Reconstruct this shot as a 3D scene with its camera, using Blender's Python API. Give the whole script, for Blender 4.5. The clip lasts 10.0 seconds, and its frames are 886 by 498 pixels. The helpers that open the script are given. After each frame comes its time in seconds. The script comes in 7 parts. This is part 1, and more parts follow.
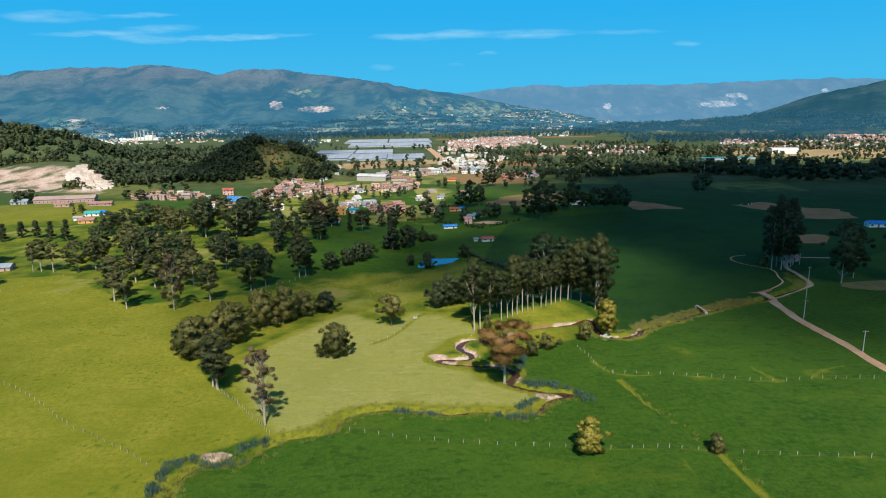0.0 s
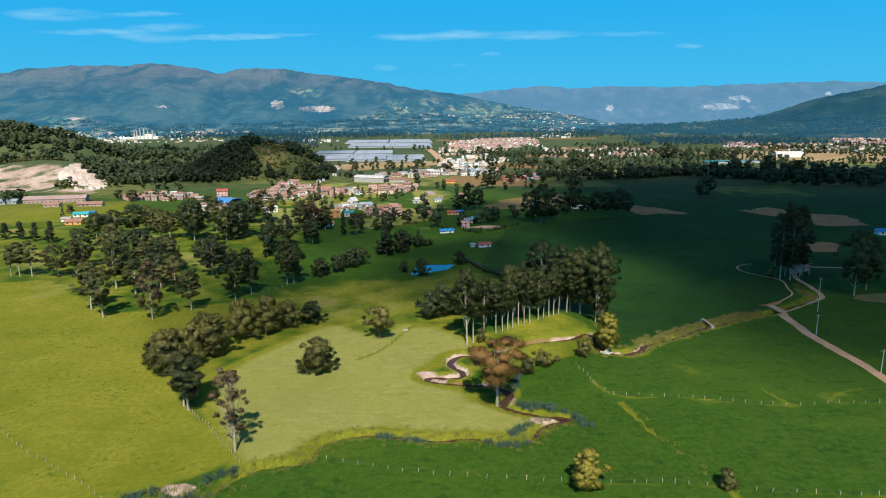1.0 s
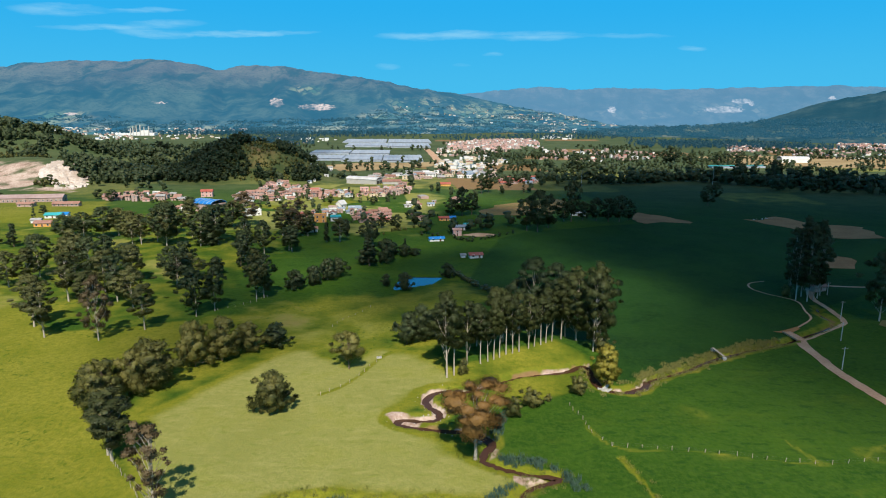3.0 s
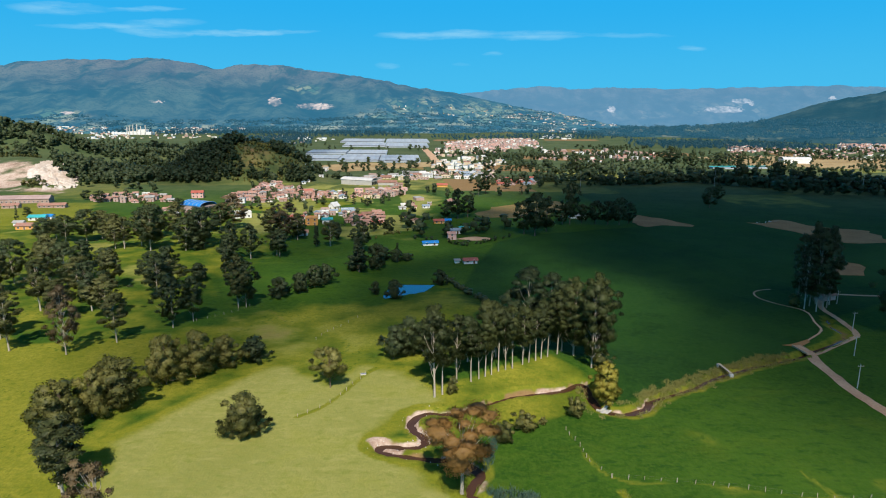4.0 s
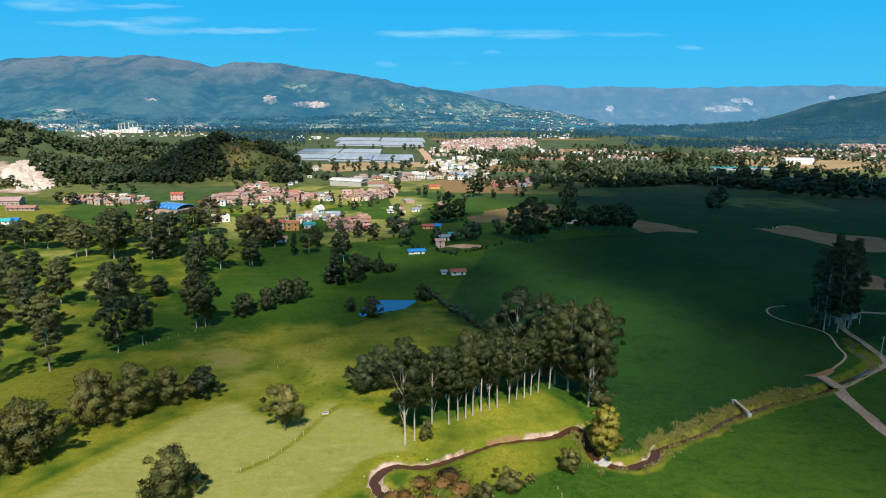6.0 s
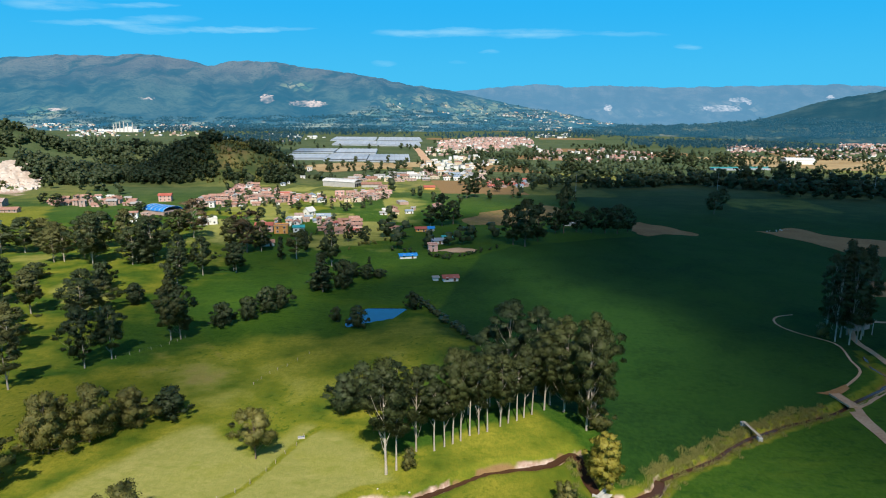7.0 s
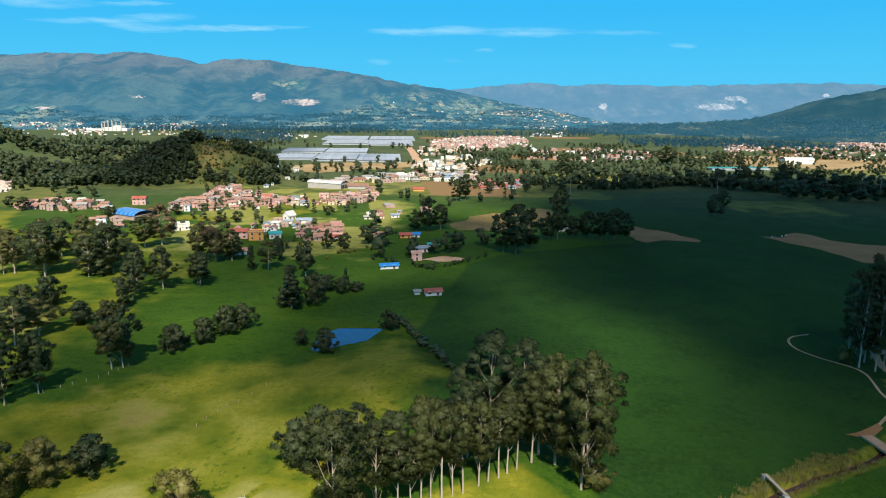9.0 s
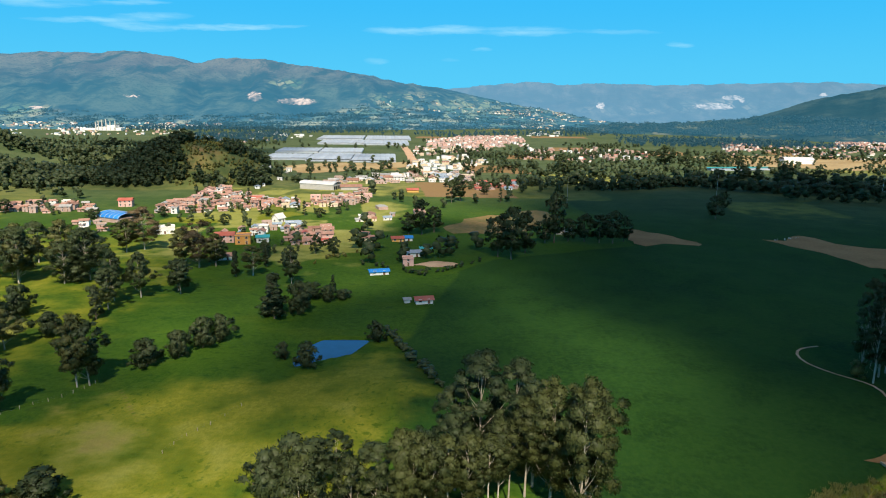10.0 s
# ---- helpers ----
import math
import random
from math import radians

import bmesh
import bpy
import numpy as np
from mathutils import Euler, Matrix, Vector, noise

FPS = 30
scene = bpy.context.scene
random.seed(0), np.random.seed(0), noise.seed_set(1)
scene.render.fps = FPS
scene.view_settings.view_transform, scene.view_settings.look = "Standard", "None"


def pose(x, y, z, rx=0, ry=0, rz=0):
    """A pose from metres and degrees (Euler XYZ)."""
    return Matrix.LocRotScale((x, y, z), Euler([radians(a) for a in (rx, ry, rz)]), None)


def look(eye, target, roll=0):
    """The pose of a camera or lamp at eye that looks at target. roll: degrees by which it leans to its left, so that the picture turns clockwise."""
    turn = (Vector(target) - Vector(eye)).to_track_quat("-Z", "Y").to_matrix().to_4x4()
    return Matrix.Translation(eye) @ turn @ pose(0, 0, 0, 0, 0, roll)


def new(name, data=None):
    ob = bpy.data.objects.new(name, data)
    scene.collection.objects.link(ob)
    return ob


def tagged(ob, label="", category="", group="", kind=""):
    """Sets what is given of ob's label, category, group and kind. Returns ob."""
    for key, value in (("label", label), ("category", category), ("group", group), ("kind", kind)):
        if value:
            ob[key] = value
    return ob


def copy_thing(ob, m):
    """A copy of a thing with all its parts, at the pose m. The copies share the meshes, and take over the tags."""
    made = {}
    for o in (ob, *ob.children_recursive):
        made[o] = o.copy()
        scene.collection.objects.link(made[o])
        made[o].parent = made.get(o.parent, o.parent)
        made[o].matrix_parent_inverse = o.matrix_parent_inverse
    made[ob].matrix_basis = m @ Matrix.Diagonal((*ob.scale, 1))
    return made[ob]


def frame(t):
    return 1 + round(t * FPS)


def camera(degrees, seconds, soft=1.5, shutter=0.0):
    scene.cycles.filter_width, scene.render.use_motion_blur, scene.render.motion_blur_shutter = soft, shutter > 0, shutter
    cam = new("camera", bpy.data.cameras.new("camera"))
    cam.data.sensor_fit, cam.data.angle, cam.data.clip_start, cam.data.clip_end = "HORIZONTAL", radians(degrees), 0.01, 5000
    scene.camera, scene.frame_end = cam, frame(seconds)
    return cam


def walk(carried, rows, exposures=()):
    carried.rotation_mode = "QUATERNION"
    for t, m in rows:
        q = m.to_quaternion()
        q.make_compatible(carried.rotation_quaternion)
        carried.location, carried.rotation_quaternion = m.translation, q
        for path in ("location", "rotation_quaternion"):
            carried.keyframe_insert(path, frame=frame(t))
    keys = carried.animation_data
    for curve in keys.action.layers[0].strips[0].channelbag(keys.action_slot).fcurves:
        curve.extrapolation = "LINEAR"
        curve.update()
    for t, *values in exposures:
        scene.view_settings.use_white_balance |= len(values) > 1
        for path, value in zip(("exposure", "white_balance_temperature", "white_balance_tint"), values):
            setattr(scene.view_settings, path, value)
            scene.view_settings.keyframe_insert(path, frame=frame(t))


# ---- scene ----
cam = camera(69.9, 10.0, soft=1.05)
PATH = [
    (0, (-0.002, -1.113, 79.148), (-0.005, 0.841, 78.719), -0.8),
    (0.5, (1.677, 5.584, 79.193), (1.672, 7.537, 78.765), -0.6),
    (1, (3.389, 12.238, 79.262), (3.382, 14.192, 78.835), -0.4),
    (1.5, (5.099, 18.912, 79.362), (5.091, 20.867, 78.936), -0.2),
    (2, (6.794, 25.589, 79.454), (6.785, 27.543, 79.028), -0.0),
    (2.5, (8.419, 32.256, 79.54), (8.41, 34.21, 79.113), 0.2),
    (4, (13.33, 52.34, 79.93), (13.324, 54.294, 79.5), 0.4),
    (4.5, (14.925, 58.996, 79.975), (14.92, 60.949, 79.545), 0.4),
    (5, (16.454, 65.615, 79.982), (16.451, 67.568, 79.552), 0.4),
    (5.5, (17.934, 72.313, 79.981), (17.932, 74.265, 79.549), 0.5),
    (7, (22.476, 92.578, 79.841), (22.482, 94.53, 79.405), 0.6),
    (7.5, (24.035, 99.289, 79.779), (24.044, 101.24, 79.342), 0.6),
    (8, (25.528, 105.826, 79.734), (25.54, 107.778, 79.297), 0.7),
    (8.5, (26.976, 112.141, 79.705), (26.992, 114.093, 79.267), 0.7),
    (9, (28.387, 118.384, 79.738), (28.407, 120.335, 79.298), 0.6),
    (9.5, (29.769, 124.667, 79.814), (29.793, 126.618, 79.373), 0.8),
    (10, (31.13, 131.008, 79.866), (31.158, 132.958, 79.424), 0.6),
]
walk(cam, [(t, look(eye, target, roll)) for t, eye, target, roll in PATH], exposures=[(0, 0.09, 6500, 10), (4.9, 0.10, 6500, 10), (5.5, 0.19, 6500, 10), (7.0, 0.18, 6500, 10), (8.5, 0.20, 6500, 10), (9.0, 0.31, 6900, 10), (10, 0.37, 7100, 10)])

# ---------------------------------------------------------------- world, sun
SUN_AZ, SUN_EL = 176.0, 47.0            # degrees; azimuth clockwise from +y
SUN_DIR = Vector((math.sin(radians(SUN_AZ)) * math.cos(radians(SUN_EL)), math.cos(radians(SUN_AZ)) * math.cos(radians(SUN_EL)), math.sin(radians(SUN_EL))))
SUN_POWER, SKY_POWER = 5.0, 0.10


class Nodes:
    """Short hand for building a node tree."""

    def __init__(self, tree):
        self.t = tree
        tree.nodes.clear()

    def add(self, kind, **settings):
        n = self.t.nodes.new(kind)
        for key, value in settings.items():
            if key == "operation":
                n.operation = value
            elif key == "blend_type":
                n.blend_type = value
            elif key == "data_type":
                n.data_type = value
            elif key == "attribute_name":
                n.attribute_name = value
            elif key == "sky_type":
                n.sky_type = value
            elif key == "noise_dimensions":
                n.noise_dimensions = value
        return n

    def link(self, a, b):
        self.t.links.new(a, b)

    def put(self, socket, value):
        if isinstance(value, bpy.types.NodeSocket):
            self.t.links.new(value, socket)
        elif isinstance(value, (tuple, list)) and len(value) == 3 and socket.type == "RGBA":
            socket.default_value = (*value, 1.0)
        else:
            socket.default_value = value

    def math(self, op, a, b=0.5, c=None, clamp=False):
        n = self.add("ShaderNodeMath", operation=op)
        n.use_clamp = clamp
        self.put(n.inputs[0], a)
        self.put(n.inputs[1], b)
        if c is not None:
            self.put(n.inputs[2], c)
        return n.outputs[0]

    def ramp(self, value, lo, hi):
        n = self.add("ShaderNodeMapRange")
        n.interpolation_type = "SMOOTHSTEP"
        self.put(n.inputs[0], value)
        n.inputs[1].default_value, n.inputs[2].default_value = lo, hi
        return n.outputs[0]

    def mix(self, fac, a, b, blend="MIX"):
        n = self.add("ShaderNodeMix", data_type="RGBA", blend_type=blend)
        self.put(n.inputs[0], fac)
        self.put(n.inputs[6], a)
        self.put(n.inputs[7], b)
        return n.outputs[2]

    def noise(self, vector, scale, detail=4.0, rough=0.55):
        n = self.add("ShaderNodeTexNoise")
        self.link(vector, n.inputs["Vector"])
        n.inputs["Scale"].default_value = scale
        n.inputs["Detail"].default_value = detail
        n.inputs["Roughness"].default_value = rough
        return n.outputs[0]

    def vec(self, vector, scale=(1, 1, 1), shift=(0, 0, 0)):
        n = self.add("ShaderNodeMapping")
        self.link(vector, n.inputs[0])
        n.inputs["Scale"].default_value = scale
        n.inputs["Location"].default_value = shift
        return n.outputs[0]


world = bpy.data.worlds.new("sky")
scene.world = world
world.use_nodes = True
N = Nodes(world.node_tree)
sky = N.add("ShaderNodeTexSky", sky_type="NISHITA")
sky.sun_disc = False
sky.sun_elevation, sky.sun_rotation = radians(SUN_EL), radians(SUN_AZ)
sky.altitude, sky.air_density, sky.dust_density, sky.ozone_density = 2600, 1.0, 0.3, 3.0
grade = N.mix(1.0, sky.outputs[0], (0.84, 1.0, 1.04), "MULTIPLY")
# thin high cirrus near the horizon, drawn in azimuth and elevation (degrees)
coord = N.add("ShaderNodeTexCoord")
sep = N.add("ShaderNodeSeparateXYZ")
N.link(coord.outputs["Generated"], sep.inputs[0])
azim = N.math("MULTIPLY", N.math("ARCTAN2", sep.outputs[0], sep.outputs[1]), 57.296)
elev = N.math("MULTIPLY", N.math("ARCSINE", sep.outputs[2]), 57.296)
flat = N.add("ShaderNodeCombineXYZ")
N.put(flat.inputs[0], azim)
N.put(flat.inputs[1], elev)
wisp = N.noise(N.vec(flat.outputs[0], (0.16, 1.5, 1)), 1.0, 6.0, 0.6)
drift = N.noise(N.vec(flat.outputs[0], (0.28, 0.9, 1), (3, 9, 0)), 1.0, 5.0, 0.62)
elev_w = N.math("ADD", elev, N.math("MULTIPLY", N.math("SUBTRACT", drift, 0.5), 0.75))
fine = N.noise(N.vec(flat.outputs[0], (0.6, 3.5, 1), (7, 3, 0)), 1.0, 5.0, 0.6)


def streak(a, e, wa, we, lean, power):
    """A soft lens-shaped bank of cirrus."""
    da = N.math("SUBTRACT", azim, a)
    de = N.math("SUBTRACT", N.math("SUBTRACT", elev_w, e), N.math("MULTIPLY", da, lean))
    q = N.math("ADD", N.math("POWER", N.math("ABSOLUTE", N.math("DIVIDE", da, wa)), 2.0), N.math("POWER", N.math("ABSOLUTE", N.math("DIVIDE", de, we)), 2.0))
    return N.math("MULTIPLY", N.math("SUBTRACT", 1.0, q, clamp=True), power)


banks = [streak(-30.0, 7.1, 3.6, 0.50, 0.055, 0.9), streak(-24.5, 7.42, 3.4, 0.22, 0.06, 0.75), streak(-26.4, 6.05, 5.6, 0.26, 0.05, 0.95), streak(-23.0, 6.5, 3.4, 0.42, 0.08, 0.8), streak(-23.8, 5.8, 3.2, 0.40, -0.02, 0.9), streak(-17.3, 5.99, 6.8, 0.26, 0.052, 1.1),
         streak(-2.0, 6.2, 4.4, 0.38, 0.022, 0.95), streak(1.2, 6.27, 4.4, 0.44, 0.008, 1.0), streak(7.4, 6.23, 5.0, 0.44, 0.0, 0.85), streak(14.6, 6.1, 4.6, 0.22, -0.04, 0.45), streak(20.3, 5.0, 1.2, 0.28, -0.04, 0.7), streak(-5.1, 3.67, 1.2, 0.30, 0.02, 0.5), streak(4.0, 4.72, 1.0, 0.18, 0.02, 0.6), streak(1.3, 3.85, 0.9, 0.24, 0.0, 0.35)]
cover = banks[0]
for b in banks[1:]:
    cover = N.math("MAXIMUM", cover, b)
cover = N.math("MULTIPLY", cover, N.ramp(N.math("ADD", N.math("MULTIPLY", wisp, 0.75), N.math("MULTIPLY", fine, 0.35)), 0.30, 0.72), clamp=True)
haze = N.ramp(elev, 34.0, 11.0)
air = N.mix(haze, grade, N.mix(N.ramp(elev, 0.5, 9.5), (0.60, 4.75, 8.0), (0.22, 4.0, 8.1)))
air = N.mix(N.math("MULTIPLY", cover, 0.55), air, (3.6, 7.0, 8.9))
back = N.add("ShaderNodeBackground")
N.put(back.inputs[0], air)
back.inputs[1].default_value = SKY_POWER
N.link(back.outputs[0], N.add("ShaderNodeOutputWorld").inputs[0])

sun_data = bpy.data.lights.new("sun", "SUN")
sun_data.energy, sun_data.angle, sun_data.color = SUN_POWER, radians(0.53), (1.0, 0.93, 0.80)
sun = new("sun", sun_data)
sun.matrix_world = look(tuple(SUN_DIR * 3000), (0, 0, 0))
scene.view_settings.exposure = 0.0

# ---------------------------------------------------------------- materials


def material(name):
    m = bpy.data.materials.new(name)
    m.use_nodes = True
    return m, Nodes(m.node_tree)


def finish(n, colour, rough=0.8, bump=None, strength=0.3, distance=0.05, metal=0.0, spec=0.3):
    b = n.add("ShaderNodeBsdfPrincipled")
    n.put(b.inputs["Base Color"], colour)
    n.put(b.inputs["Roughness"], rough)
    b.inputs["Metallic"].default_value = metal
    b.inputs["Specular IOR Level"].default_value = spec
    if bump is not None:
        k = n.add("ShaderNodeBump")
        k.inputs["Strength"].default_value, k.inputs["Distance"].default_value = strength, distance
        n.link(bump, k.inputs["Height"])
        n.link(k.outputs[0], b.inputs["Normal"])
    out = n.add("ShaderNodeOutputMaterial")
    n.link(b.outputs[0], out.inputs[0])
    return b, out


def plain(name, a, b, scale=1.5, rough=0.8, bump=0.2, metal=0.0):
    """A surface of one kind with grain and large stains; the object's own random shifts its tone."""
    m, n = material(name)
    pos = n.add("ShaderNodeTexCoord").outputs["Object"]
    big, small = n.noise(pos, scale * 0.25, 3), n.noise(pos, scale * 3.0, 5)
    info = n.add("ShaderNodeObjectInfo")
    f = n.math("ADD", n.math("MULTIPLY", big, 0.55), n.math("MULTIPLY", small, 0.45))
    f = n.math("ADD", n.ramp(f, 0.3, 0.7), n.math("MULTIPLY", n.math("SUBTRACT", info.outputs["Random"], 0.5), 0.4), clamp=True)
    finish(n, n.mix(f, a, b), rough, small, bump, 0.05, metal)
    return m


def foliage(name, dark, light, tip, through_colour, gloss=0.5):
    """Leaves: tone by leaf, by height in the crown's own noise and by tree, with light coming through."""
    m, n = material(name)
    geo = n.add("ShaderNodeNewGeometry")
    pos = n.add("ShaderNodeTexCoord").outputs["Object"]
    info = n.add("ShaderNodeObjectInfo")
    big = n.noise(pos, 0.42, 5, 0.6)
    f = n.math("ADD", n.math("MULTIPLY", geo.outputs["Random Per Island"], 0.13), n.math("MULTIPLY", big, 1.05))
    f = n.math("ADD", f, n.math("MULTIPLY", n.math("SUBTRACT", info.outputs["Random"], 0.5), 0.35))
    c = n.mix(n.ramp(f, 0.25, 0.85), dark, light)
    c = n.mix(n.math("MULTIPLY", n.ramp(geo.outputs["Random Per Island"], 0.75, 1.0), 0.14), c, tip)
    b, out = finish(n, c, gloss, spec=0.25)
    t = n.add("ShaderNodeBsdfTranslucent")
    n.put(t.inputs[0], n.mix(1.0, c, through_colour, "MULTIPLY"))
    s = n.add("ShaderNodeMixShader")
    s.inputs[0].default_value = 0.28
    n.link(b.outputs[0], s.inputs[1])
    n.link(t.outputs[0], s.inputs[2])
    n.link(s.outputs[0], out.inputs[0])
    return m


def add_haze(m, blue, haze_glow):
    """Gives a backdrop surface a blue emission that stands in for air haze."""
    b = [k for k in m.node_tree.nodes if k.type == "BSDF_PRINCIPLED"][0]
    b.inputs["Emission Color"].default_value, b.inputs["Emission Strength"].default_value = (*blue, 1), haze_glow
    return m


LEAF_EUC = foliage("eucalyptus_leaves", (0.0394, 0.0541, 0.0197), (0.1791, 0.1801, 0.064), (0.2665, 0.2306, 0.0959), (1.2, 1.2, 0.6))
LEAF_GROVE = foliage("grove_leaves", (0.026, 0.0409, 0.013), (0.0912, 0.1049, 0.0335), (0.1459, 0.1393, 0.0524), (1.2, 1.2, 0.6))
LEAF_PALE = foliage("sparse_pinkish_leaves", (0.0665, 0.0532, 0.0266), (0.2185, 0.1568, 0.0808), (0.3164, 0.2432, 0.1577), (1.2, 1.0, 0.7))
LEAF_ROUND = foliage("olive_leaves", (0.0499, 0.062, 0.0172), (0.2627, 0.2395, 0.0693), (0.3466, 0.2879, 0.1006), (1.2, 1.3, 0.5))
LEAF_DARK = foliage("dark_leaves", (0.0312, 0.0517, 0.0213), (0.0861, 0.1085, 0.0448), (0.1248, 0.1266, 0.0585), (1.1, 1.3, 0.6))
LEAF_CYPRESS = foliage("conifer_needles", (0.028, 0.049, 0.023), (0.074, 0.095, 0.044), (0.102, 0.115, 0.051), (1.0, 1.3, 0.6))
LEAF_YELLOW = foliage("yellow_green_leaves", (0.1521, 0.1521, 0.0221), (0.3375, 0.2941, 0.0493), (0.4352, 0.3587, 0.0867), (1.3, 1.2, 0.4))
LEAF_RUST = foliage("rust_brown_leaves", (0.0808, 0.0456, 0.0152), (0.285, 0.1615, 0.0494), (0.38, 0.2375, 0.0855), (1.3, 1.0, 0.5))
LEAF_REED = foliage("blue_green_reeds", (0.045, 0.095, 0.070), (0.095, 0.165, 0.115), (0.15, 0.19, 0.11), (0.9, 1.2, 0.8))
LEAF_GRASS = foliage("tall_bank_grass", (0.14, 0.155, 0.040), (0.25, 0.240, 0.070), (0.35, 0.30, 0.13), (1.2, 1.2, 0.4))
LEAF_BANK = foliage("rough_bank_grass", (0.10, 0.13, 0.025), (0.19, 0.205, 0.045), (0.26, 0.24, 0.08), (1.2, 1.2, 0.4))
# far foliage: blue-green base and blue emission imitate haze over the leaves
LEAF_FAR_HAZE = add_haze(foliage("far_wood_leaves_in_haze", (0.022, 0.046, 0.042), (0.052, 0.078, 0.062), (0.07, 0.085, 0.06), (1.0, 1.2, 0.8)), (0.048, 0.30, 0.50), 0.18)
LEAF_SLOPE_HAZE = add_haze(foliage("hazy_slope_leaves", (0.014, 0.036, 0.034), (0.034, 0.056, 0.046), (0.05, 0.065, 0.05), (1.0, 1.2, 0.8)), (0.050, 0.325, 0.56), 0.32)
BARK_PALE = plain("pale_peeling_bark", (0.30, 0.245, 0.185), (0.56, 0.49, 0.395), 2.0, 0.8, 0.5)
BARK_DARK = plain("dark_bark", (0.12, 0.085, 0.055), (0.24, 0.18, 0.12), 2.0, 0.85, 0.5)
SOIL = plain("bare_brown_soil", (0.27, 0.125, 0.040), (0.42, 0.205, 0.075), 0.25, 0.95, 0.6)
DIRT = plain("dirt_road_surface", (0.45, 0.255, 0.145), (0.64, 0.42, 0.265), 0.5, 0.95, 0.4)
POST = plain("weathered_wood", (0.30, 0.25, 0.18), (0.52, 0.45, 0.34), 3.0, 0.85, 0.4)
WEEDY = plain("weedy_brown_soil", (0.125, 0.115, 0.030), (0.33, 0.185, 0.070), 0.12, 0.95, 0.5)
STUBBLE = plain("tan_stubble", (0.30, 0.20, 0.085), (0.47, 0.34, 0.17), 0.08, 0.95, 0.5)
DRY_GRASS = plain("dry_yellow_grass", (0.13, 0.115, 0.030), (0.24, 0.19, 0.060), 0.4, 0.95, 0.5)
CONCRETE = plain("grey_concrete", (0.42, 0.40, 0.36), (0.60, 0.57, 0.52), 0.6, 0.85, 0.2)


def ground_material():
    m, n = material("pasture")
    pos = n.add("ShaderNodeNewGeometry").outputs["Position"]
    cov = n.add("ShaderNodeAttribute", attribute_name="cover")
    parts = n.add("ShaderNodeSeparateColor")
    n.link(cov.outputs["Color"], parts.inputs[0])
    big, mid = n.noise(pos, 0.012, 4), n.noise(pos, 0.07, 5)
    fine, grit = n.noise(pos, 0.6, 5, 0.65), n.noise(n.vec(pos, (1, 0.55, 1)), 1.8, 4, 0.7)
    tuft = n.ramp(n.math("ADD", n.math("MULTIPLY", fine, 0.6), n.math("MULTIPLY", grit, 0.5)), 0.42, 0.68)
    blotch = n.ramp(n.math("ADD", n.math("MULTIPLY", big, 0.5), n.math("MULTIPLY", mid, 0.5)), 0.36, 0.64)
    track = n.noise(n.vec(pos, (0.30, 0.75, 1)), 0.45, 4, 0.6)
    clump = n.ramp(n.noise(n.vec(pos, (0.6, 1, 1)), 0.34, 4, 0.6), 0.55, 0.68)
    lush = n.mix(blotch, (0.020, 0.066, 0.005), (0.044, 0.104, 0.008))
    lush = n.mix(n.math("MULTIPLY", tuft, 0.75), lush, (0.062, 0.120, 0.012))
    meadow = n.mix(blotch, (0.178, 0.188, 0.013), (0.280, 0.256, 0.030))
    meadow = n.mix(n.math("MULTIPLY", tuft, 0.7), meadow, (0.132, 0.164, 0.014))
    hay = n.mix(blotch, (0.250, 0.250, 0.058), (0.345, 0.322, 0.100))
    hay = n.mix(n.math("MULTIPLY", tuft, 0.9), hay, (0.235, 0.245, 0.060))
    earth = n.mix(fine, (0.185, 0.110, 0.045), (0.320, 0.205, 0.095))
    lush = n.mix(n.math("MULTIPLY", n.ramp(track, 0.52, 0.72), 0.35), lush, (0.060, 0.115, 0.015))
    grazed = n.ramp(n.noise(pos, 0.028, 4, 0.6), 0.42, 0.62)
    spots = n.ramp(n.noise(n.vec(pos, (1.0, 0.8, 1)), 0.62, 3, 0.55), 0.56, 0.66)
    meadow = n.mix(n.math("MULTIPLY", clump, 0.45), meadow, (0.120, 0.160, 0.008))
    meadow = n.mix(n.math("MULTIPLY", n.math("MULTIPLY", spots, grazed), 0.85), meadow, (0.072, 0.118, 0.007))
    hay = n.mix(n.math("MULTIPLY", n.ramp(track, 0.50, 0.70), 0.45), hay, (0.360, 0.330, 0.105))
    hay = n.mix(n.math("MULTIPLY", clump, 0.6), hay, (0.195, 0.220, 0.040))
    hay = n.mix(n.math("MULTIPLY", n.ramp(mid, 0.5, 0.66), 0.45), hay, (0.235, 0.245, 0.040))
    edge = n.math("MULTIPLY", n.math("SUBTRACT", mid, 0.5), 0.9)

    def sharp(s):
        return n.ramp(n.math("ADD", s, edge), 0.28, 0.72)
    lush = n.mix(n.math("MULTIPLY", clump, 0.7), lush, (0.018, 0.060, 0.007))
    dry = n.ramp(n.noise(n.vec(pos, (0.5, 1, 1)), 0.045, 5, 0.65), 0.52, 0.68)
    lush = n.mix(n.math("MULTIPLY", dry, 0.30), lush, (0.110, 0.148, 0.012))
    lush = n.mix(n.math("MULTIPLY", spots, 0.35), lush, (0.022, 0.066, 0.006))
    # deep green field, its colour lowered further to deepen the cloud's shade
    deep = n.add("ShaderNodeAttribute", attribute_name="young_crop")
    sown_shaded = n.mix(blotch, (0.008, 0.036, 0.0055), (0.020, 0.066, 0.009))
    sown_shaded = n.mix(n.math("MULTIPLY", tuft, 0.6), sown_shaded, (0.034, 0.084, 0.012))
    lush = n.mix(n.ramp(n.math("ADD", deep.outputs["Fac"], n.math("MULTIPLY", n.math("SUBTRACT", mid, 0.5), 0.5)), 0.3, 0.7), lush, sown_shaded)
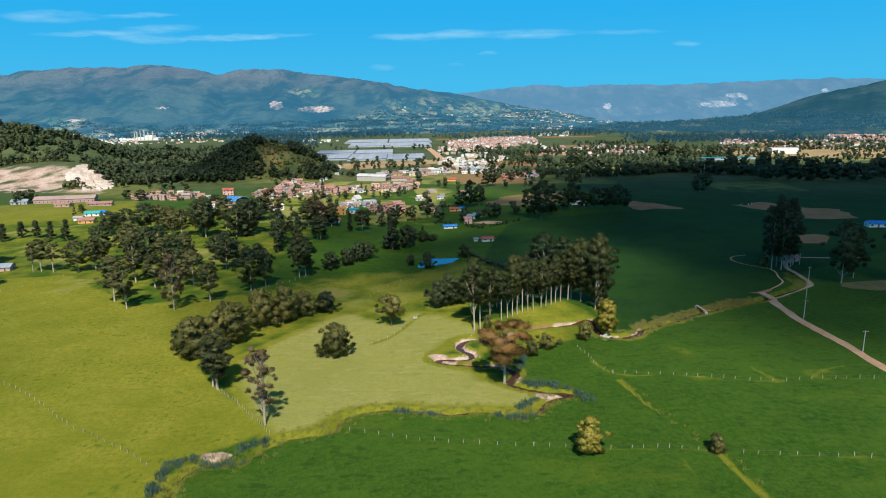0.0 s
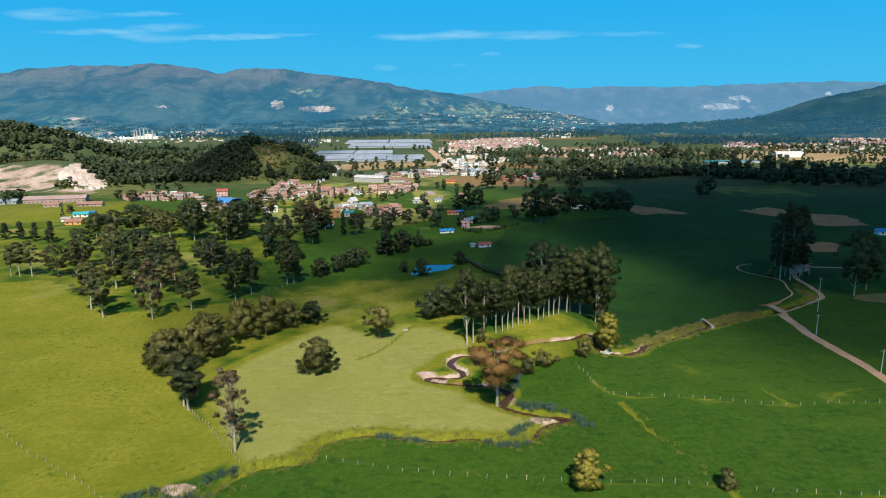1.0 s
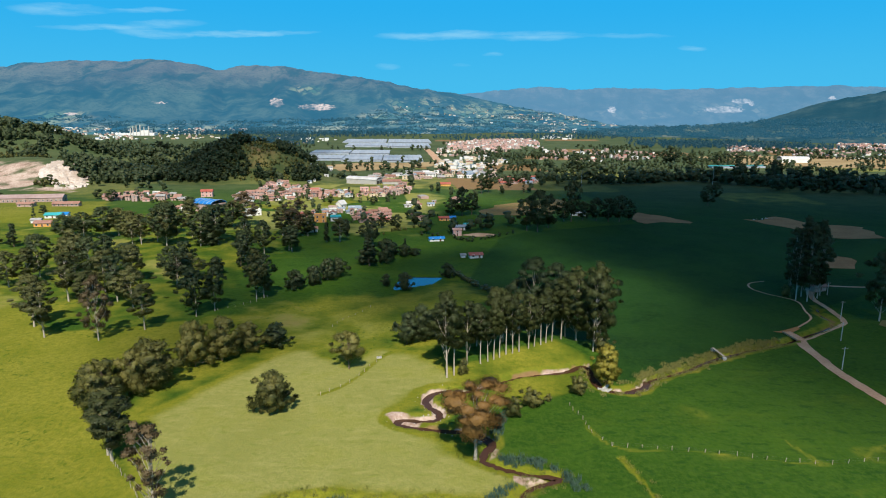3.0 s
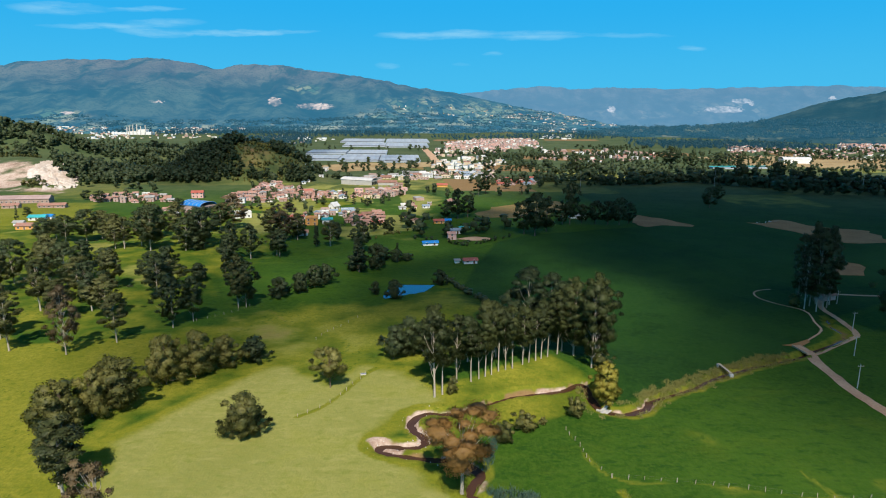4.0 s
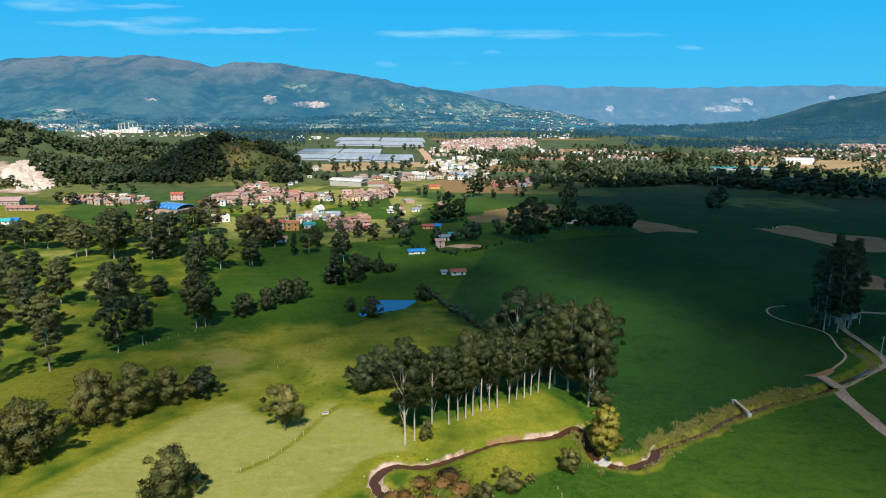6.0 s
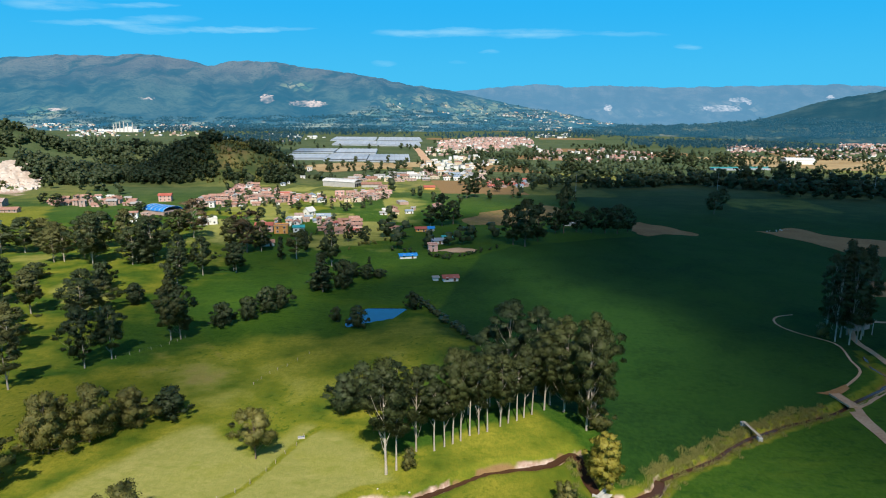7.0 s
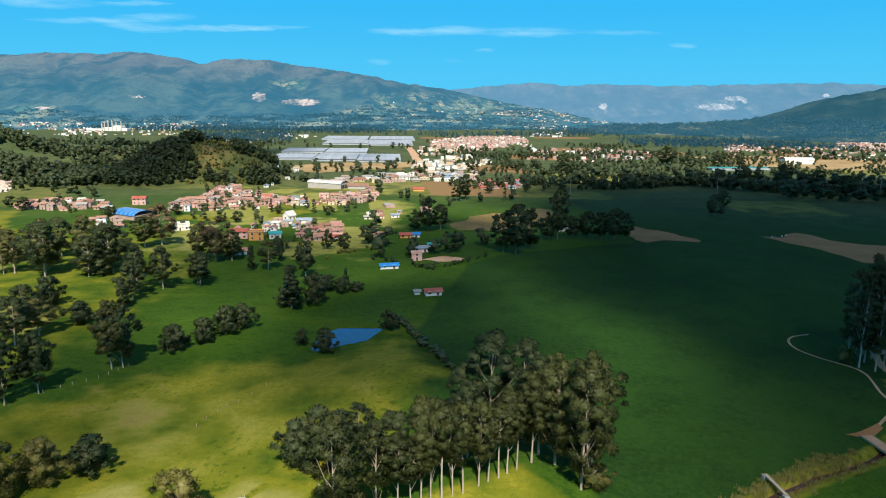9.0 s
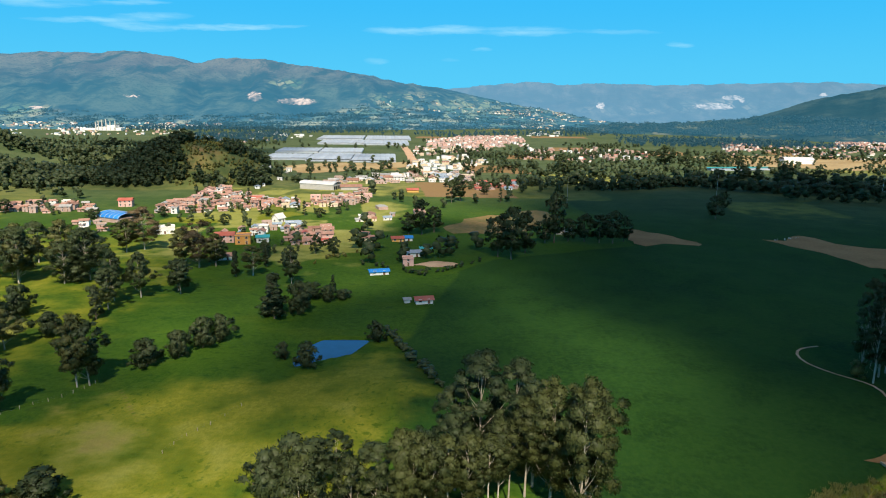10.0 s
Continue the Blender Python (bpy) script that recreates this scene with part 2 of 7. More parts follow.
    # dull farmland tone mixed in with distance, standing in for haze
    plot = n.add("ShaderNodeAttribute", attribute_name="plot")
    haze_tone = n.mix(blotch, (0.060, 0.088, 0.040), (0.110, 0.128, 0.062))
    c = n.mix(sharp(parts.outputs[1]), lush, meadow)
    c = n.mix(n.math("MULTIPLY", plot.outputs["Fac"], 0.85), c, haze_tone)
    c = n.mix(sharp(parts.outputs[0]), c, hay)
    c = n.mix(sharp(parts.outputs[2]), c, earth)
    rock = n.mix(n.ramp(n.math("ADD", n.math("MULTIPLY", fine, 0.6), n.math("MULTIPLY", mid, 0.4)), 0.35, 0.65), (0.33, 0.205, 0.150), (0.62, 0.49, 0.40))
    c = n.mix(n.ramp(n.math("ADD", cov.outputs["Alpha"], edge), 0.3, 0.7), c, rock)
    relief = n.math("ADD", n.math("MULTIPLY", fine, 0.6), n.math("MULTIPLY", grit, 0.4))
    finish(n, c, 0.95, relief, 0.8, 0.5, spec=0.1)
    return m


GROUND = ground_material()


def water_material(name, deep, rough):
    m, n = material(name)
    pos = n.add("ShaderNodeNewGeometry").outputs["Position"]
    finish(n, n.mix(n.noise(pos, 0.3, 3), deep, tuple(v * 1.5 for v in deep)), rough, n.noise(pos, 1.2, 3), 0.06, 0.05, spec=0.5 if rough < 0.2 else 0.2)
    return m


WATER_BROWN = water_material("brown_stream_water", (0.058, 0.028, 0.016), 0.26)
WATER_BLUE = water_material("blue_pond_water", (0.008, 0.050, 0.150), 0.08)

# ---------------------------------------------------------------- terrain


def bump_at(x, y, cx, cy, rx, ry, h):
    return h * np.exp(-((x - cx) / rx) ** 2 - ((y - cy) / ry) ** 2)


def base_height(x, y):
    """The valley floor with its knolls and hills, without the stream beds."""
    z = -0.006 * np.maximum(0.0, y - 200.0)
    z = z + bump_at(x, y, 44, 240, 24, 16, 4.5) + bump_at(x, y, 18, 296, 20, 24, 3.0)
    z = z + 36 * np.exp(-(((x + 236) / 80) ** 2 + ((y - 850) / 74) ** 2) ** 1.9) + bump_at(x, y, -247, 850, 30, 30, 6)
    z = z + bump_at(x, y, -780, 960, 170, 120, 92) + bump_at(x, y, -560, 950, 95, 80, 34) + bump_at(x, y, -400, 980, 60, 70, 16) + bump_at(x, y, -490, 800, 95, 66, 24) + bump_at(x, y, -425, 765, 40, 40, 10) + bump_at(x, y, -405, 699, 15, 9, 6)
    return z


STREAM = [(72.0, 219.0), (69.1, 214.4), (62.6, 211.1), (56.6, 213.2), (55.5, 218.6), (54.8, 225.9), (53.0, 226.6), (47.3, 222.9), (38.7, 221.2), (32.0, 219.7), (23.6, 214.8)] + [(15.7, 210.6), (9.8, 211.2), (6.1, 208.7), (4.8, 204.9), (6.0, 201.0), (8.4, 198.1), (8.6, 195.0), (6.0, 192.7), (1.4, 193.4), (-2.5, 193.1), (-1.2, 190.5), (4.2, 188.9)] + [(10.5, 187.6), (16.5, 187.0), (20.5, 184.2), (21.7, 181.0), (19.9, 177.2), (19.3, 173.7), (23.4, 170.4), (28.9, 168.3), (33.4, 167.4), (36.0, 166.8), (34.2, 165.1), (30.6, 163.6), (27.4, 160.8), (24.8, 156.2), (22.4, 154.3), (16.6, 153.9), (9.2, 156.7), (1.6, 155.3), (-7.6, 156.9), (-15.3, 158.4), (-22.8, 156.3), (-27.8, 152.3), (-28.9, 145.5), (-32.6, 144.1), (-39.9, 142.1), (-45.3, 136.4), (-48.3, 131.0), (-55.2, 132.1), (-59.3, 127.6), (-59.8, 121.1), (-58.6, 114.7)]
BROOK = [(72.0, 219.0), (77.4, 222.1), (87.7, 228.1), (93.4, 233.0), (101.0, 238.4), (107.0, 241.4), (114.2, 245.3), (121.7, 248.2), (131.6, 252.8), (141.2, 259.6), (155.9, 269.3), (161.4, 275.4), (162.8, 285.1), (167.0, 296.0)]
DITCH = [(51.8, 174.8), (56.1, 156.4), (59.1, 148.4), (61.9, 139.4), (63.7, 133.7), (65.5, 119.7), (66.0, 115.5)]


def smooth_line(pts, step=2.0):
    """A Catmull-Rom line through the points, at even steps."""
    p = [np.array(q, float) for q in pts]
    p = [2 * p[0] - p[1]] + p + [2 * p[-1] - p[-2]]
    out = []
    for a, b, c, d in zip(p, p[1:], p[2:], p[3:]):
        k = max(2, int(np.linalg.norm(c - b) / step))
        for i in range(k):
            t = i / k
            out.append(0.5 * (2 * b + (c - a) * t + (2 * a - 5 * b + 4 * c - d) * t * t + (3 * b - a - 3 * c + d) * t ** 3))
    out.append(p[-2])
    return np.array(out)


def line_distance(x, y, line):
    """Distance from each place to a polyline."""
    best = np.full(np.shape(x), 1e9)
    box = (x > line[:, 0].min() - 20) & (x < line[:, 0].max() + 20) & (y > line[:, 1].min() - 20) & (y < line[:, 1].max() + 20)
    px, py = x[box], y[box]
    b2 = np.full(px.shape, 1e9)
    for a, b in zip(line[:-1], line[1:]):
        d = b - a
        t = np.clip(((px - a[0]) * d[0] + (py - a[1]) * d[1]) / max(d @ d, 1e-9), 0, 1)
        b2 = np.minimum(b2, np.hypot(px - a[0] - t * d[0], py - a[1] - t * d[1]))
    best[box] = b2
    return best


def inside(x, y, poly, soft=1.5):
    """1 inside the outline, 0 outside, soft at the edge."""
    poly = np.array(poly, float)
    odd = np.zeros(np.shape(x), bool)
    dist = np.full(np.shape(x), 1e9)
    for a, b in zip(poly, np.roll(poly, -1, 0)):
        dy = b[1] - a[1]
        cross = ((a[1] > y) != (b[1] > y)) & (x < (b[0] - a[0]) * (y - a[1]) / (dy if abs(dy) > 1e-9 else 1e-9) + a[0])
        odd ^= cross
        d = b - a
        t = np.clip(((x - a[0]) * d[0] + (y - a[1]) * d[1]) / max(d @ d, 1e-9), 0, 1)
        dist = np.minimum(dist, np.hypot(x - a[0] - t * d[0], y - a[1] - t * d[1]))
    return np.clip(0.5 + np.where(odd, dist, -dist) / (2 * soft), 0, 1)


def step01(v, lo, hi):
    t = np.clip((v - lo) / (hi - lo), 0, 1)
    return t * t * (3 - 2 * t)


stream_line, brook_line, ditch_line = smooth_line(STREAM), smooth_line(BROOK), smooth_line(DITCH)
POND = [(9.1, 342.1), (-0.1, 343.4), (-8.6, 342.4), (-13.0, 335.2), (-14.6, 323.1), (-12.9, 318.0), (-4.8, 324.2), (4.1, 328.7)]
LEFT_MEADOW = [(-176.6, 117.2), (-398.2, 288.4), (-271.6, 297.1), (-191.7, 311.5), (-131.8, 258.0), (-111.4, 261.2), (-90.7, 273.4), (-72.2, 251.3), (-80.7, 220.4), (-80.0, 188.6), (-65.7, 171.4), (-45.6, 145.0), (-55.5, 136.6), (-63.3, 129.5), (-64.1, 114.8)]
HAY_FIELD = [(-66.9, 192.8), (-49.0, 228.7), (-37.5, 238.5), (-20.6, 224.3), (-10.7, 240.9), (0.6, 236.4), (12.7, 216.4), (2.4, 211.2), (-8.0, 194.6), (2.0, 184.9), (18.9, 168.8), (27.5, 166.7), (21.9, 160.8), (9.4, 159.1), (-14.0, 161.8), (-27.7, 158.8), (-34.0, 147.6), (-42.7, 145.0), (-49.1, 153.5), (-56.5, 167.4)]
UPPER_FIELD = [(-90.7, 273.4), (-61.2, 291.4), (-7.0, 286.6), (21.4, 314.7), (21.3, 245.6), (-6.1, 237.0), (-18.6, 225.5), (-49.4, 230.7), (-66.0, 192.8), (-65.7, 171.4), (-79.1, 188.6), (-80.7, 226.7)]
KNOLL = [(-11.9, 209.2), (8.6, 226.2), (46.9, 243.6), (58.3, 232.0), (53.2, 225.7), (34.6, 217.7), (12.3, 209.6), (6.2, 202.1), (-3.6, 191.2)]
TONGUE = [(11.6, 209.0), (31.8, 217.7), (53.1, 225.0), (54.1, 212.6), (46.9, 207.1), (30.5, 201.4), (20.2, 193.6), (10.3, 197.7)]
MID_LEFT = [(-69.5, 220.6), (-86.0, 244.9), (-72.9, 289.3), (-47.1, 310.5), (-19.4, 311.0), (-4.0, 316.2), (15.4, 344.5), (26.6, 318.3), (37.5, 293.7), (11.8, 265.0), (-6.9, 246.1), (-31.7, 216.6)]
GOLD = [(-85.5, 289.6), (-73.4, 300.3), (-61.0, 306.2), (-47.2, 283.5), (-32.8, 266.8), (-39.4, 257.3), (-49.2, 253.0), (-61.2, 253.0)]
PALE_STRIP = [(-42.4, 397.8), (-33.1, 468.6), (-11.9, 498.8), (9.5, 476.9), (-2.3, 438.5), (-15.8, 417.0)]


FIELD_PATH = [(-58.2, 300.5), (-46.4, 283.5), (-33.7, 267.3), (-27.0, 257.4), (-18.6, 245.2)]
FENCE_NEAR = [(20.9, 137.8), (38.9, 135.8), (59.4, 135.0), (72.3, 132.4), (90.0, 130.3), (99.8, 129.1), (115.1, 127.1)]
FENCE_MID = [(44.6, 200.7), (50.9, 179.4), (68.5, 177.2), (96.0, 171.8), (107.8, 173.0), (129.3, 172.3), (150.7, 171.6)]
SHADED_CROP_FIELD = [(63.6, 216.9), (84.4, 228.7), (133.1, 255.6), (175.9, 300.4), (260.0, 348.4), (509.5, 698.7), (345.2, 721.1), (148.6, 704.4), (152.7, 504.6), (64.0, 466.0), (45.0, 440.0), (30.0, 380.0), (19.4, 330.1), (21.7, 280.1), (61.4, 240.6)]
TRODDEN = ([(94.3, 183.1), (96.1, 177.4), (97.5, 172.9)], [(106.8, 172.6), (116.0, 179.6), (125.8, 183.1), (131.0, 183.9)], [(54.2, 130.6), (54.1, 126.0), (54.6, 121.7)])
YELLOWED = ((95.0, 162.0, 9.0, 7.0), (88.0, 127.0, 13.0, 3.5), (33.6, 125.5, 2.6, 8.5), (76.0, 196.0, 8.0, 9.0), (78.0, 174.0, 9.0, 2.5), (112.0, 176.0, 10.0, 5.0))
lane_lines = [smooth_line(FENCE_NEAR, 4), smooth_line(FENCE_MID, 4)] + [smooth_line(p, 2) for p in TRODDEN]
path_line = smooth_line(FIELD_PATH, 2)
SAND_BARS = (
    [(-58.2, 133.7), (-57.7, 135.9), (-53.4, 136.6), (-50.2, 135.0), (-50.4, 132.5), (-55.2, 132.1)],
    [(-46.9, 134.9), (-45.7, 136.4), (-43.7, 137.1), (-43.9, 134.8), (-45.3, 133.4)],
    [(-6.2, 194.8), (-4.5, 196.3), (-1.6, 196.4), (2.4, 194.9), (5.9, 193.5), (5.5, 191.5), (2.8, 189.6), (-1.1, 190.0), (-3.9, 191.8)],
    [(3.6, 207.5), (5.7, 211.1), (9.8, 212.7), (15.7, 212.2), (15.0, 210.0), (9.9, 209.7), (6.8, 206.9), (5.3, 204.0), (6.3, 200.7), (9.2, 198.1), (9.6, 195.0), (8.4, 193.5), (7.6, 196.5), (4.9, 200.1)],
    [(39.5, 222.6), (43.9, 223.2), (49.2, 223.9), (47.3, 221.5), (42.1, 220.3)],
    [(57.3, 212.7), (61.2, 213.3), (63.4, 211.4), (59.7, 210.3), (57.1, 211.0)],
    [(21.0, 179.2), (23.4, 178.4), (23.2, 174.6), (20.6, 173.6)],
    [(17.0, 181.0), (18.6, 183.4), (20.2, 182.0), (19.0, 179.6)],
    [(25.5, 166.8), (29.0, 166.9), (33.6, 165.9), (31.4, 164.6), (27.6, 163.0), (25.6, 164.6)],
)
TOWN_GROUND = [(-128.6, 465.2), (-171.8, 608.2), (-191.4, 754.3), (-129.0, 785.7), (-16.5, 770.3), (9.0, 641.9), (2.4, 506.1), (-10.5, 463.1), (-40.1, 465.5), (-74.6, 444.1)]
HAY_DITCH = [(-25.4, 206.9), (-20.6, 211.6), (-16.3, 220.1), (-10.9, 235.7), (-5.6, 243.8)]
ditch_hay = smooth_line(HAY_DITCH, 3)
BARE_RISE = (-50.5, 275.0)
LIT_FIELDS = ([(-435.8, 572.9), (-413.2, 585.3), (-297.9, 608.9), (-252.5, 522.9), (-294.7, 497.4), (-334.0, 469.3), (-353.6, 461.2)], [(-165.3, 568.5), (-163.2, 592.3), (-94.3, 613.8), (-80.8, 631.3), (-67.5, 609.8), (-89.5, 578.8), (-133.7, 567.7)])
DRY_PLOTS = ([(-71.1, 496.0), (-38.8, 497.0), (-5.7, 503.9), (-3.2, 491.3), (-23.7, 467.6), (-49.9, 448.9), (-61.8, 466.4)],)
QUARRY_YARD = [(-640, 735), (-520, 688), (-362, 668), (-366, 688), (-384, 722), (-425, 768), (-490, 778), (-560, 800), (-640, 790)]


def cover_at(x, y):
    """Hay, meadow, bare earth, rock."""
    hay = np.clip(inside(x, y, HAY_FIELD, 5.0) + 0.22 * inside(x, y, GOLD, 8.0) + 0.3 * inside(x, y, PALE_STRIP, 10) + 0.20 * inside(x, y, UPPER_FIELD, 12.0) * step01(x, -75, -30) * (1 - inside(x, y, HAY_FIELD, 5.0)) + 0.12 * inside(x, y, MID_LEFT, 14.0), 0, 1)
    meadow = np.maximum.reduce([inside(x, y, LEFT_MEADOW, 3.0), 0.62 * inside(x, y, UPPER_FIELD, 8.0), 0.6 * inside(x, y, KNOLL, 2.5), 0.6 * inside(x, y, TONGUE, 2.0), 0.62 * inside(x, y, MID_LEFT, 12.0)])
    meadow = np.maximum(meadow, np.clip(2.2 * inside(x, y, HAY_FIELD, 9.0), 0, 1))
    wob = np.sin(x * 0.31) * np.sin(y * 0.27 + 1.3) + 0.6 * np.sin(x * 0.83 + y * 0.6)
    ds, db, dd = line_distance(x, y, stream_line), line_distance(x, y, brook_line), line_distance(x, y, ditch_line)
    thin = 0.56 + 0.44 * step01(y, 160, 186)
    ds = ds / thin
    meadow = np.maximum(meadow, 0.6 * (1 - step01(ds, 2.5, 5.5 + wob)))
    meadow = np.maximum(meadow, 0.58 * (1 - step01(db, 2.6, 5.0 + wob)))
    meadow = np.maximum(meadow, 0.46 * (1 - step01(dd, 0.6, 2.4 + wob)) * step01(np.abs(y - 146), 8, 14) + 0.3 * (1 - step01(dd, 0.3, 1.2)))
    hay = hay * step01(ds, 3.6, 5.6 + wob)
    earth = np.maximum((1 - step01(ds, 1.0, 1.9 + 0.5 * wob)) * (0.25 + 0.6 * step01(y, 176, 190)) * (0.25 + 0.75 * step01(wob, -0.7, 0.6)), 0.6 * (1 - step01(db, 0.8, 1.6)))
    for lane in lane_lines:
        meadow = np.maximum(meadow, 0.42 * (1 - step01(line_distance(x, y, lane), 0.2, 1.5 + 0.6 * wob)))
    for cx, cy, rx, ry in YELLOWED:
        meadow = np.maximum(meadow, (0.33 + 0.05 * wob) * np.exp(-(((x - cx) / rx) ** 2 + ((y - cy) / ry) ** 2) ** 1.5))
    earth = np.maximum(earth, 0.30 * inside(x, y, GOLD, 7.0))
    earth = np.maximum(earth, 0.42 * (1 - step01(line_distance(x, y, path_line), 0.3, 1.3 + 0.4 * wob)))
    # the far valley is a quilt of dry and green plots
    far = step01(y, 520, 700)
    cell2 = np.sin(np.floor(x / 26 + 0.3 * np.sin(y / 50)) * 12.9898 + np.floor(y / 34 + 0.3 * np.sin(x / 60)) * 78.233) * 43758.5453
    cell2 = cell2 - np.floor(cell2)
    cell = np.sin(np.floor(x / 85 + 0.3 * np.sin(y / 140)) * 12.9898 + np.floor(y / 120 + 0.2 * np.sin(x / 200)) * 78.233) * 43758.5453
    cell = cell - np.floor(cell)
    meadow = np.maximum(meadow, far * (0.15 + 0.5 * step01(cell, 0.3, 0.6)))
    hay = np.maximum(hay, far * step01(y, 600, 900) * 0.6 * step01(cell, 0.78, 0.86))
    earth = np.maximum(earth, far * 0.8 * step01(cell, 0.955, 0.97) * step01(x, -60, 0))
    meadow = np.maximum(meadow, 0.48 * step01(-x, 55, 110) * step01(y, 240, 280) * (1 - step01(y, 500, 600)))
    # hay and meadow fade past 950 m, leaving the haze-muted tone
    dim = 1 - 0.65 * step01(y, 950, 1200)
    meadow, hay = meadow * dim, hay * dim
    rough = np.sin(x / 17 + 1.1 * np.sin(y / 29)) * np.sin(y / 21 + 0.8 * np.sin(x / 37)) + 0.45 * np.sin(x / 7.3 + y / 9.1)
    wood_floor = step01(-x, 70, 120) * step01(y, 255, 300) * (1 - step01(y, 480, 560))
    hay = np.maximum(hay, 0.50 * wood_floor * step01(rough, 0.05, 0.8))
    earth = np.maximum(earth, 0.36 * wood_floor * step01(rough, 0.55, 1.2))
    # dry open slope of the round hill
    slope = np.exp(-((x + 212) / 34) ** 2 - ((y - 806) / 50) ** 2)
    hay = np.maximum(hay, 0.55 * slope * (0.7 + 0.5 * rough))
    earth = np.maximum(earth, 0.5 * slope)
    for field in LIT_FIELDS:
        meadow = np.maximum(meadow, 0.85 * inside(x, y, field, 6))
        hay, earth = hay * (1 - 0.8 * inside(x, y, field, 6)), earth * (1 - inside(x, y, field, 6))
    for field in DRY_PLOTS:
        hay = np.maximum(hay, 0.62 * inside(x, y, field, 5))
    furrow = 1 - step01(line_distance(x, y, ditch_hay), 0.3, 1.6 + 0.4 * wob)
    hay = hay * (1 - 0.75 * furrow)
    rise = np.exp(-((x - BARE_RISE[0] - 4) / 14) ** 2 - ((y - BARE_RISE[1] + 4) / 12) ** 2)
    earth = np.maximum(earth, 0.40 * rise * (1 + 0.2 * rough))
    # small dry gardens between the houses
    gardens = inside(x, y, TOWN_GROUND, 14)
    hay = np.maximum(hay, gardens * (0.22 + 0.45 * step01(cell2, 0.35, 0.6)))
    earth = np.maximum(earth, gardens * 0.25 * step01(cell2, 0.8, 0.85))
    sand = np.maximum.reduce([inside(x, y, p, 0.9) for p in SAND_BARS]) * (0.85 + 0.25 * wob)
    sand = np.maximum(sand, 0.85 * (1 - step01(ds, 1.25, 2.3 + 0.6 * wob)) * step01(y, 176, 188) * step01(np.sin(x * 0.23 + 0.4) * np.sin(y * 0.19 + 1.1), -0.15, 0.25))
    yard = inside(x, y, QUARRY_YARD, 9) * (1 - np.exp(-((x + 405) / 15) ** 4 - ((y - 699) / 9) ** 4)) * (0.56 + 0.34 * np.sin(x / 11 + np.sin(y / 7)) * np.sin(y / 6 + 0.4 * np.sin(x / 13)))
    return hay, meadow, np.clip(earth, 0, 1), np.clip(yard * 1.1 + sand, 0, 1)


def ground_height(x, y):
    x, y = np.asarray(x, float), np.asarray(y, float)
    z = base_height(x, y)
    near = (np.abs(x) < 260) & (y > 60) & (y < 420)
    wave = 0.35 * np.sin(x / 23 + 0.6) * np.sin(y / 31) + 0.18 * np.sin(x / 9.0 + y / 13.0)
    z = z + np.where((y > 60) & (y < 900), wave, 0) * step01(y, 60, 100)
    if np.any(near):
        ds, db = line_distance(x, y, stream_line), line_distance(x, y, brook_line)
        ds = ds / (0.56 + 0.44 * step01(y, 160, 186))
        z = z - 1.7 * (1 - step01(ds, 0.5, 2.1)) - 1.3 * (1 - step01(db, 0.4, 1.8)) - 0.5 * (1 - step01(line_distance(x, y, ditch_line), 0.3, 2.0))
        pond = inside(x, y, POND, 2.5)
        z = z - 1.6 * step01(pond, 0.35, 0.9)
    return z


def spaced(lo, hi, step, grow_lo, grow_hi, end_lo, end_hi):
    mid = list(np.arange(lo, hi + 0.01, step))
    s, v, up = step, mid[-1], []
    while v < end_hi:
        s *= grow_hi
        v += s
        up.append(min(v, end_hi))
    s, v, down = step, mid[0], []
    while v > end_lo:
        s *= grow_lo
        v -= s
        down.append(max(v, end_lo))
    return np.array(down[::-1] + mid + up)


def mesh_from(name, verts, faces, smooth=False):
    me = bpy.data.meshes.new(name)
    verts = np.asarray(verts, dtype=np.float32)
    faces = np.asarray(faces, dtype=np.int32)
    k = faces.shape[1]
    me.vertices.add(len(verts))
    me.vertices.foreach_set("co", verts.ravel())
    me.loops.add(faces.size)
    me.loops.foreach_set("vertex_index", faces.ravel())
    me.polygons.add(len(faces))
    me.polygons.foreach_set("loop_start", np.arange(0, faces.size, k, dtype=np.int32))
    if smooth:
        me.polygons.foreach_set("use_smooth", np.ones(len(faces), bool))
    me.update(calc_edges=True)
    me.validate()
    return me


def grid_faces(ny, nx):
    i = np.arange((ny - 1) * nx).reshape(ny - 1, nx)[:, :-1].ravel()
    return np.stack([i, i + 1, i + nx + 1, i + nx], 1)


gx = spaced(-80, 115, 1.15, 1.045, 1.03, -4850, 4850)
gy = spaced(100, 262, 1.15, 1.12, 1.017, -4850, 4880)
GX, GY = np.meshgrid(gx, gy)
GZ = ground_height(GX, GY)
ground_mesh = mesh_from("ground", np.stack([GX.ravel(), GY.ravel(), GZ.ravel()], 1), grid_faces(len(gy), len(gx)), True)
layer = ground_mesh.color_attributes.new("cover", "FLOAT_COLOR", "POINT")
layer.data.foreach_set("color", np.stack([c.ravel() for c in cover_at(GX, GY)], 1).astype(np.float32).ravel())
# mask of the field's own green together with its painted-in shade
crop_shade_layer = ground_mesh.attributes.new("young_crop", "FLOAT", "POINT")
crop_shade_layer.data.foreach_set("value", inside(GX, GY, SHADED_CROP_FIELD, 4.0).astype(np.float32).ravel())
# share of the painted haze tone, growing towards the far plain
haze_layer = ground_mesh.attributes.new("plot", "FLOAT", "POINT")
haze_layer.data.foreach_set("value", step01(GY + 0.25 * np.abs(GX), 560, 900).astype(np.float32).ravel())
ground_mesh.materials.append(GROUND)
ground = tagged(new("ground", ground_mesh), "green valley pasture with mown hay field and meadows", "ground", kind="structure")


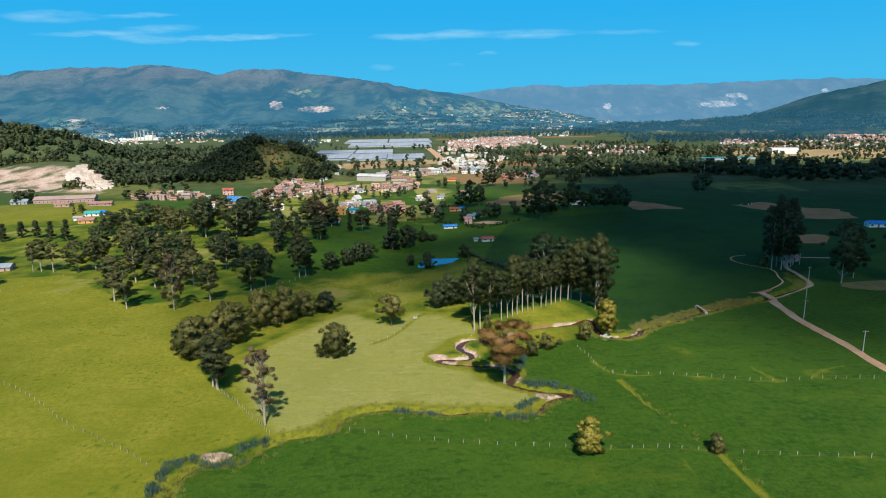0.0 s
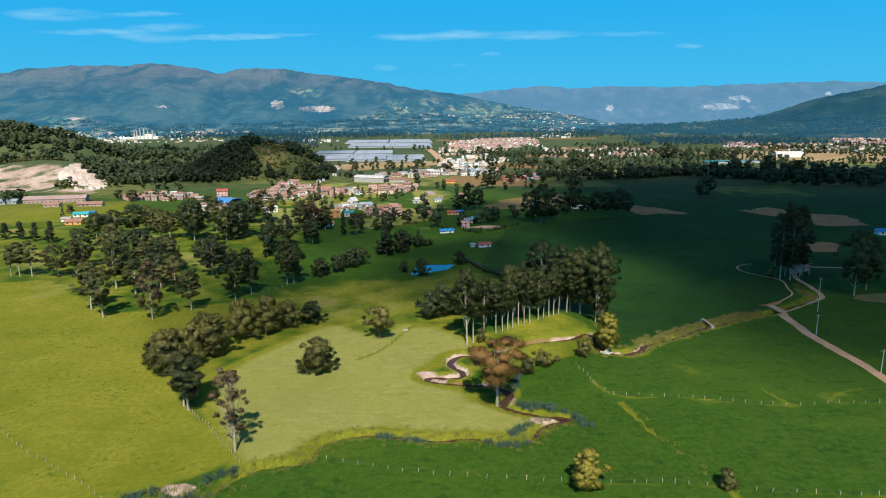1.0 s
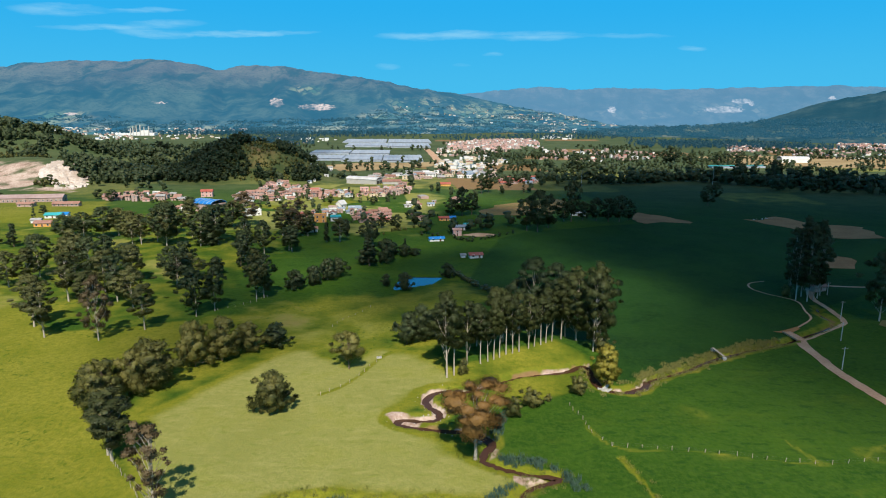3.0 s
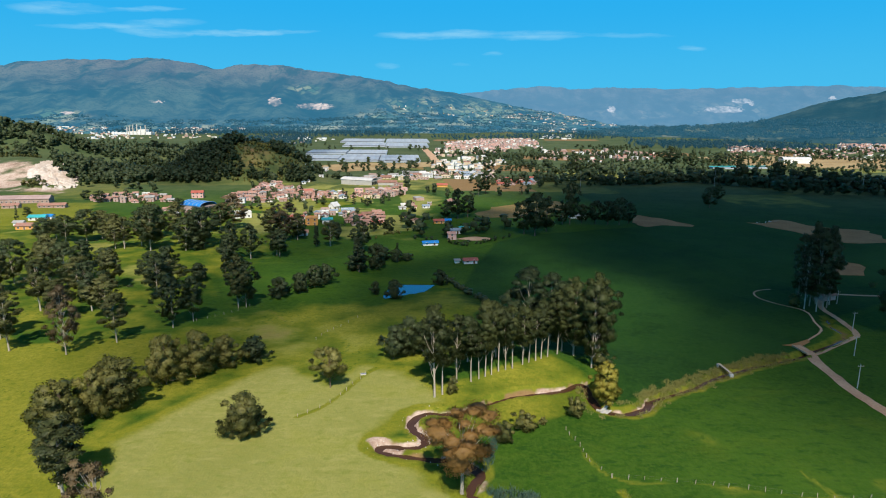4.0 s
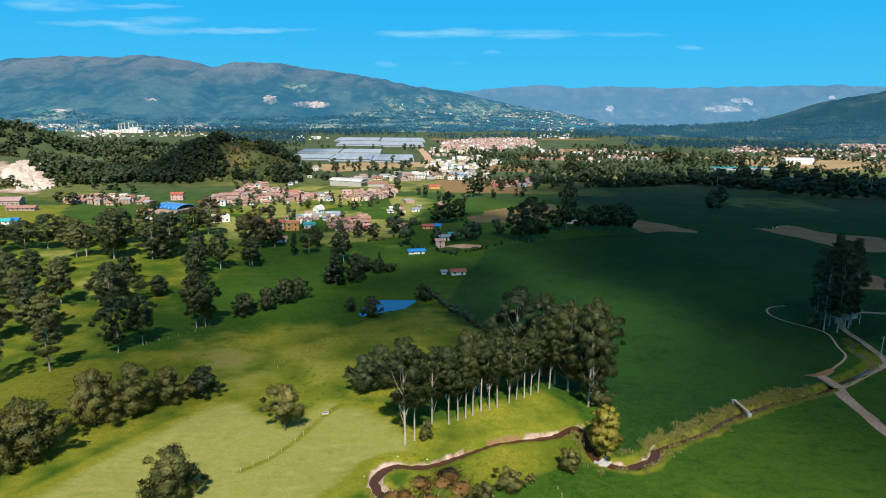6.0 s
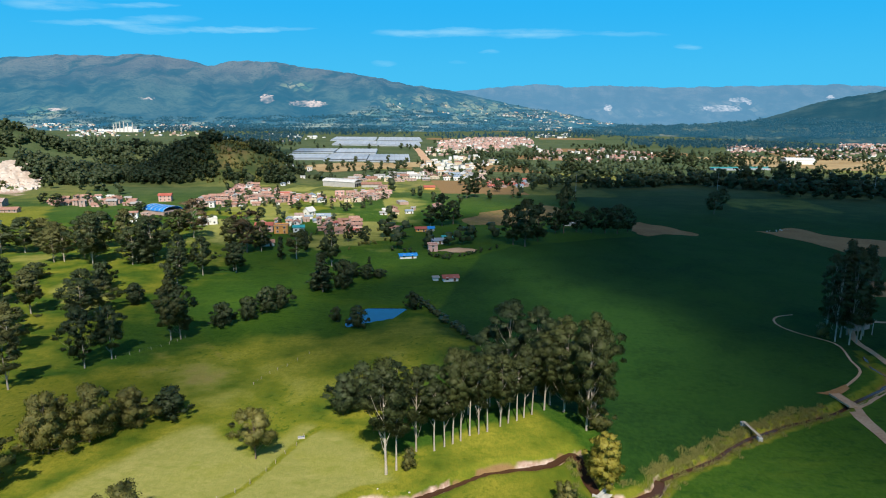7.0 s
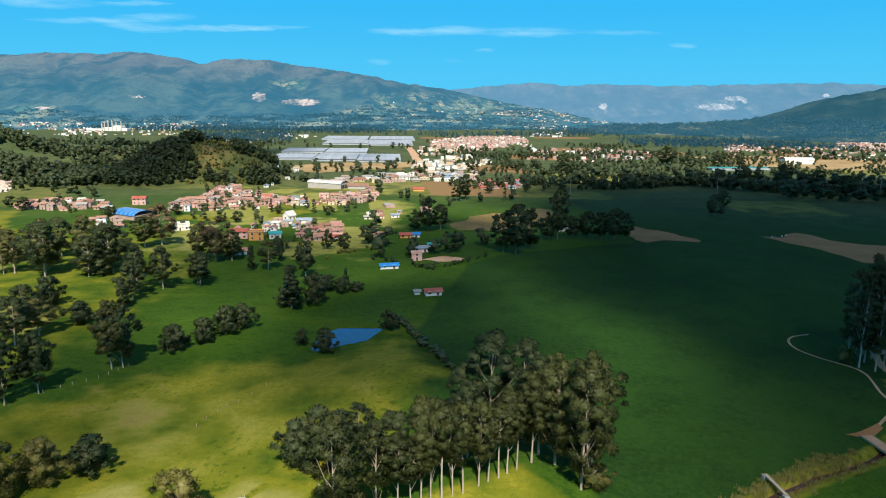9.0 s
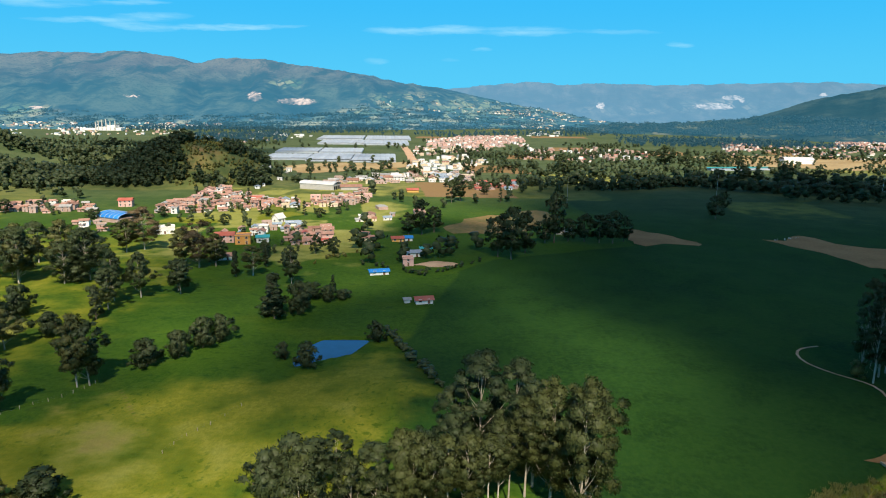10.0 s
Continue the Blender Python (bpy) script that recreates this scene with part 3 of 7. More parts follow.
def heights(x, y):
    """Ground heights by bilinear look-up in the ground's own grid."""
    x, y = np.clip(np.asarray(x, float), gx[0], gx[-1] - 1e-3), np.clip(np.asarray(y, float), gy[0], gy[-1] - 1e-3)
    i, j = np.searchsorted(gx, x, "right") - 1, np.searchsorted(gy, y, "right") - 1
    u, v = (x - gx[i]) / (gx[i + 1] - gx[i]), (y - gy[j]) / (gy[j + 1] - gy[j])
    return (GZ[j, i] * (1 - u) + GZ[j, i + 1] * u) * (1 - v) + (GZ[j + 1, i] * (1 - u) + GZ[j + 1, i + 1] * u) * v


def zat(x, y):
    return float(heights(x, y))


def draped_strip(name, line, width, lift, mat, label, category, level=None, ragged=0.15):
    """A ribbon that lies along a line on the ground, or at a set drop below it."""
    line = np.asarray(line)
    d = np.gradient(line, axis=0)
    d /= np.linalg.norm(d, axis=1)[:, None] + 1e-9
    side = np.stack([-d[:, 1], d[:, 0]], 1)
    rnd = np.random.RandomState(len(line))
    verts, cols = [], 5
    thin = 0.56 + 0.44 * step01(line[:, 1], 160, 186) if level is not None else np.ones(len(line))
    for k in range(cols):
        f = (k / (cols - 1) - 0.5) * width
        w = thin * (1 + (rnd.rand(len(line)) - 0.5) * ragged * 2 * (abs(k - 2) == 2))
        q = line + side * (f * w)[:, None]
        z = (base_height(line[:, 0], line[:, 1]) + level) if level is not None else heights(q[:, 0], q[:, 1]) + lift
        verts.append(np.stack([q[:, 0], q[:, 1], z], 1))
    v = np.stack(verts, 1).reshape(-1, 3)
    me = mesh_from(name, v, grid_faces(len(line), cols), True)
    me.materials.append(mat)
    return tagged(new(name, me), label, category, kind="structure")


def draped_patch(name, poly, lift, mat, label, category, step=2.0):
    """A patch of another surface, with an uneven edge, lying on the ground."""
    poly = np.array(smooth_line(list(poly) + [poly[0]], step * 2))
    c = poly.mean(0)
    rings, r = [], np.random.RandomState(int(abs(c[0] * 7 + c[1])) % 9999)
    wave = 1 + 0.10 * np.sin(np.linspace(0, 6.2832, len(poly)) * 5 + r.rand() * 6)[:, None] + 0.07 * np.sin(np.linspace(0, 6.2832, len(poly)) * 11 + r.rand() * 6)[:, None]
    for k in np.linspace(0.0, 1.0, 8):
        q = c + (poly - c) * k * (1 + (wave - 1) * k + (r.rand(len(poly), 1) - 0.5) * 0.05)
        rings.append(np.stack([q[:, 0], q[:, 1], heights(q[:, 0], q[:, 1]) + lift], 1))
    me = mesh_from(name, np.concatenate(rings), grid_faces(8, len(poly)), True)
    me.materials.append(mat)
    return tagged(new(name, me), label, category, kind="structure")


draped_strip("stream_water", stream_line, 2.6, 0, WATER_BROWN, "narrow brown winding stream between grassy banks", "stream", level=-1.05, ragged=0.5)
draped_strip("brook_water", brook_line, 1.0, 0, WATER_BROWN, "thin dark brook lined with tall grass", "stream", level=-0.85)
pond_c = np.array(POND).mean(0)
pond_edge = smooth_line([tuple(pond_c + (np.array(p) - pond_c) * 1.06) for p in POND + POND[:1]], 1.5)
pz = float(base_height(pond_c[0], pond_c[1])) - 0.75
pv = np.concatenate([[[pond_c[0], pond_c[1], pz]], np.concatenate([pond_edge, np.full((len(pond_edge), 1), pz)], 1)])
pm = mesh_from("pond_water", pv, [(0, i, i + 1) for i in range(1, len(pond_edge))])
pm.materials.append(WATER_BLUE)
tagged(new("pond_water", pm), "small blue farm pond in the green pasture", "pond", kind="structure")

ROAD = [(134.6, 151.5), (134.6, 180.1), (135.0, 199.5), (133.6, 223.8), (134.3, 235.5), (135.4, 247.7), (137.4, 254.0)]
TRACK = [(137.4, 254.0), (148.7, 262.0), (159.8, 269.6), (164.8, 273.7), (167.6, 280.8), (169.6, 289.8), (171.0, 297.1), (172.4, 307.5), (177.0, 318.5), (186.6, 332.4), (192.0, 330.0), (204.5, 328.1), (222.0, 327.0)]
PATH_EDGE = [(137.0, 263.0), (143.2, 268.0), (152.6, 276.2), (156.3, 281.6), (158.0, 288.4), (163.0, 302.0), (162.0, 308.6), (157.2, 314.7), (153.4, 323.5), (154.5, 331.4), (158.9, 336.5), (165.8, 338.4)]
FAR_ROAD = [(-34.9, 1508.3), (-18.0, 1325.4), (-5.7, 1166.3), (7.6, 1016.3)]
road_line = smooth_line(ROAD, 3)
draped_strip("dirt_road", road_line, 3.5, 0.06, DIRT, "pale dusty dirt road between green fields", "road")
draped_strip("farm_track", smooth_line(TRACK, 3), 2.3, 0.06, DIRT, "pale dirt farm track bending past tall trees", "road")
draped_strip("worn_path", smooth_line(PATH_EDGE, 3), 0.8, 0.05, DIRT, "worn earth path at the field's edge", "path")
draped_strip("far_road", smooth_line(FAR_ROAD, 8), 14, 0.3, DIRT, "pale dirt road beside far greenhouses", "road")
draped_patch("ploughed_field", [(164.8, 557.5), (176.8, 552.6), (190.1, 526.7), (196.6, 509.8), (172.4, 508.9), (153.6, 510.7)], 0.12, SOIL, "bare brown ploughed plot beside dark trees", "field", 4)
draped_patch("ploughed_field", [(243.3, 521.5), (272.8, 535.7), (286.4, 507.6), (309.6, 493.0), (304.3, 462.3), (268.3, 444.9), (261.0, 468.8)], 0.12, SOIL, "bare brown strip in the green plain", "field", 4)
draped_patch("ploughed_field", [(223.9, 392.0), (241.0, 390.8), (225.5, 363.4), (211.0, 366.1)], 0.1, SOIL, "small bare brown plot behind tall trees", "field", 4)
draped_patch("ploughed_field", [(36.4, 561.9), (61.4, 600.4), (99.9, 634.8), (127.7, 624.9), (107.3, 569.3), (80.2, 541.1), (53.8, 536.2)], 0.12, WEEDY, "brown ploughed field between tree clumps", "field", 4)
draped_patch("dry_field", [(181.9, 277.8), (212.8, 282.2), (200.3, 264.6), (177.4, 266.6)], 0.1, DRY_GRASS, "dry yellow plot beside the dark tree", "field", 4)
draped_patch("stubble_field", [(-173.9, 960.6), (-155.4, 1062.0), (-60.0, 1088.0), (-3.5, 1100.0), (5.9, 1041.2), (-50.0, 985.0), (-119.1, 931.8)], 0.3, STUBBLE, "tan stubble field in front of far greenhouses", "field", 8)
draped_patch("stubble_field", [(557.7, 1340.0), (700.0, 1310.0), (879.3, 1268.4), (800.0, 1120.0), (686.1, 1000.0), (560.0, 1075.0), (466.5, 1140.0)], 0.3, STUBBLE, "pale tan field beyond the dark tree belt", "field", 10)
draped_patch("bare_ground", [(132.5, 264.0), (137.3, 265.6), (144.2, 269.6), (143.6, 267.0), (137.1, 262.0)], 0.06, SOIL, "trodden bare earth beside the farm culvert", "ground", 1.5)
draped_patch("rubble_patch", [(19.9, 450.9), (28.7, 457.9), (40.7, 456.5), (44.8, 451.1), (33.1, 446.1)], 0.06, DIRT, "pale rubble and bare ground behind the pink house", "ground", 2)

QUARRY_ROCK = plain("pale_quarry_rock", (0.46, 0.36, 0.29), (0.76, 0.69, 0.61), 0.10, 0.95, 0.8)


def quarry_face(cx, cy, rx, ry, turn):
    """A pale rock face cut into the slope in ragged benches."""
    n = 56
    u, v = np.meshgrid(np.linspace(-1, 1, n), np.linspace(-1, 1, n))
    r = np.hypot(u, v)
    k = np.where(r > 1e-6, np.maximum(np.abs(u), np.abs(v)) / np.maximum(r, 1e-6), 1)
    rag = np.array([[noise.fractal(Vector((a * 2.2, c * 2.2, 4.4)), 0.8, 2, 4) for a in np.linspace(-1, 1, n)] for c in np.linspace(-1, 1, n)])
    k = k * (1 + 0.3 * rag)
    c, s = math.cos(radians(turn)), math.sin(radians(turn))
    x, y = cx + (u * k * rx) * c - (v * k * ry) * s, cy + (u * k * rx) * s + (v * k * ry) * c
    bench = np.floor((v + 0.25 * rag) * 3.0)
    frac = (v + 0.25 * rag) * 3.0 - bench
    lift = (1 - np.maximum(np.abs(u), np.abs(v)) ** 6) * (0.9 + 1.8 * step01(frac, 0.6, 0.8) + 1.6 * rag)
    me = mesh_from("quarry_face", np.stack([x.ravel(), y.ravel(), (heights(x, y) - 0.4 + lift).ravel()], 1), grid_faces(n, n))
    me.materials.append(QUARRY_ROCK)
    return tagged(new("quarry_face", me), "pale stepped rock face of a hillside quarry", "quarry", kind="structure")


quarry_face(-406, 732, 24, 50, 38)

# ---------------------------------------------------------------- mountains


def rock_material(name, low, mid, high, bare, blue, haze_glow, plots):
    m, n = material(name)
    pos = n.add("ShaderNodeNewGeometry").outputs["Position"]
    sepz = n.add("ShaderNodeSeparateXYZ")
    n.link(pos, sepz.inputs[0])
    big, med, fine = n.noise(pos, 0.0022, 5, 0.6), n.noise(pos, 0.009, 5, 0.6), n.noise(pos, 0.035, 4, 0.7)
    c = n.mix(n.ramp(n.math("ADD", n.math("MULTIPLY", big, 0.5), n.math("MULTIPLY", med, 0.5)), 0.42, 0.58), low, mid)
    c = n.mix(n.math("MULTIPLY", n.ramp(n.math("ADD", sepz.outputs[2], n.math("MULTIPLY", med, 120)), 180, 420), 0.6), c, high)
    cov = n.add("ShaderNodeAttribute", attribute_name="cover")
    parts = n.add("ShaderNodeSeparateColor")
    n.link(cov.outputs["Color"], parts.inputs[0])
    bent = n.vec(pos, (1, 0.42, 1))
    vor = n.add("ShaderNodeTexVoronoi")
    n.link(bent, vor.inputs["Vector"])
    vor.inputs["Scale"].default_value = 0.021
    rim = n.add("ShaderNodeTexVoronoi")
    rim.feature = "DISTANCE_TO_EDGE"
    n.link(bent, rim.inputs["Vector"])
    rim.inputs["Scale"].default_value = 0.021
    cells = n.add("ShaderNodeSeparateColor")
    n.link(vor.outputs["Color"], cells.inputs[0])
    field = n.mix(n.ramp(cells.outputs[0], 0.2, 0.8), plots[0], plots[1])
    field = n.mix(n.math("MULTIPLY", n.ramp(cells.outputs[2], 0.82, 0.9), 0.7), field, plots[2])
    open_land = n.math("MULTIPLY", n.ramp(n.math("ADD", cells.outputs[1], n.math("MULTIPLY", med, 0.5)), 0.42, 0.62), n.ramp(n.math("ADD", rim.outputs["Distance"], n.math("MULTIPLY", n.math("SUBTRACT", fine, 0.5), 0.2)), 0.02, 0.10))
    c = n.mix(n.math("MULTIPLY", parts.outputs[1], open_land), c, field)
    c = n.mix(n.ramp(n.math("ADD", parts.outputs[2], n.math("MULTIPLY", n.math("SUBTRACT", med, 0.5), 0.8)), 0.35, 0.6), c, n.mix(fine, plots[1], plots[2]))
    chip = n.noise(pos, 0.055, 4, 0.7)
    rough_edge = n.math("ADD", n.math("MULTIPLY", n.math("SUBTRACT", fine, 0.5), 1.5), n.math("MULTIPLY", n.math("SUBTRACT", chip, 0.5), 1.4))
    c = n.mix(n.math("MULTIPLY", n.ramp(n.math("ADD", n.math("MULTIPLY", parts.outputs[0], n.ramp(parts.outputs[0], 0.0, 0.3)), n.math("MULTIPLY", rough_edge, n.ramp(parts.outputs[0], 0.0, 0.4))), 0.45, 0.8), n.ramp(chip, 0.25, 0.6)), c, bare)
    gully = n.noise(n.vec(pos, (1, 0.35, 0.3)), 0.008, 5, 0.65)
    c = n.mix(n.math("MULTIPLY", n.ramp(gully, 0.47, 0.62), 0.8), c, low)
    c = n.mix(n.math("MULTIPLY", n.ramp(n.noise(pos, 0.075, 3, 0.6), 0.5, 0.66), 0.6), c, low)
    b, out = finish(n, c, 0.95, n.math("ADD", med, n.math("MULTIPLY", fine, 0.5)), 0.7, 6.0, spec=0.05)
    # blue emission stands in for air haze; the slopes are no light source
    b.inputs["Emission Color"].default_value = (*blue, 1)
    b.inputs["Emission Strength"].default_value = haze_glow
    return m


# distance haze is put into the bluish base colours and the emission
MOUNT_NEAR = rock_material("far_mountain_slopes_hazed", (0.010, 0.032, 0.033), (0.056, 0.084, 0.064), (0.150, 0.112, 0.090), (0.56, 0.42, 0.34), (0.050, 0.325, 0.62), 0.33, ((0.060, 0.112, 0.066), (0.185, 0.205, 0.105), (0.290, 0.255, 0.145)))
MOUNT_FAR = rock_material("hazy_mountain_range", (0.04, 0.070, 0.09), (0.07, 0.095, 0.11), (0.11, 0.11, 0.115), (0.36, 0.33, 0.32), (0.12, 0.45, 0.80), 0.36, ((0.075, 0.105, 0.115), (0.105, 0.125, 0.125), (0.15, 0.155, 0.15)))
MOUNT_SIDE = rock_material("wooded_hillside_hazed", (0.009, 0.026, 0.027), (0.040, 0.062, 0.052), (0.06, 0.075, 0.065), (0.3, 0.26, 0.2), (0.03, 0.26, 0.46), 0.20, ((0.06, 0.09, 0.05), (0.12, 0.13, 0.08), (0.20, 0.18, 0.11)))


def range_mesh(name, skyline, near, far, rough, mat, label, seed, marks=(), plots=(), sag=1.0, pastures=()):
    """A mountain range seen from the valley: skyline as (azimuth, elevation) in degrees round the valley's view point."""
    az = np.linspace(skyline[0][0], skyline[-1][0], 320)
    el = np.interp(az, [s[0] for s in skyline], [s[1] for s in skyline])
    k = np.ones(5) / 5
    el = np.convolve(np.pad(el, 2, mode="edge"), k, mode="valid")
    el = el + np.array([0.10 * noise.fractal(Vector((a * 1.1, seed, 0.3)), 0.7, 2.2, 4) for a in az])
    rows = 70
    verts, cover = [], []
    for j in range(rows):
        f = j / (rows - 1)
        dist = near + (far - near) * min(f / 0.86, 1.16)
        for a, e in zip(az, el):
            top = 79 + far * math.tan(radians(e))
            g = min(f / 0.86, 1.0)
            rise = g ** (1.35 * sag) if f <= 0.86 else 1 - (f - 0.86) * 2.0
            x, y = dist * math.sin(radians(a)), dist * math.cos(radians(a))
            q = Vector((x * 0.0016 + seed, y * 0.0008, seed * 1.7))
            gully = noise.fractal(q, 0.9, 2.1, 5) + 0.5 * (abs(noise.noise(Vector((a * 0.55 + seed, f * 1.2, 3.1)))) - 0.3)
            z = -26 + (top + 26) * rise + gully * rough * math.sin(math.pi * min(1, g)) * (0.4 + 0.6 * g) * min(1.0, top / 200)
            verts.append((x, y, z))
            ele = math.degrees(math.atan2(z - 79, dist))
            bare = 0.0
            for ma, me_, wa, we in marks:
                bare = max(bare, 1.15 - ((a - ma) / wa) ** 2 - ((ele - me_) / we) ** 2)
            patch = 0.0
            for pa, pe, wa, we in plots:
                patch = max(patch, 1.3 - ((a - pa) / wa) ** 2 - ((ele - pe) / we) ** 2)
            patch = max(patch, 0.95 * min(1.0, max(0.0, (-0.95 - ele) / 0.5)))
            green = 0.0
            for pa, pe, wa, we in pastures:
                green = max(green, 1.3 - ((a - pa) / wa) ** 4 - ((ele - pe) / we) ** 4)
            cover.append((max(0.0, min(1.0, bare)), max(0.0, min(1.0, patch)), max(0.0, min(1.0, green)), 1))
    me = mesh_from(name, verts, grid_faces(rows, len(az)), True)
    lay = me.color_attributes.new("cover", "FLOAT_COLOR", "POINT")
    lay.data.foreach_set("color", np.array(cover, np.float32).ravel())
    me.materials.append(mat)
    tagged(new(name, me), label, "mountain", kind="structure")
    return az, np.array(verts).reshape(rows, len(az), 3)


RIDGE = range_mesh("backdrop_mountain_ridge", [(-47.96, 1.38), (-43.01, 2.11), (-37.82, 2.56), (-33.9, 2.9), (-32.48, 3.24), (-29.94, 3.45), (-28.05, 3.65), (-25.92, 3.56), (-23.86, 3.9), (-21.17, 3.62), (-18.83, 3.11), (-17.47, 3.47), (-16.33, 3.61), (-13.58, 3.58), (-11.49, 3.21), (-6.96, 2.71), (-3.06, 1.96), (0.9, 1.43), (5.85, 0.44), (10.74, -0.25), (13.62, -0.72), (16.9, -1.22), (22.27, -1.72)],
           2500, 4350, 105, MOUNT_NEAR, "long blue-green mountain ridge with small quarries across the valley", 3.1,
           marks=[(-14.3, 0.56, 0.72, 0.50), (-10.95, 0.20, 1.95, 0.34), (-23.38, 0.48, 0.77, 0.1), (-29.67, -0.43, 0.62, 0.15)], plots=[(2.4, -0.2, 8.5, 1.05), (-4.63, -0.93, 5.5, 0.72), (8.81, -0.62, 5.5, 0.61), (-30.46, -0.75, 2.6, 0.62), (-11.83, 1.57, 1.6, 0.45), (-1.5, 0.4, 4.2, 0.7), (4.87, -0.91, 9.0, 0.6), (-20, -1.5, 7, 0.25)],
           pastures=[(-9.2, -1.58, 3.2, 0.17), (-3.6, -1.05, 1.6, 0.12), (-17.5, -1.72, 1.6, 0.10), (1.5, -1.25, 2.2, 0.12), (6.2, -0.55, 1.2, 0.16), (-1.2, -0.35, 1.0, 0.12)])
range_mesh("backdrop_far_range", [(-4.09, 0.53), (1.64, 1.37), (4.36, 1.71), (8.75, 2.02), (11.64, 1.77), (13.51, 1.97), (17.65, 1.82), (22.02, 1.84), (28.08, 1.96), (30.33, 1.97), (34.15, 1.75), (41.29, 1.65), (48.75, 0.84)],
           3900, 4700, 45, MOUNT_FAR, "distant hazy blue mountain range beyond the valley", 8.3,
           marks=[(23.0, 0.16, 1.9, 0.34), (24.27, 0.82, 0.9, 0.26), (25.02, 0.63, 0.25, 0.26), (14.29, 0.12, 0.43, 0.36), (30.42, 1.06, 0.3, 0.2)], plots=[(23.41, 0.12, 4.2, 0.6), (15.47, -0.3, 3.6, 0.4)], sag=0.8)
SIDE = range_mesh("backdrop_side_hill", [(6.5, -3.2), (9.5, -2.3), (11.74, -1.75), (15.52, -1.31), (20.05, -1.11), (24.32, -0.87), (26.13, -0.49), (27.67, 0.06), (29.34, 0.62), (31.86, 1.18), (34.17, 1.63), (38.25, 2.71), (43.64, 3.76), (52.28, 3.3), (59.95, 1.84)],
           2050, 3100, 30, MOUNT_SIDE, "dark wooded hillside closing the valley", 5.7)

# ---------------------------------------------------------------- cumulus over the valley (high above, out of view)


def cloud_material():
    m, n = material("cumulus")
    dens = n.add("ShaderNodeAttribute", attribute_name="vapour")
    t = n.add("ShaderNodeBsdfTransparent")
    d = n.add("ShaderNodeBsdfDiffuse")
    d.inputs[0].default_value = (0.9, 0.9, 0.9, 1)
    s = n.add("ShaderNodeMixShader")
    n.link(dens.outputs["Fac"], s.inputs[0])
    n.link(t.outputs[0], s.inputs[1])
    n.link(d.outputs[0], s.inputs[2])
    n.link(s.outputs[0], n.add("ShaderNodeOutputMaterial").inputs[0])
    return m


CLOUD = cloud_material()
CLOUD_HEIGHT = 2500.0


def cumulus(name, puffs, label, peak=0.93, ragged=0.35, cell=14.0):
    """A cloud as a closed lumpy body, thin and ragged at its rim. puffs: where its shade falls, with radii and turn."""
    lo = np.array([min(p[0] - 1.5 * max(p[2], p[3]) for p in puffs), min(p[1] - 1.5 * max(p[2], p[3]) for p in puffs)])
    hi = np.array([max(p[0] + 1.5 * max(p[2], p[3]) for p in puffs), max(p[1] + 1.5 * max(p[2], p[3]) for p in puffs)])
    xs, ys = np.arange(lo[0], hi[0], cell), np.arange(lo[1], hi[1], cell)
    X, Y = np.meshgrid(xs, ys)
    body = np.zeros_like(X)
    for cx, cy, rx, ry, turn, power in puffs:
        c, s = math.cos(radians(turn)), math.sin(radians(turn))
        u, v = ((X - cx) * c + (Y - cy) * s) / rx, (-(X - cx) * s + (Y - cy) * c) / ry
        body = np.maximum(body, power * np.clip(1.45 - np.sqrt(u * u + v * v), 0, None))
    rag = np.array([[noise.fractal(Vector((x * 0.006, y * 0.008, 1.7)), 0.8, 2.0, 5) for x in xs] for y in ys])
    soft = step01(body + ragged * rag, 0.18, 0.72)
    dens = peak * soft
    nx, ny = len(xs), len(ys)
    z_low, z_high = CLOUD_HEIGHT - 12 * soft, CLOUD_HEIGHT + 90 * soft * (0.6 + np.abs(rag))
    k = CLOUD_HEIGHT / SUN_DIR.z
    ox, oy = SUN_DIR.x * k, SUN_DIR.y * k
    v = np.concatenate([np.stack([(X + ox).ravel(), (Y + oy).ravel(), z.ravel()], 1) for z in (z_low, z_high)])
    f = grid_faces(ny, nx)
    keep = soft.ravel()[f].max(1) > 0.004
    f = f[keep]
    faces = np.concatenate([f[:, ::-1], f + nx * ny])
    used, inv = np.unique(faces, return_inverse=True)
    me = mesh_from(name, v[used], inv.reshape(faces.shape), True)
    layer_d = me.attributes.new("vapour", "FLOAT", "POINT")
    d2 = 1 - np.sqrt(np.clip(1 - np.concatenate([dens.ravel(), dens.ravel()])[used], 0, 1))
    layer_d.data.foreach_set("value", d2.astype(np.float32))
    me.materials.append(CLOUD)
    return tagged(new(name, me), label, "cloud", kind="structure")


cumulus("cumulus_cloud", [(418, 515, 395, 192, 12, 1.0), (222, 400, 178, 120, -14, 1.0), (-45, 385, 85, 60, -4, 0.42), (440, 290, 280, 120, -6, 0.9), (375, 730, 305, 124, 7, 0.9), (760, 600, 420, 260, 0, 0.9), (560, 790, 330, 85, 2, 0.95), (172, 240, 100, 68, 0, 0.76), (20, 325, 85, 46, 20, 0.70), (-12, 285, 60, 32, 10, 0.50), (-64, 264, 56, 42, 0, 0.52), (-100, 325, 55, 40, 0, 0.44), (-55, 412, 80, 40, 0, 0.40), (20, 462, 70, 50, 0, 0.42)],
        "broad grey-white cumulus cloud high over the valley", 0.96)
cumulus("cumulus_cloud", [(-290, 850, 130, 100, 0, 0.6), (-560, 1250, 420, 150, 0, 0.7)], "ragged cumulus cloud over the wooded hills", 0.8)

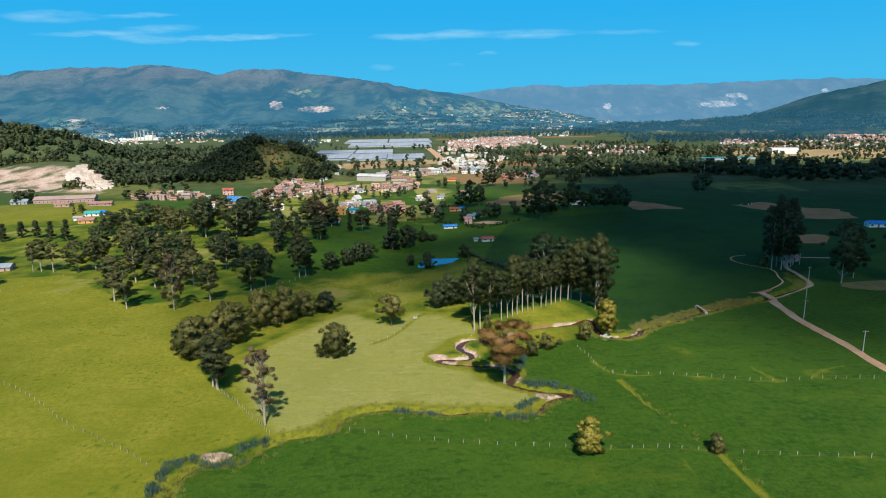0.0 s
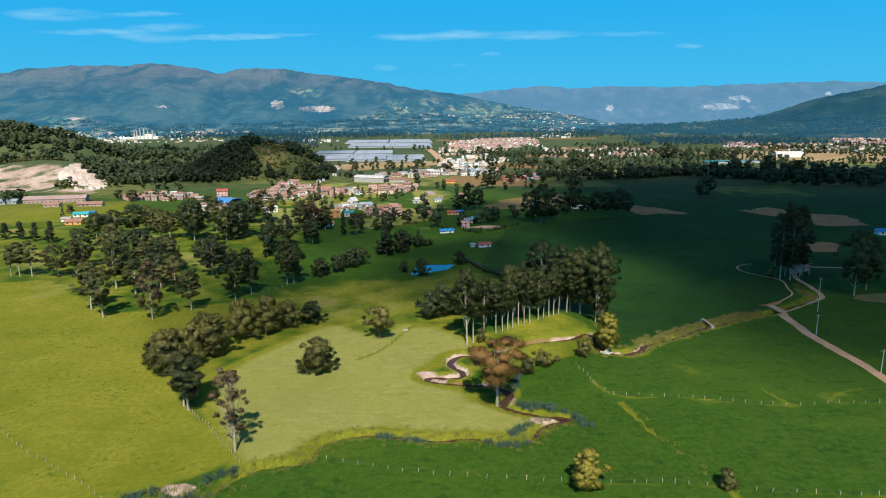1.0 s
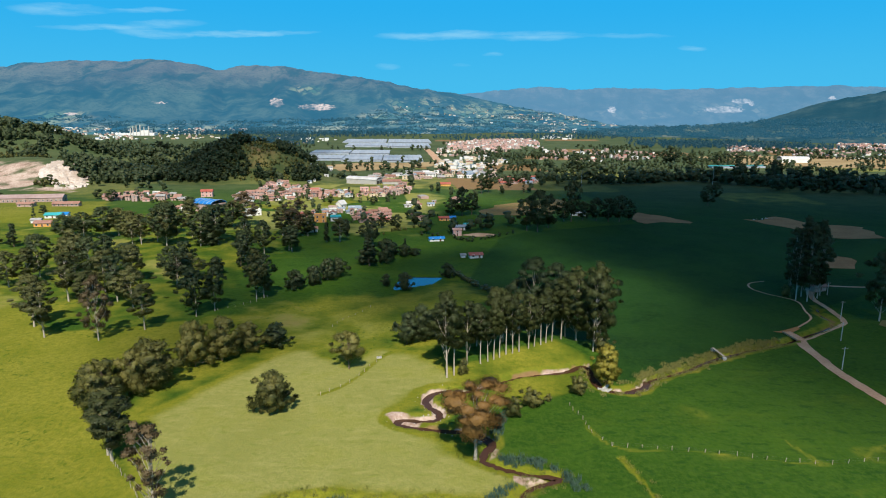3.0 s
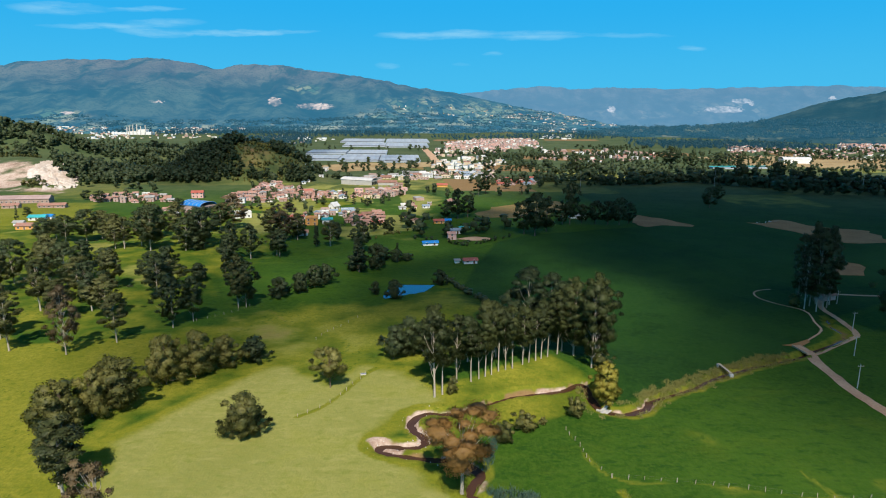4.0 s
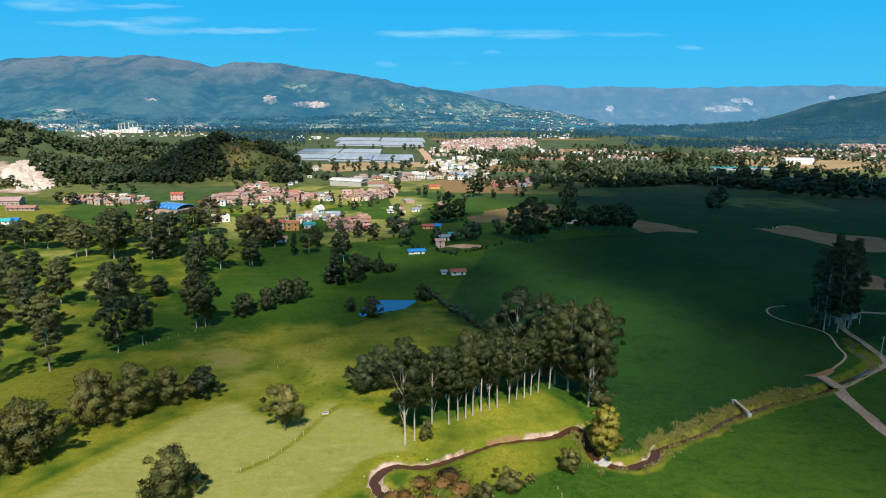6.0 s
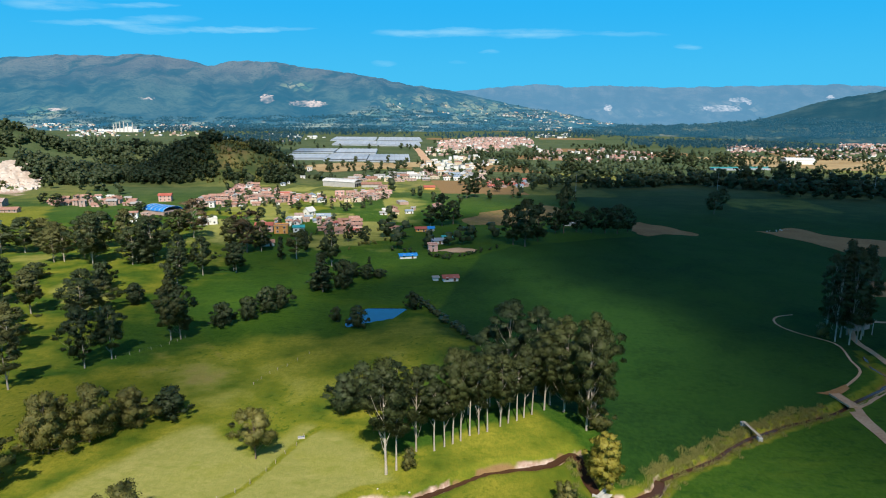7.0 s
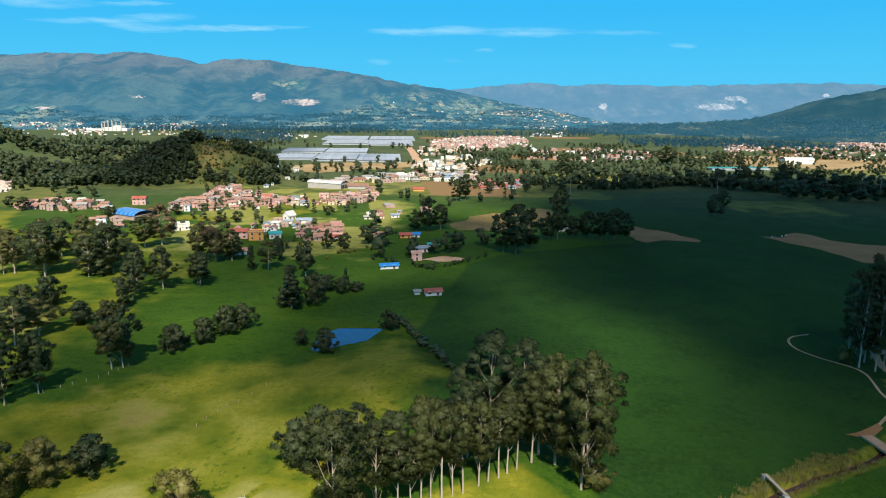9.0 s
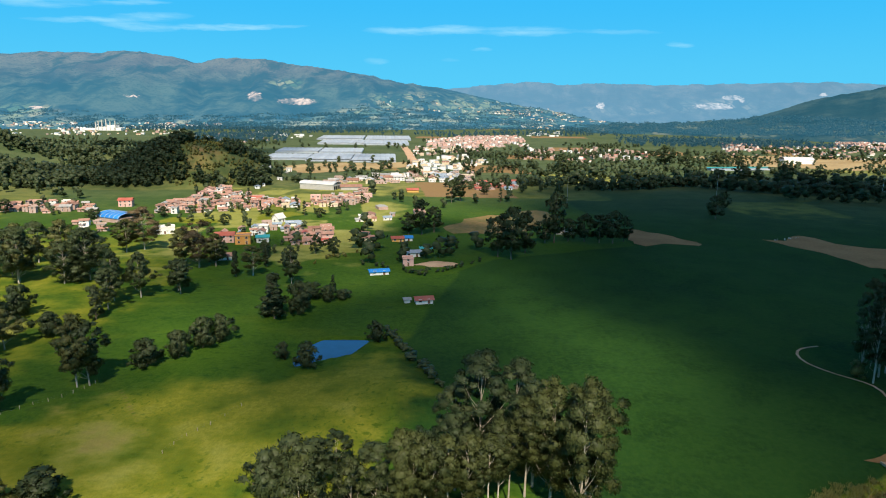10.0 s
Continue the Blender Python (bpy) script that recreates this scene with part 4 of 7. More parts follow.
# ---------------------------------------------------------------- trees


def part(name, me, mat, parent, label=""):
    if isinstance(me, bmesh.types.BMesh):
        data = bpy.data.meshes.new(name)
        me.to_mesh(data)
        me.free()
        me = data
    if mat is not None and not me.materials:
        me.materials.append(mat)
    ob = new(name, me)
    ob.parent = parent
    return tagged(ob, label)


def tube(points, radii, sides=6):
    """Verts and faces of a bent, tapered tube."""
    v, f = [], []
    for i, (p, r) in enumerate(zip(points, radii)):
        p = Vector(p)
        d = (Vector(points[min(i + 1, len(points) - 1)]) - Vector(points[max(i - 1, 0)])).normalized()
        a = d.orthogonal().normalized()
        b = d.cross(a)
        for k in range(sides):
            w = 2 * math.pi * k / sides
            v.append(tuple(p + (a * math.cos(w) + b * math.sin(w)) * r))
    for i in range(len(points) - 1):
        for k in range(sides):
            a0, b0 = i * sides + k, i * sides + (k + 1) % sides
            f.append((a0, b0, b0 + sides, a0 + sides))
    return v, f


def tubes(name, list_of):
    v, f = [], []
    for points, radii, sides in list_of:
        tv, tf = tube(points, radii, sides)
        o = len(v)
        v += tv
        f += [tuple(i + o for i in q) for q in tf]
    return mesh_from(name, v, f, True)


def leaf_cards(rng, clumps, count, size, droop):
    """Rhombic leaf sprays, densest near the skin of each clump. clumps: rows of x, y, z, rx, rz."""
    clumps = np.array(clumps)
    weight = (clumps[:, 3] ** 2 * clumps[:, 4]) ** 0.67
    which = rng.choice(len(clumps), count, p=weight / weight.sum())
    c = clumps[which]
    d = rng.normal(size=(count, 3))
    d /= np.linalg.norm(d, axis=1)[:, None]
    r = rng.rand(count) ** 0.35 * (0.8 + 0.35 * rng.rand(count))
    p = c[:, :3] + d * r[:, None] * c[:, [3, 3, 4]]
    axis = rng.normal(size=(count, 3)) + d * 0.6 + np.array([0, 0, -droop])
    axis /= np.linalg.norm(axis, axis=1)[:, None]
    side = np.cross(axis, rng.normal(size=(count, 3)))
    side /= np.linalg.norm(side, axis=1)[:, None] + 1e-9
    s = size * (0.6 + 0.8 * rng.rand(count))[:, None]
    bend = np.cross(axis, side) * s * 0.18
    v = np.stack([p - axis * s, p + side * s * 0.55 + bend, p + axis * s, p - side * s * 0.5 + bend], 1).reshape(-1, 3)
    mid = (clumps[:, :3] * weight[:, None]).sum(0) / weight.sum()
    out = (p - mid) / (np.abs(p - mid).max(0) + 0.3)
    nrm = d * 0.5 + out * 0.8 + rng.normal(size=(count, 3)) * 0.2 + np.array([0, 0, 0.18])
    nrm /= np.linalg.norm(nrm, axis=1)[:, None]
    q = v.reshape(-1, 4, 3)
    away = (np.cross(q[:, 1] - q[:, 0], q[:, 2] - q[:, 0]) * nrm).sum(1) < 0
    q[away] = q[away][:, ::-1]
    return q.reshape(-1, 3), np.arange(count * 4).reshape(-1, 4), np.repeat(nrm, 4, 0)


def lump_shell(k=3):
    """A rounded cube of quads, the filled inside of one clump of leaves."""
    seen, V, F = {}, [], []
    for axis in range(3):
        for sign in (-1, 1):
            for i in range(k):
                for j in range(k):
                    q = []
                    for a, b in ((0, 0), (1, 0), (1, 1), (0, 1)):
                        p = [0.0, 0.0, 0.0]
                        p[axis], p[(axis + 1) % 3], p[(axis + 2) % 3] = sign, 2 * (i + a) / k - 1, 2 * (j + b) / k - 1
                        key = tuple(round(c, 4) for c in p)
                        if key not in seen:
                            seen[key] = len(V)
                            V.append(np.array(p) / np.linalg.norm(p))
                        q.append(seen[key])
                    F.append(q if sign > 0 else q[::-1])
    return np.array(V), np.array(F)


FINE_SHELL, PLAIN_SHELL = lump_shell(3), lump_shell(2)


def crown_cores(rng, clumps, fill_share, shell):
    """Dense twiggy inside of each clump, so that the crown is no hollow skin of leaves."""
    V, F, NR = [], [], []
    SHELL_V, SHELL_F = shell
    spots = np.array(clumps)[:, :3]
    mid, reach = spots.mean(0), np.abs(spots - spots.mean(0)).max(0) + 0.5
    for i, c in enumerate(clumps):
        r = fill_share * (0.7 + 0.5 * rng.rand(len(SHELL_V), 1))
        V.append(np.array(c[:3]) + SHELL_V * r * np.array([c[3], c[3], c[4]]))
        F.append(SHELL_F + i * len(SHELL_V))
        n = SHELL_V * 0.5 + (V[-1] - mid) / reach * 0.8 + rng.normal(size=SHELL_V.shape) * 0.15
        NR.append(n / (np.linalg.norm(n, axis=1)[:, None] + 1e-6))
    return np.concatenate(V), np.concatenate(F), np.concatenate(NR)


def rounded(me, normals):
    """Lets leaf sprays take the light as parts of one billowing surface."""
    me.normals_split_custom_set_from_vertices(normals.tolist())
    return me


def dome(f):
    return math.sqrt(max(0.0, 1 - (max(0.0, f - 0.25) / 0.78) ** 2)) * (0.8 + 0.2 * min(1, f * 4))


def crown_clumps(rng, n, H, W, low, shape, puff=1.0, flat=1.0):
    """Clump centres filling a crown of the given profile: shape(f) is the half width at height fraction f."""
    out = []
    p1, p2, p3 = rng.rand(3) * 6.283
    for i in range(n):
        f = (i + rng.rand()) / n
        z = H * (low + (1 - low) * (0.06 + 0.88 * f))
        half = W / 2 * shape(f) * (0.8 + 0.4 * rng.rand())
        size = W * (0.11 + 0.15 * rng.rand() ** 1.5) * puff
        a = rng.rand() * 1.6 + i * 2.399
        lobes = 1 + 0.22 * math.sin(2 * a + p1 + 3 * f) + 0.16 * math.sin(3 * a + p2 - 5 * f) + 0.14 * math.sin(9 * f + p3)
        reach = max(0.0, half * lobes - size * 0.5) * (0.4 + 0.6 * rng.rand() ** 0.6)
        z += (rng.rand() - 0.5) * 0.06 * H
        out.append((reach * math.cos(a), reach * math.sin(a), z, size, size * (0.52 + 0.32 * rng.rand()) * flat))
    if shape is dome:
        out += [(0.0, 0.0, H * 0.45, W * 0.33, H * 0.32), (W * 0.14, 0.0, H * 0.3, W * 0.28, H * 0.24), (-W * 0.14, 0.0, H * 0.3, W * 0.28, H * 0.24)]
    return out


def grow(name, seed, H, W, low, shape, clumps, leaves, size, droop, leaf, bark, stems=1, thick=0.018, limbs=1.0, puff=1.0, flat=1.0, core=0.6):
    """One tree: an Empty with trunk, branches and crown."""
    rng = np.random.RandomState(seed)
    cl = crown_clumps(rng, clumps, H, W, low, shape, puff, flat)
    root = new(name)
    trunk, branch = [], []
    tops = []
    for s in range(stems):
        a = rng.rand() * 6.283
        spread = 0 if stems == 1 else W * 0.06
        bx, by = spread * math.cos(a), spread * math.sin(a)
        lean = rng.normal(size=2) * H * 0.018 + (np.array([bx, by]) * 0.35 if stems > 1 else 0)
        pts = [(bx + lean[0] * f ** 1.3 + 0.006 * H * math.sin(5 * f + seed), by + lean[1] * f ** 1.3 + 0.006 * H * math.cos(4 * f), H * 0.93 * f - 0.3) for f in np.linspace(0, 1, 8)]
        r0 = H * thick * (1 if stems == 1 else 0.75)
        trunk.append((pts, [r0 * 1.25] + [r0 * (1 - 0.9 * f) for f in np.linspace(0.06, 1, 7)], 7))
        tops.append(pts)
    for i, c in enumerate(cl):
        if rng.rand() > limbs:
            continue
        pts = tops[i % stems]
        start = max(H * 0.12, c[2] - (0.10 + 0.14 * rng.rand()) * H - 0.4 * math.hypot(c[0], c[1]))
        k = min(6.0, start / (H * 0.93) * 7)
        i0 = int(k)
        p0 = np.array(pts[i0]) * (1 - (k - i0)) + np.array(pts[i0 + 1]) * (k - i0)
        p1 = np.array(c[:3])
        pm = (p0 + p1) / 2 + np.array([0, 0, -0.02 * H]) + rng.normal(size=3) * 0.012 * H
        rr = H * thick * 0.26
        branch.append(([tuple(p0), tuple(pm), tuple(p1)], [rr, rr * 0.65, rr * 0.2], 4))
    part("trunk", tubes("trunk", trunk + branch), bark, root)
    v, f, nrm = leaf_cards(rng, cl, leaves, size, droop)
    if core:
        cv, cf, cn = crown_cores(rng, cl, core, FINE_SHELL)
        v, f, nrm = np.concatenate([v, cv]), np.concatenate([f, cf + len(v)]), np.concatenate([nrm, cn])
    part("crown", rounded(mesh_from("crown", v, f), nrm), leaf, root)
    return root


def egg(f):
    return (math.sin(math.pi * min(1.0, 0.12 + 0.83 * f)) ** 0.6)


def spire(f):
    return max(0.08, (1 - f) ** 0.8) * min(1, 0.55 + 2 * f)


def umbrella(f):
    return 0.30 + 0.70 * math.sin(math.pi * min(1.0, 0.06 + 0.72 * f))


def column(f):
    return 0.78 + 0.22 * math.sin(math.pi * min(1.0, 0.15 + 0.8 * f)) - 0.5 * max(0.0, f - 0.82) / 0.18


class Kind:
    """A kind of tree: a few grown individuals, copied with their own turn and size."""

    def __init__(self, name, label, category, group, H, W, variants, **how):
        self.name, self.label, self.category, self.group, self.H, self.W, self.variants, self.how = name, label, category, group, H, W, variants, how
        self.made, self.rng = [], np.random.RandomState(len(name) * 31 + variants + int(H * 10))

    def __call__(self, x, y, H, W, label=""):
        turn = self.rng.rand() * 6.283
        fit_w, fit_h = W / self.W, H / self.H
        if len(self.made) < self.variants:
            ob = grow(self.name, 100 + 17 * len(self.made) + int(self.H), self.H, self.W, **self.how)
            self.made.append(ob)
            tagged(ob, self.label, self.category, self.group)
            ob.matrix_basis = Matrix.LocRotScale((x, y, zat(x, y)), Euler((0, 0, turn)), (fit_w, fit_w, fit_h))
        else:
            src = self.made[self.rng.randint(len(self.made))]
            s = src.scale
            ob = copy_thing(src, Matrix.LocRotScale((x, y, zat(x, y)), Euler((0, 0, turn)), (fit_w / s[0], fit_w / s[1], fit_h / s[2])))
        return tagged(ob, label)


G1, G2, G3 = "trees of the near pastures", "bushes by the stream", "trees of the far plain"
euc = Kind("eucalyptus_tree", "tall slender eucalyptus tree with pale trunk and olive crown", "tree", G1, 20, 8.5, 4, low=0.26, shape=egg, clumps=46, puff=0.74, leaves=12000, size=0.18, droop=1.2, leaf=LEAF_EUC, bark=BARK_PALE, thick=0.011, limbs=0.6)
thin = Kind("eucalyptus_tree", "thin eucalyptus tree with long bare pale trunk", "tree", G1, 18, 5.5, 2, low=0.34, shape=egg, clumps=30, puff=0.85, leaves=7500, size=0.17, droop=1.2, leaf=LEAF_EUC, bark=BARK_PALE, thick=0.0095)
grove_euc = Kind("eucalyptus_tree", "tall eucalyptus tree in the grove with pale trunk", "tree", G1, 20, 8.5, 3, low=0.34, shape=egg, clumps=46, puff=0.78, leaves=15000, size=0.155, droop=1.2, leaf=LEAF_GROVE, bark=BARK_PALE, thick=0.0115, limbs=0.3, core=0.52)
grove_thin = Kind("eucalyptus_tree", "thin eucalyptus tree in the grove with bare trunk", "tree", G1, 18, 5.5, 3, low=0.42, shape=egg, clumps=30, puff=0.95, leaves=9500, size=0.15, droop=1.2, leaf=LEAF_GROVE, bark=BARK_PALE, thick=0.0105, limbs=0.3, core=0.52)
tan = Kind("broadleaf_tree", "tall tan-leaved eucalyptus tree with open crown", "tree", G1, 24, 14, 2, low=0.16, shape=egg, clumps=54, puff=0.62, leaves=11000, size=0.2, droop=1.0, leaf=LEAF_PALE, bark=BARK_PALE, thick=0.011, core=0.55)
pale = Kind("eucalyptus_tree", "sparse pinkish eucalyptus tree with two pale trunks", "tree", G1, 20, 9, 1, low=0.26, shape=egg, clumps=40, puff=0.55, leaves=5600, size=0.18, droop=1.2, leaf=LEAF_PALE, bark=BARK_PALE, stems=2, thick=0.013, core=0.5)
dark = Kind("broadleaf_tree", "big dark green eucalyptus tree with dense crown", "tree", G1, 22, 13, 4, low=0.2, shape=egg, clumps=60, puff=0.72, leaves=6500, size=0.3, droop=0.9, leaf=LEAF_DARK, bark=BARK_PALE, thick=0.011, limbs=0.4)
olive = Kind("broadleaf_tree", "big olive-brown eucalyptus tree with pale trunk", "tree", G1, 21, 11, 4, low=0.24, shape=egg, clumps=56, puff=0.7, leaves=6500, size=0.29, droop=1.0, leaf=LEAF_EUC, bark=BARK_PALE, thick=0.010, limbs=0.5)
shade_tree = Kind("broadleaf_tree", "big dark green eucalyptus tree with dense crown on the knoll", "tree", G1, 22, 13, 4, low=0.16, shape=egg, clumps=64, puff=0.6, leaves=20000, size=0.165, droop=0.9, leaf=LEAF_DARK, bark=BARK_PALE, thick=0.011, limbs=0.3, core=0.58)
big = Kind("broadleaf_tree", "large olive eucalyptus tree with billowing crown", "tree", G1, 24, 14, 3, low=0.14, shape=egg, clumps=74, puff=0.58, leaves=24000, size=0.17, droop=1.0, leaf=LEAF_GROVE, bark=BARK_PALE, thick=0.011, limbs=0.3, core=0.55)
round_ = Kind("round_tree", "rounded olive-green tree with crown down to the grass", "tree", G1, 9, 10, 4, low=0.06, shape=dome, clumps=64, puff=0.62, leaves=13000, size=0.17, droop=0.2, leaf=LEAF_ROUND, bark=BARK_DARK, thick=0.022, stems=2)
small = Kind("round_tree", "small olive tree with short trunk in the hay field", "tree", G1, 9, 8, 1, low=0.36, shape=egg, clumps=34, puff=0.85, leaves=8000, size=0.14, droop=0.2, leaf=LEAF_ROUND, bark=BARK_DARK, thick=0.016)
lump = Kind("round_tree", "dark rounded tree in the shaded pasture", "tree", G1, 9, 10, 3, low=0.04, shape=dome, clumps=36, puff=0.7, leaves=4200, size=0.28, droop=0.2, leaf=LEAF_DARK, bark=BARK_DARK, thick=0.022)
shade_low = Kind("round_tree", "dark rounded tree at the grove's edge", "tree", G1, 11, 10, 2, low=0.05, shape=dome, clumps=36, puff=0.85, leaves=7000, size=0.23, droop=0.3, leaf=LEAF_DARK, bark=BARK_DARK, thick=0.02)
rust = Kind("broadleaf_tree", "rust-brown spreading tree with pale trunk beside the stream", "tree", G1, 17, 17, 1, low=0.46, shape=umbrella, clumps=34, puff=0.82, leaves=26000, size=0.13, droop=0.5, leaf=LEAF_RUST, bark=BARK_PALE, thick=0.024, flat=0.72, core=0.6, limbs=0.7)
yellow = Kind("yellow_tree", "bushy yellow-green willow tree on the stream bank", "tree", G1, 10, 9, 2, low=0.05, shape=dome, clumps=44, leaves=11000, size=0.17, droop=0.6, leaf=LEAF_YELLOW, bark=BARK_DARK, thick=0.018, stems=2, puff=0.62, core=0.66)
bush = Kind("bush", "low olive-green bush on the grass", "bush", G2, 4, 5, 3, low=0.02, shape=dome, clumps=20, leaves=5000, size=0.1, droop=0.1, leaf=LEAF_ROUND, bark=BARK_DARK, thick=0.02)
cypress = Kind("cypress_tree", "narrow dark conifer in the pasture", "tree", G1, 15, 6, 2, low=0.05, shape=spire, clumps=30, puff=0.85, leaves=3000, size=0.30, droop=0.4, leaf=LEAF_CYPRESS, bark=BARK_DARK, thick=0.016)
far = Kind("broadleaf_tree", "dark tree on the far plain", "tree", G3, 18, 11, 4, low=0.14, shape=egg, clumps=38, leaves=2600, size=0.45, droop=0.5, leaf=LEAF_DARK, bark=BARK_DARK, thick=0.016, limbs=0.4, core=0.55, puff=0.78)
far_spire = Kind("cypress_tree", "narrow dark conifer on the far plain", "tree", G3, 15, 5, 2, low=0.04, shape=spire, clumps=14, leaves=700, size=0.55, droop=0.4, leaf=LEAF_CYPRESS, bark=BARK_DARK, thick=0.016, limbs=0.2, core=0.8)

# foreground and hay field
pale(-47.4, 148.9, 22.1, 10.2)
euc(-66.7, 171.5, 17.5, 12.9)
thin(-69.0, 173.9, 13.8, 8.4)
round_(-83.3, 197.2, 13.6, 15.4)
round_(-78.8, 205.9, 12.9, 11.7)
round_(-74.7, 211.3, 14.0, 16.0)
round_(-69.8, 227.6, 15.1, 12.4)
round_(-62.6, 234.0, 14.8, 13.6)
round_(-56.7, 241.5, 10.1, 11.3)
lump(-48.7, 246.4, 8.2, 11.1)
round_(-36.8, 197.1, 11.4, 12.0)
small(-20.1, 225.5, 12.4, 10.2)
rust(17.4, 173.5, 19.0, 17.4)
yellow(33.3, 134.4, 9.0, 8.8)
bush(63.4, 134.2, 4.6, 5.0)
yellow(58.3, 216.5, 12.4, 9.9)
bush(48.8, 208.1, 5.7, 5.6)
bush(34.3, 200.3, 5.2, 6.3)
bush(28.6, 195.0, 5.8, 5.9)
bush(39.2, 203.3, 2.4, 2.3)
# the grove on the knoll: a row along the crest, dark trees behind it, tall ones at its end
grove_euc(10.6, 219.4, 27.0, 11.5, "tall leading eucalyptus tree with a long pale trunk")
grove_thin(12.9, 220.9, 21.0, 7.0)
bush(15.9, 221.1, 5.2, 4.1)
grove_euc(17.0, 227.7, 21.0, 8.6)
grove_thin(21.4, 227.2, 18.6, 6.2)
grove_thin(23.6, 228.6, 16.4, 5.6)
grove_euc(25.8, 229.4, 24.4, 7.8)
grove_euc(27.7, 230.3, 23.0, 7.0)
grove_thin(29.9, 231.8, 21.8, 6.4)
grove_euc(31.9, 232.3, 19.4, 6.6)
grove_thin(34.0, 233.0, 20.4, 6.4)
grove_euc(37.5, 234.7, 18.8, 7.2)
grove_thin(39.6, 235.9, 16.3, 6.0)
grove_thin(41.6, 236.8, 17.4, 5.9)
grove_euc(43.7, 238.3, 19.6, 7.2)
grove_thin(45.9, 240.0, 18.0, 6.0)
grove_euc(49.6, 243.3, 21.5, 8.8)
shade_tree(20.7, 240.7, 15.4, 11.3)
shade_tree(29.6, 241.7, 16.3, 11.4)
shade_tree(35.5, 246.0, 17.5, 11.0)
shade_tree(41.5, 256.5, 29.0, 17.0)
shade_tree(49.5, 258.5, 26.0, 15.5)
shade_tree(36.6, 259.1, 20.4, 11.5)
shade_tree(51.8, 248.3, 23.5, 14.0)
big(54.8, 243.6, 26.5, 15.0)
big(58.8, 235.2, 30.4, 13.5)
grove_thin(60.0, 237.4, 26.0, 6.4)
big(63.0, 244.0, 27.0, 13.0)
bush(62.0, 236.4, 6.1, 7.3)
shade_low(-3.1, 247.7, 10.9, 10.1)
shade_low(2.0, 250.9, 12.7, 11.6)
shade_low(6.1, 254.2, 9.6, 10.4)
shade_tree(10.5, 253.5, 11.9, 8.7)
# left pasture woods
olive(-71.3, 301.7, 22.0, 12.0)
lump(-58.3, 317.3, 9.0, 10.5)
lump(-51.0, 323.6, 9.7, 8.4)
lump(-46.3, 332.6, 10.5, 10.2)
lump(-42.3, 338.8, 10.0, 8.9)
euc(-132.8, 252.0, 20.8, 11.5)
euc(-143.5, 263.8, 20.8, 12.5)
tan(-111.2, 248.4, 24.0, 11.0)
euc(-100.8, 260.4, 17.5, 10.0)
dark(-88.3, 277.5, 20.4, 11.5)
dark(-83.5, 284.6, 18.4, 10.0)
dark(-68.7, 302.9, 20.4, 12.0)
olive(-253.2, 337.2, 22.7, 18.6)
euc(-220.2, 279.7, 23.9, 15.6)
olive(-244.2, 301.0, 25.5, 19.5)
euc(-209.2, 245.9, 28.3, 16.1)
cypress(-287.6, 405.7, 12.0, 8.1)
cypress(-283.1, 416.9, 11.6, 8.4)
cypress(-272.7, 416.2, 12.3, 8.3)
cypress(-259.9, 411.4, 12.2, 7.5)
cypress(-246.7, 406.6, 14.3, 8.2)
thin(-208.8, 318.0, 18.2, 8.0, "half-bare pale tree at the meadow's edge")
thin(-202.5, 317.6, 19.0, 8.5, "half-bare pale tree at the meadow's edge")
thin(-213.5, 318.5, 16.5, 6.5, "half-bare pale tree at the meadow's edge")
olive(-189.3, 317.0, 17.5, 13.0)
euc(-182.0, 320.5, 18.5, 11.0)
olive(-169.8, 335.6, 23.5, 15.0)
dark(-159.3, 331.0, 21.5, 13.0)
dark(-158.0, 343.2, 20.3, 12.0)
olive(-176.0, 345.0, 21.0, 14.0)
dark(-187.0, 336.0, 21.5, 14.5)
euc(-135.6, 285.6, 16.4, 13.0)
olive(-118.5, 288.1, 17.3, 14.0)
dark(-128.9, 296.4, 21.5, 13.5)
euc(-149.8, 296.1, 22.0, 13.0)
euc(-141.0, 309.0, 20.0, 12.0)
dark(-114.2, 322.0, 17.6, 14.0)
olive(-112.0, 331.5, 14.0, 12.0)
olive(-138.8, 330.6, 19.0, 12.5)
lump(-103.7, 343.9, 9.4, 10.6)
dark(-129.0, 350.0, 13.5, 12.0)
lump(-168.9, 382.1, 8.0, 12.0)
lump(-128.2, 365.2, 13.0, 12.0)
cypress(-97.6, 362.4, 13.4, 7.3)
dark(-102.2, 386.0, 22.2, 11.0)
dark(-99.1, 375.0, 17.5, 12.0)
dark(-93.1, 390.4, 19.9, 12.0)
dark(-78.9, 396.6, 16.1, 13.0)
dark(-81.5, 401.0, 15.0, 11.0)
tan(-87.8, 443.6, 25.1, 18.0)
olive(-97.0, 447.0, 20.0, 16.0)
olive(-80.0, 446.0, 17.5, 12.0)
tan(-133.2, 484.0, 24.8, 22.0)
olive(-139.5, 476.0, 19.0, 16.0)
dark(-129.1, 418.0, 25.4, 19.0)
dark(-137.0, 411.3, 20.5, 15.0)
lump(-133.1, 414.5, 9.6, 14.0)
dark(-135.8, 429.0, 23.3, 18.0)
dark(-157.1, 410.5, 26.8, 18.5)
olive(-154.3, 441.7, 25.0, 14.0)
olive(-158.5, 413.5, 27.0, 15.0)
dark(-173.0, 451.6, 21.9, 17.0)
olive(-180.6, 415.9, 18.2, 13.0)
euc(-175.6, 417.0, 19.3, 11.0)
olive(-169.0, 424.0, 22.0, 13.0)
dark(-209.9, 438.5, 20.4, 18.0)
olive(-204.0, 446.0, 18.9, 15.0)
olive(-192.0, 438.0, 18.0, 14.0)
dark(-220.4, 434.0, 17.5, 14.0)
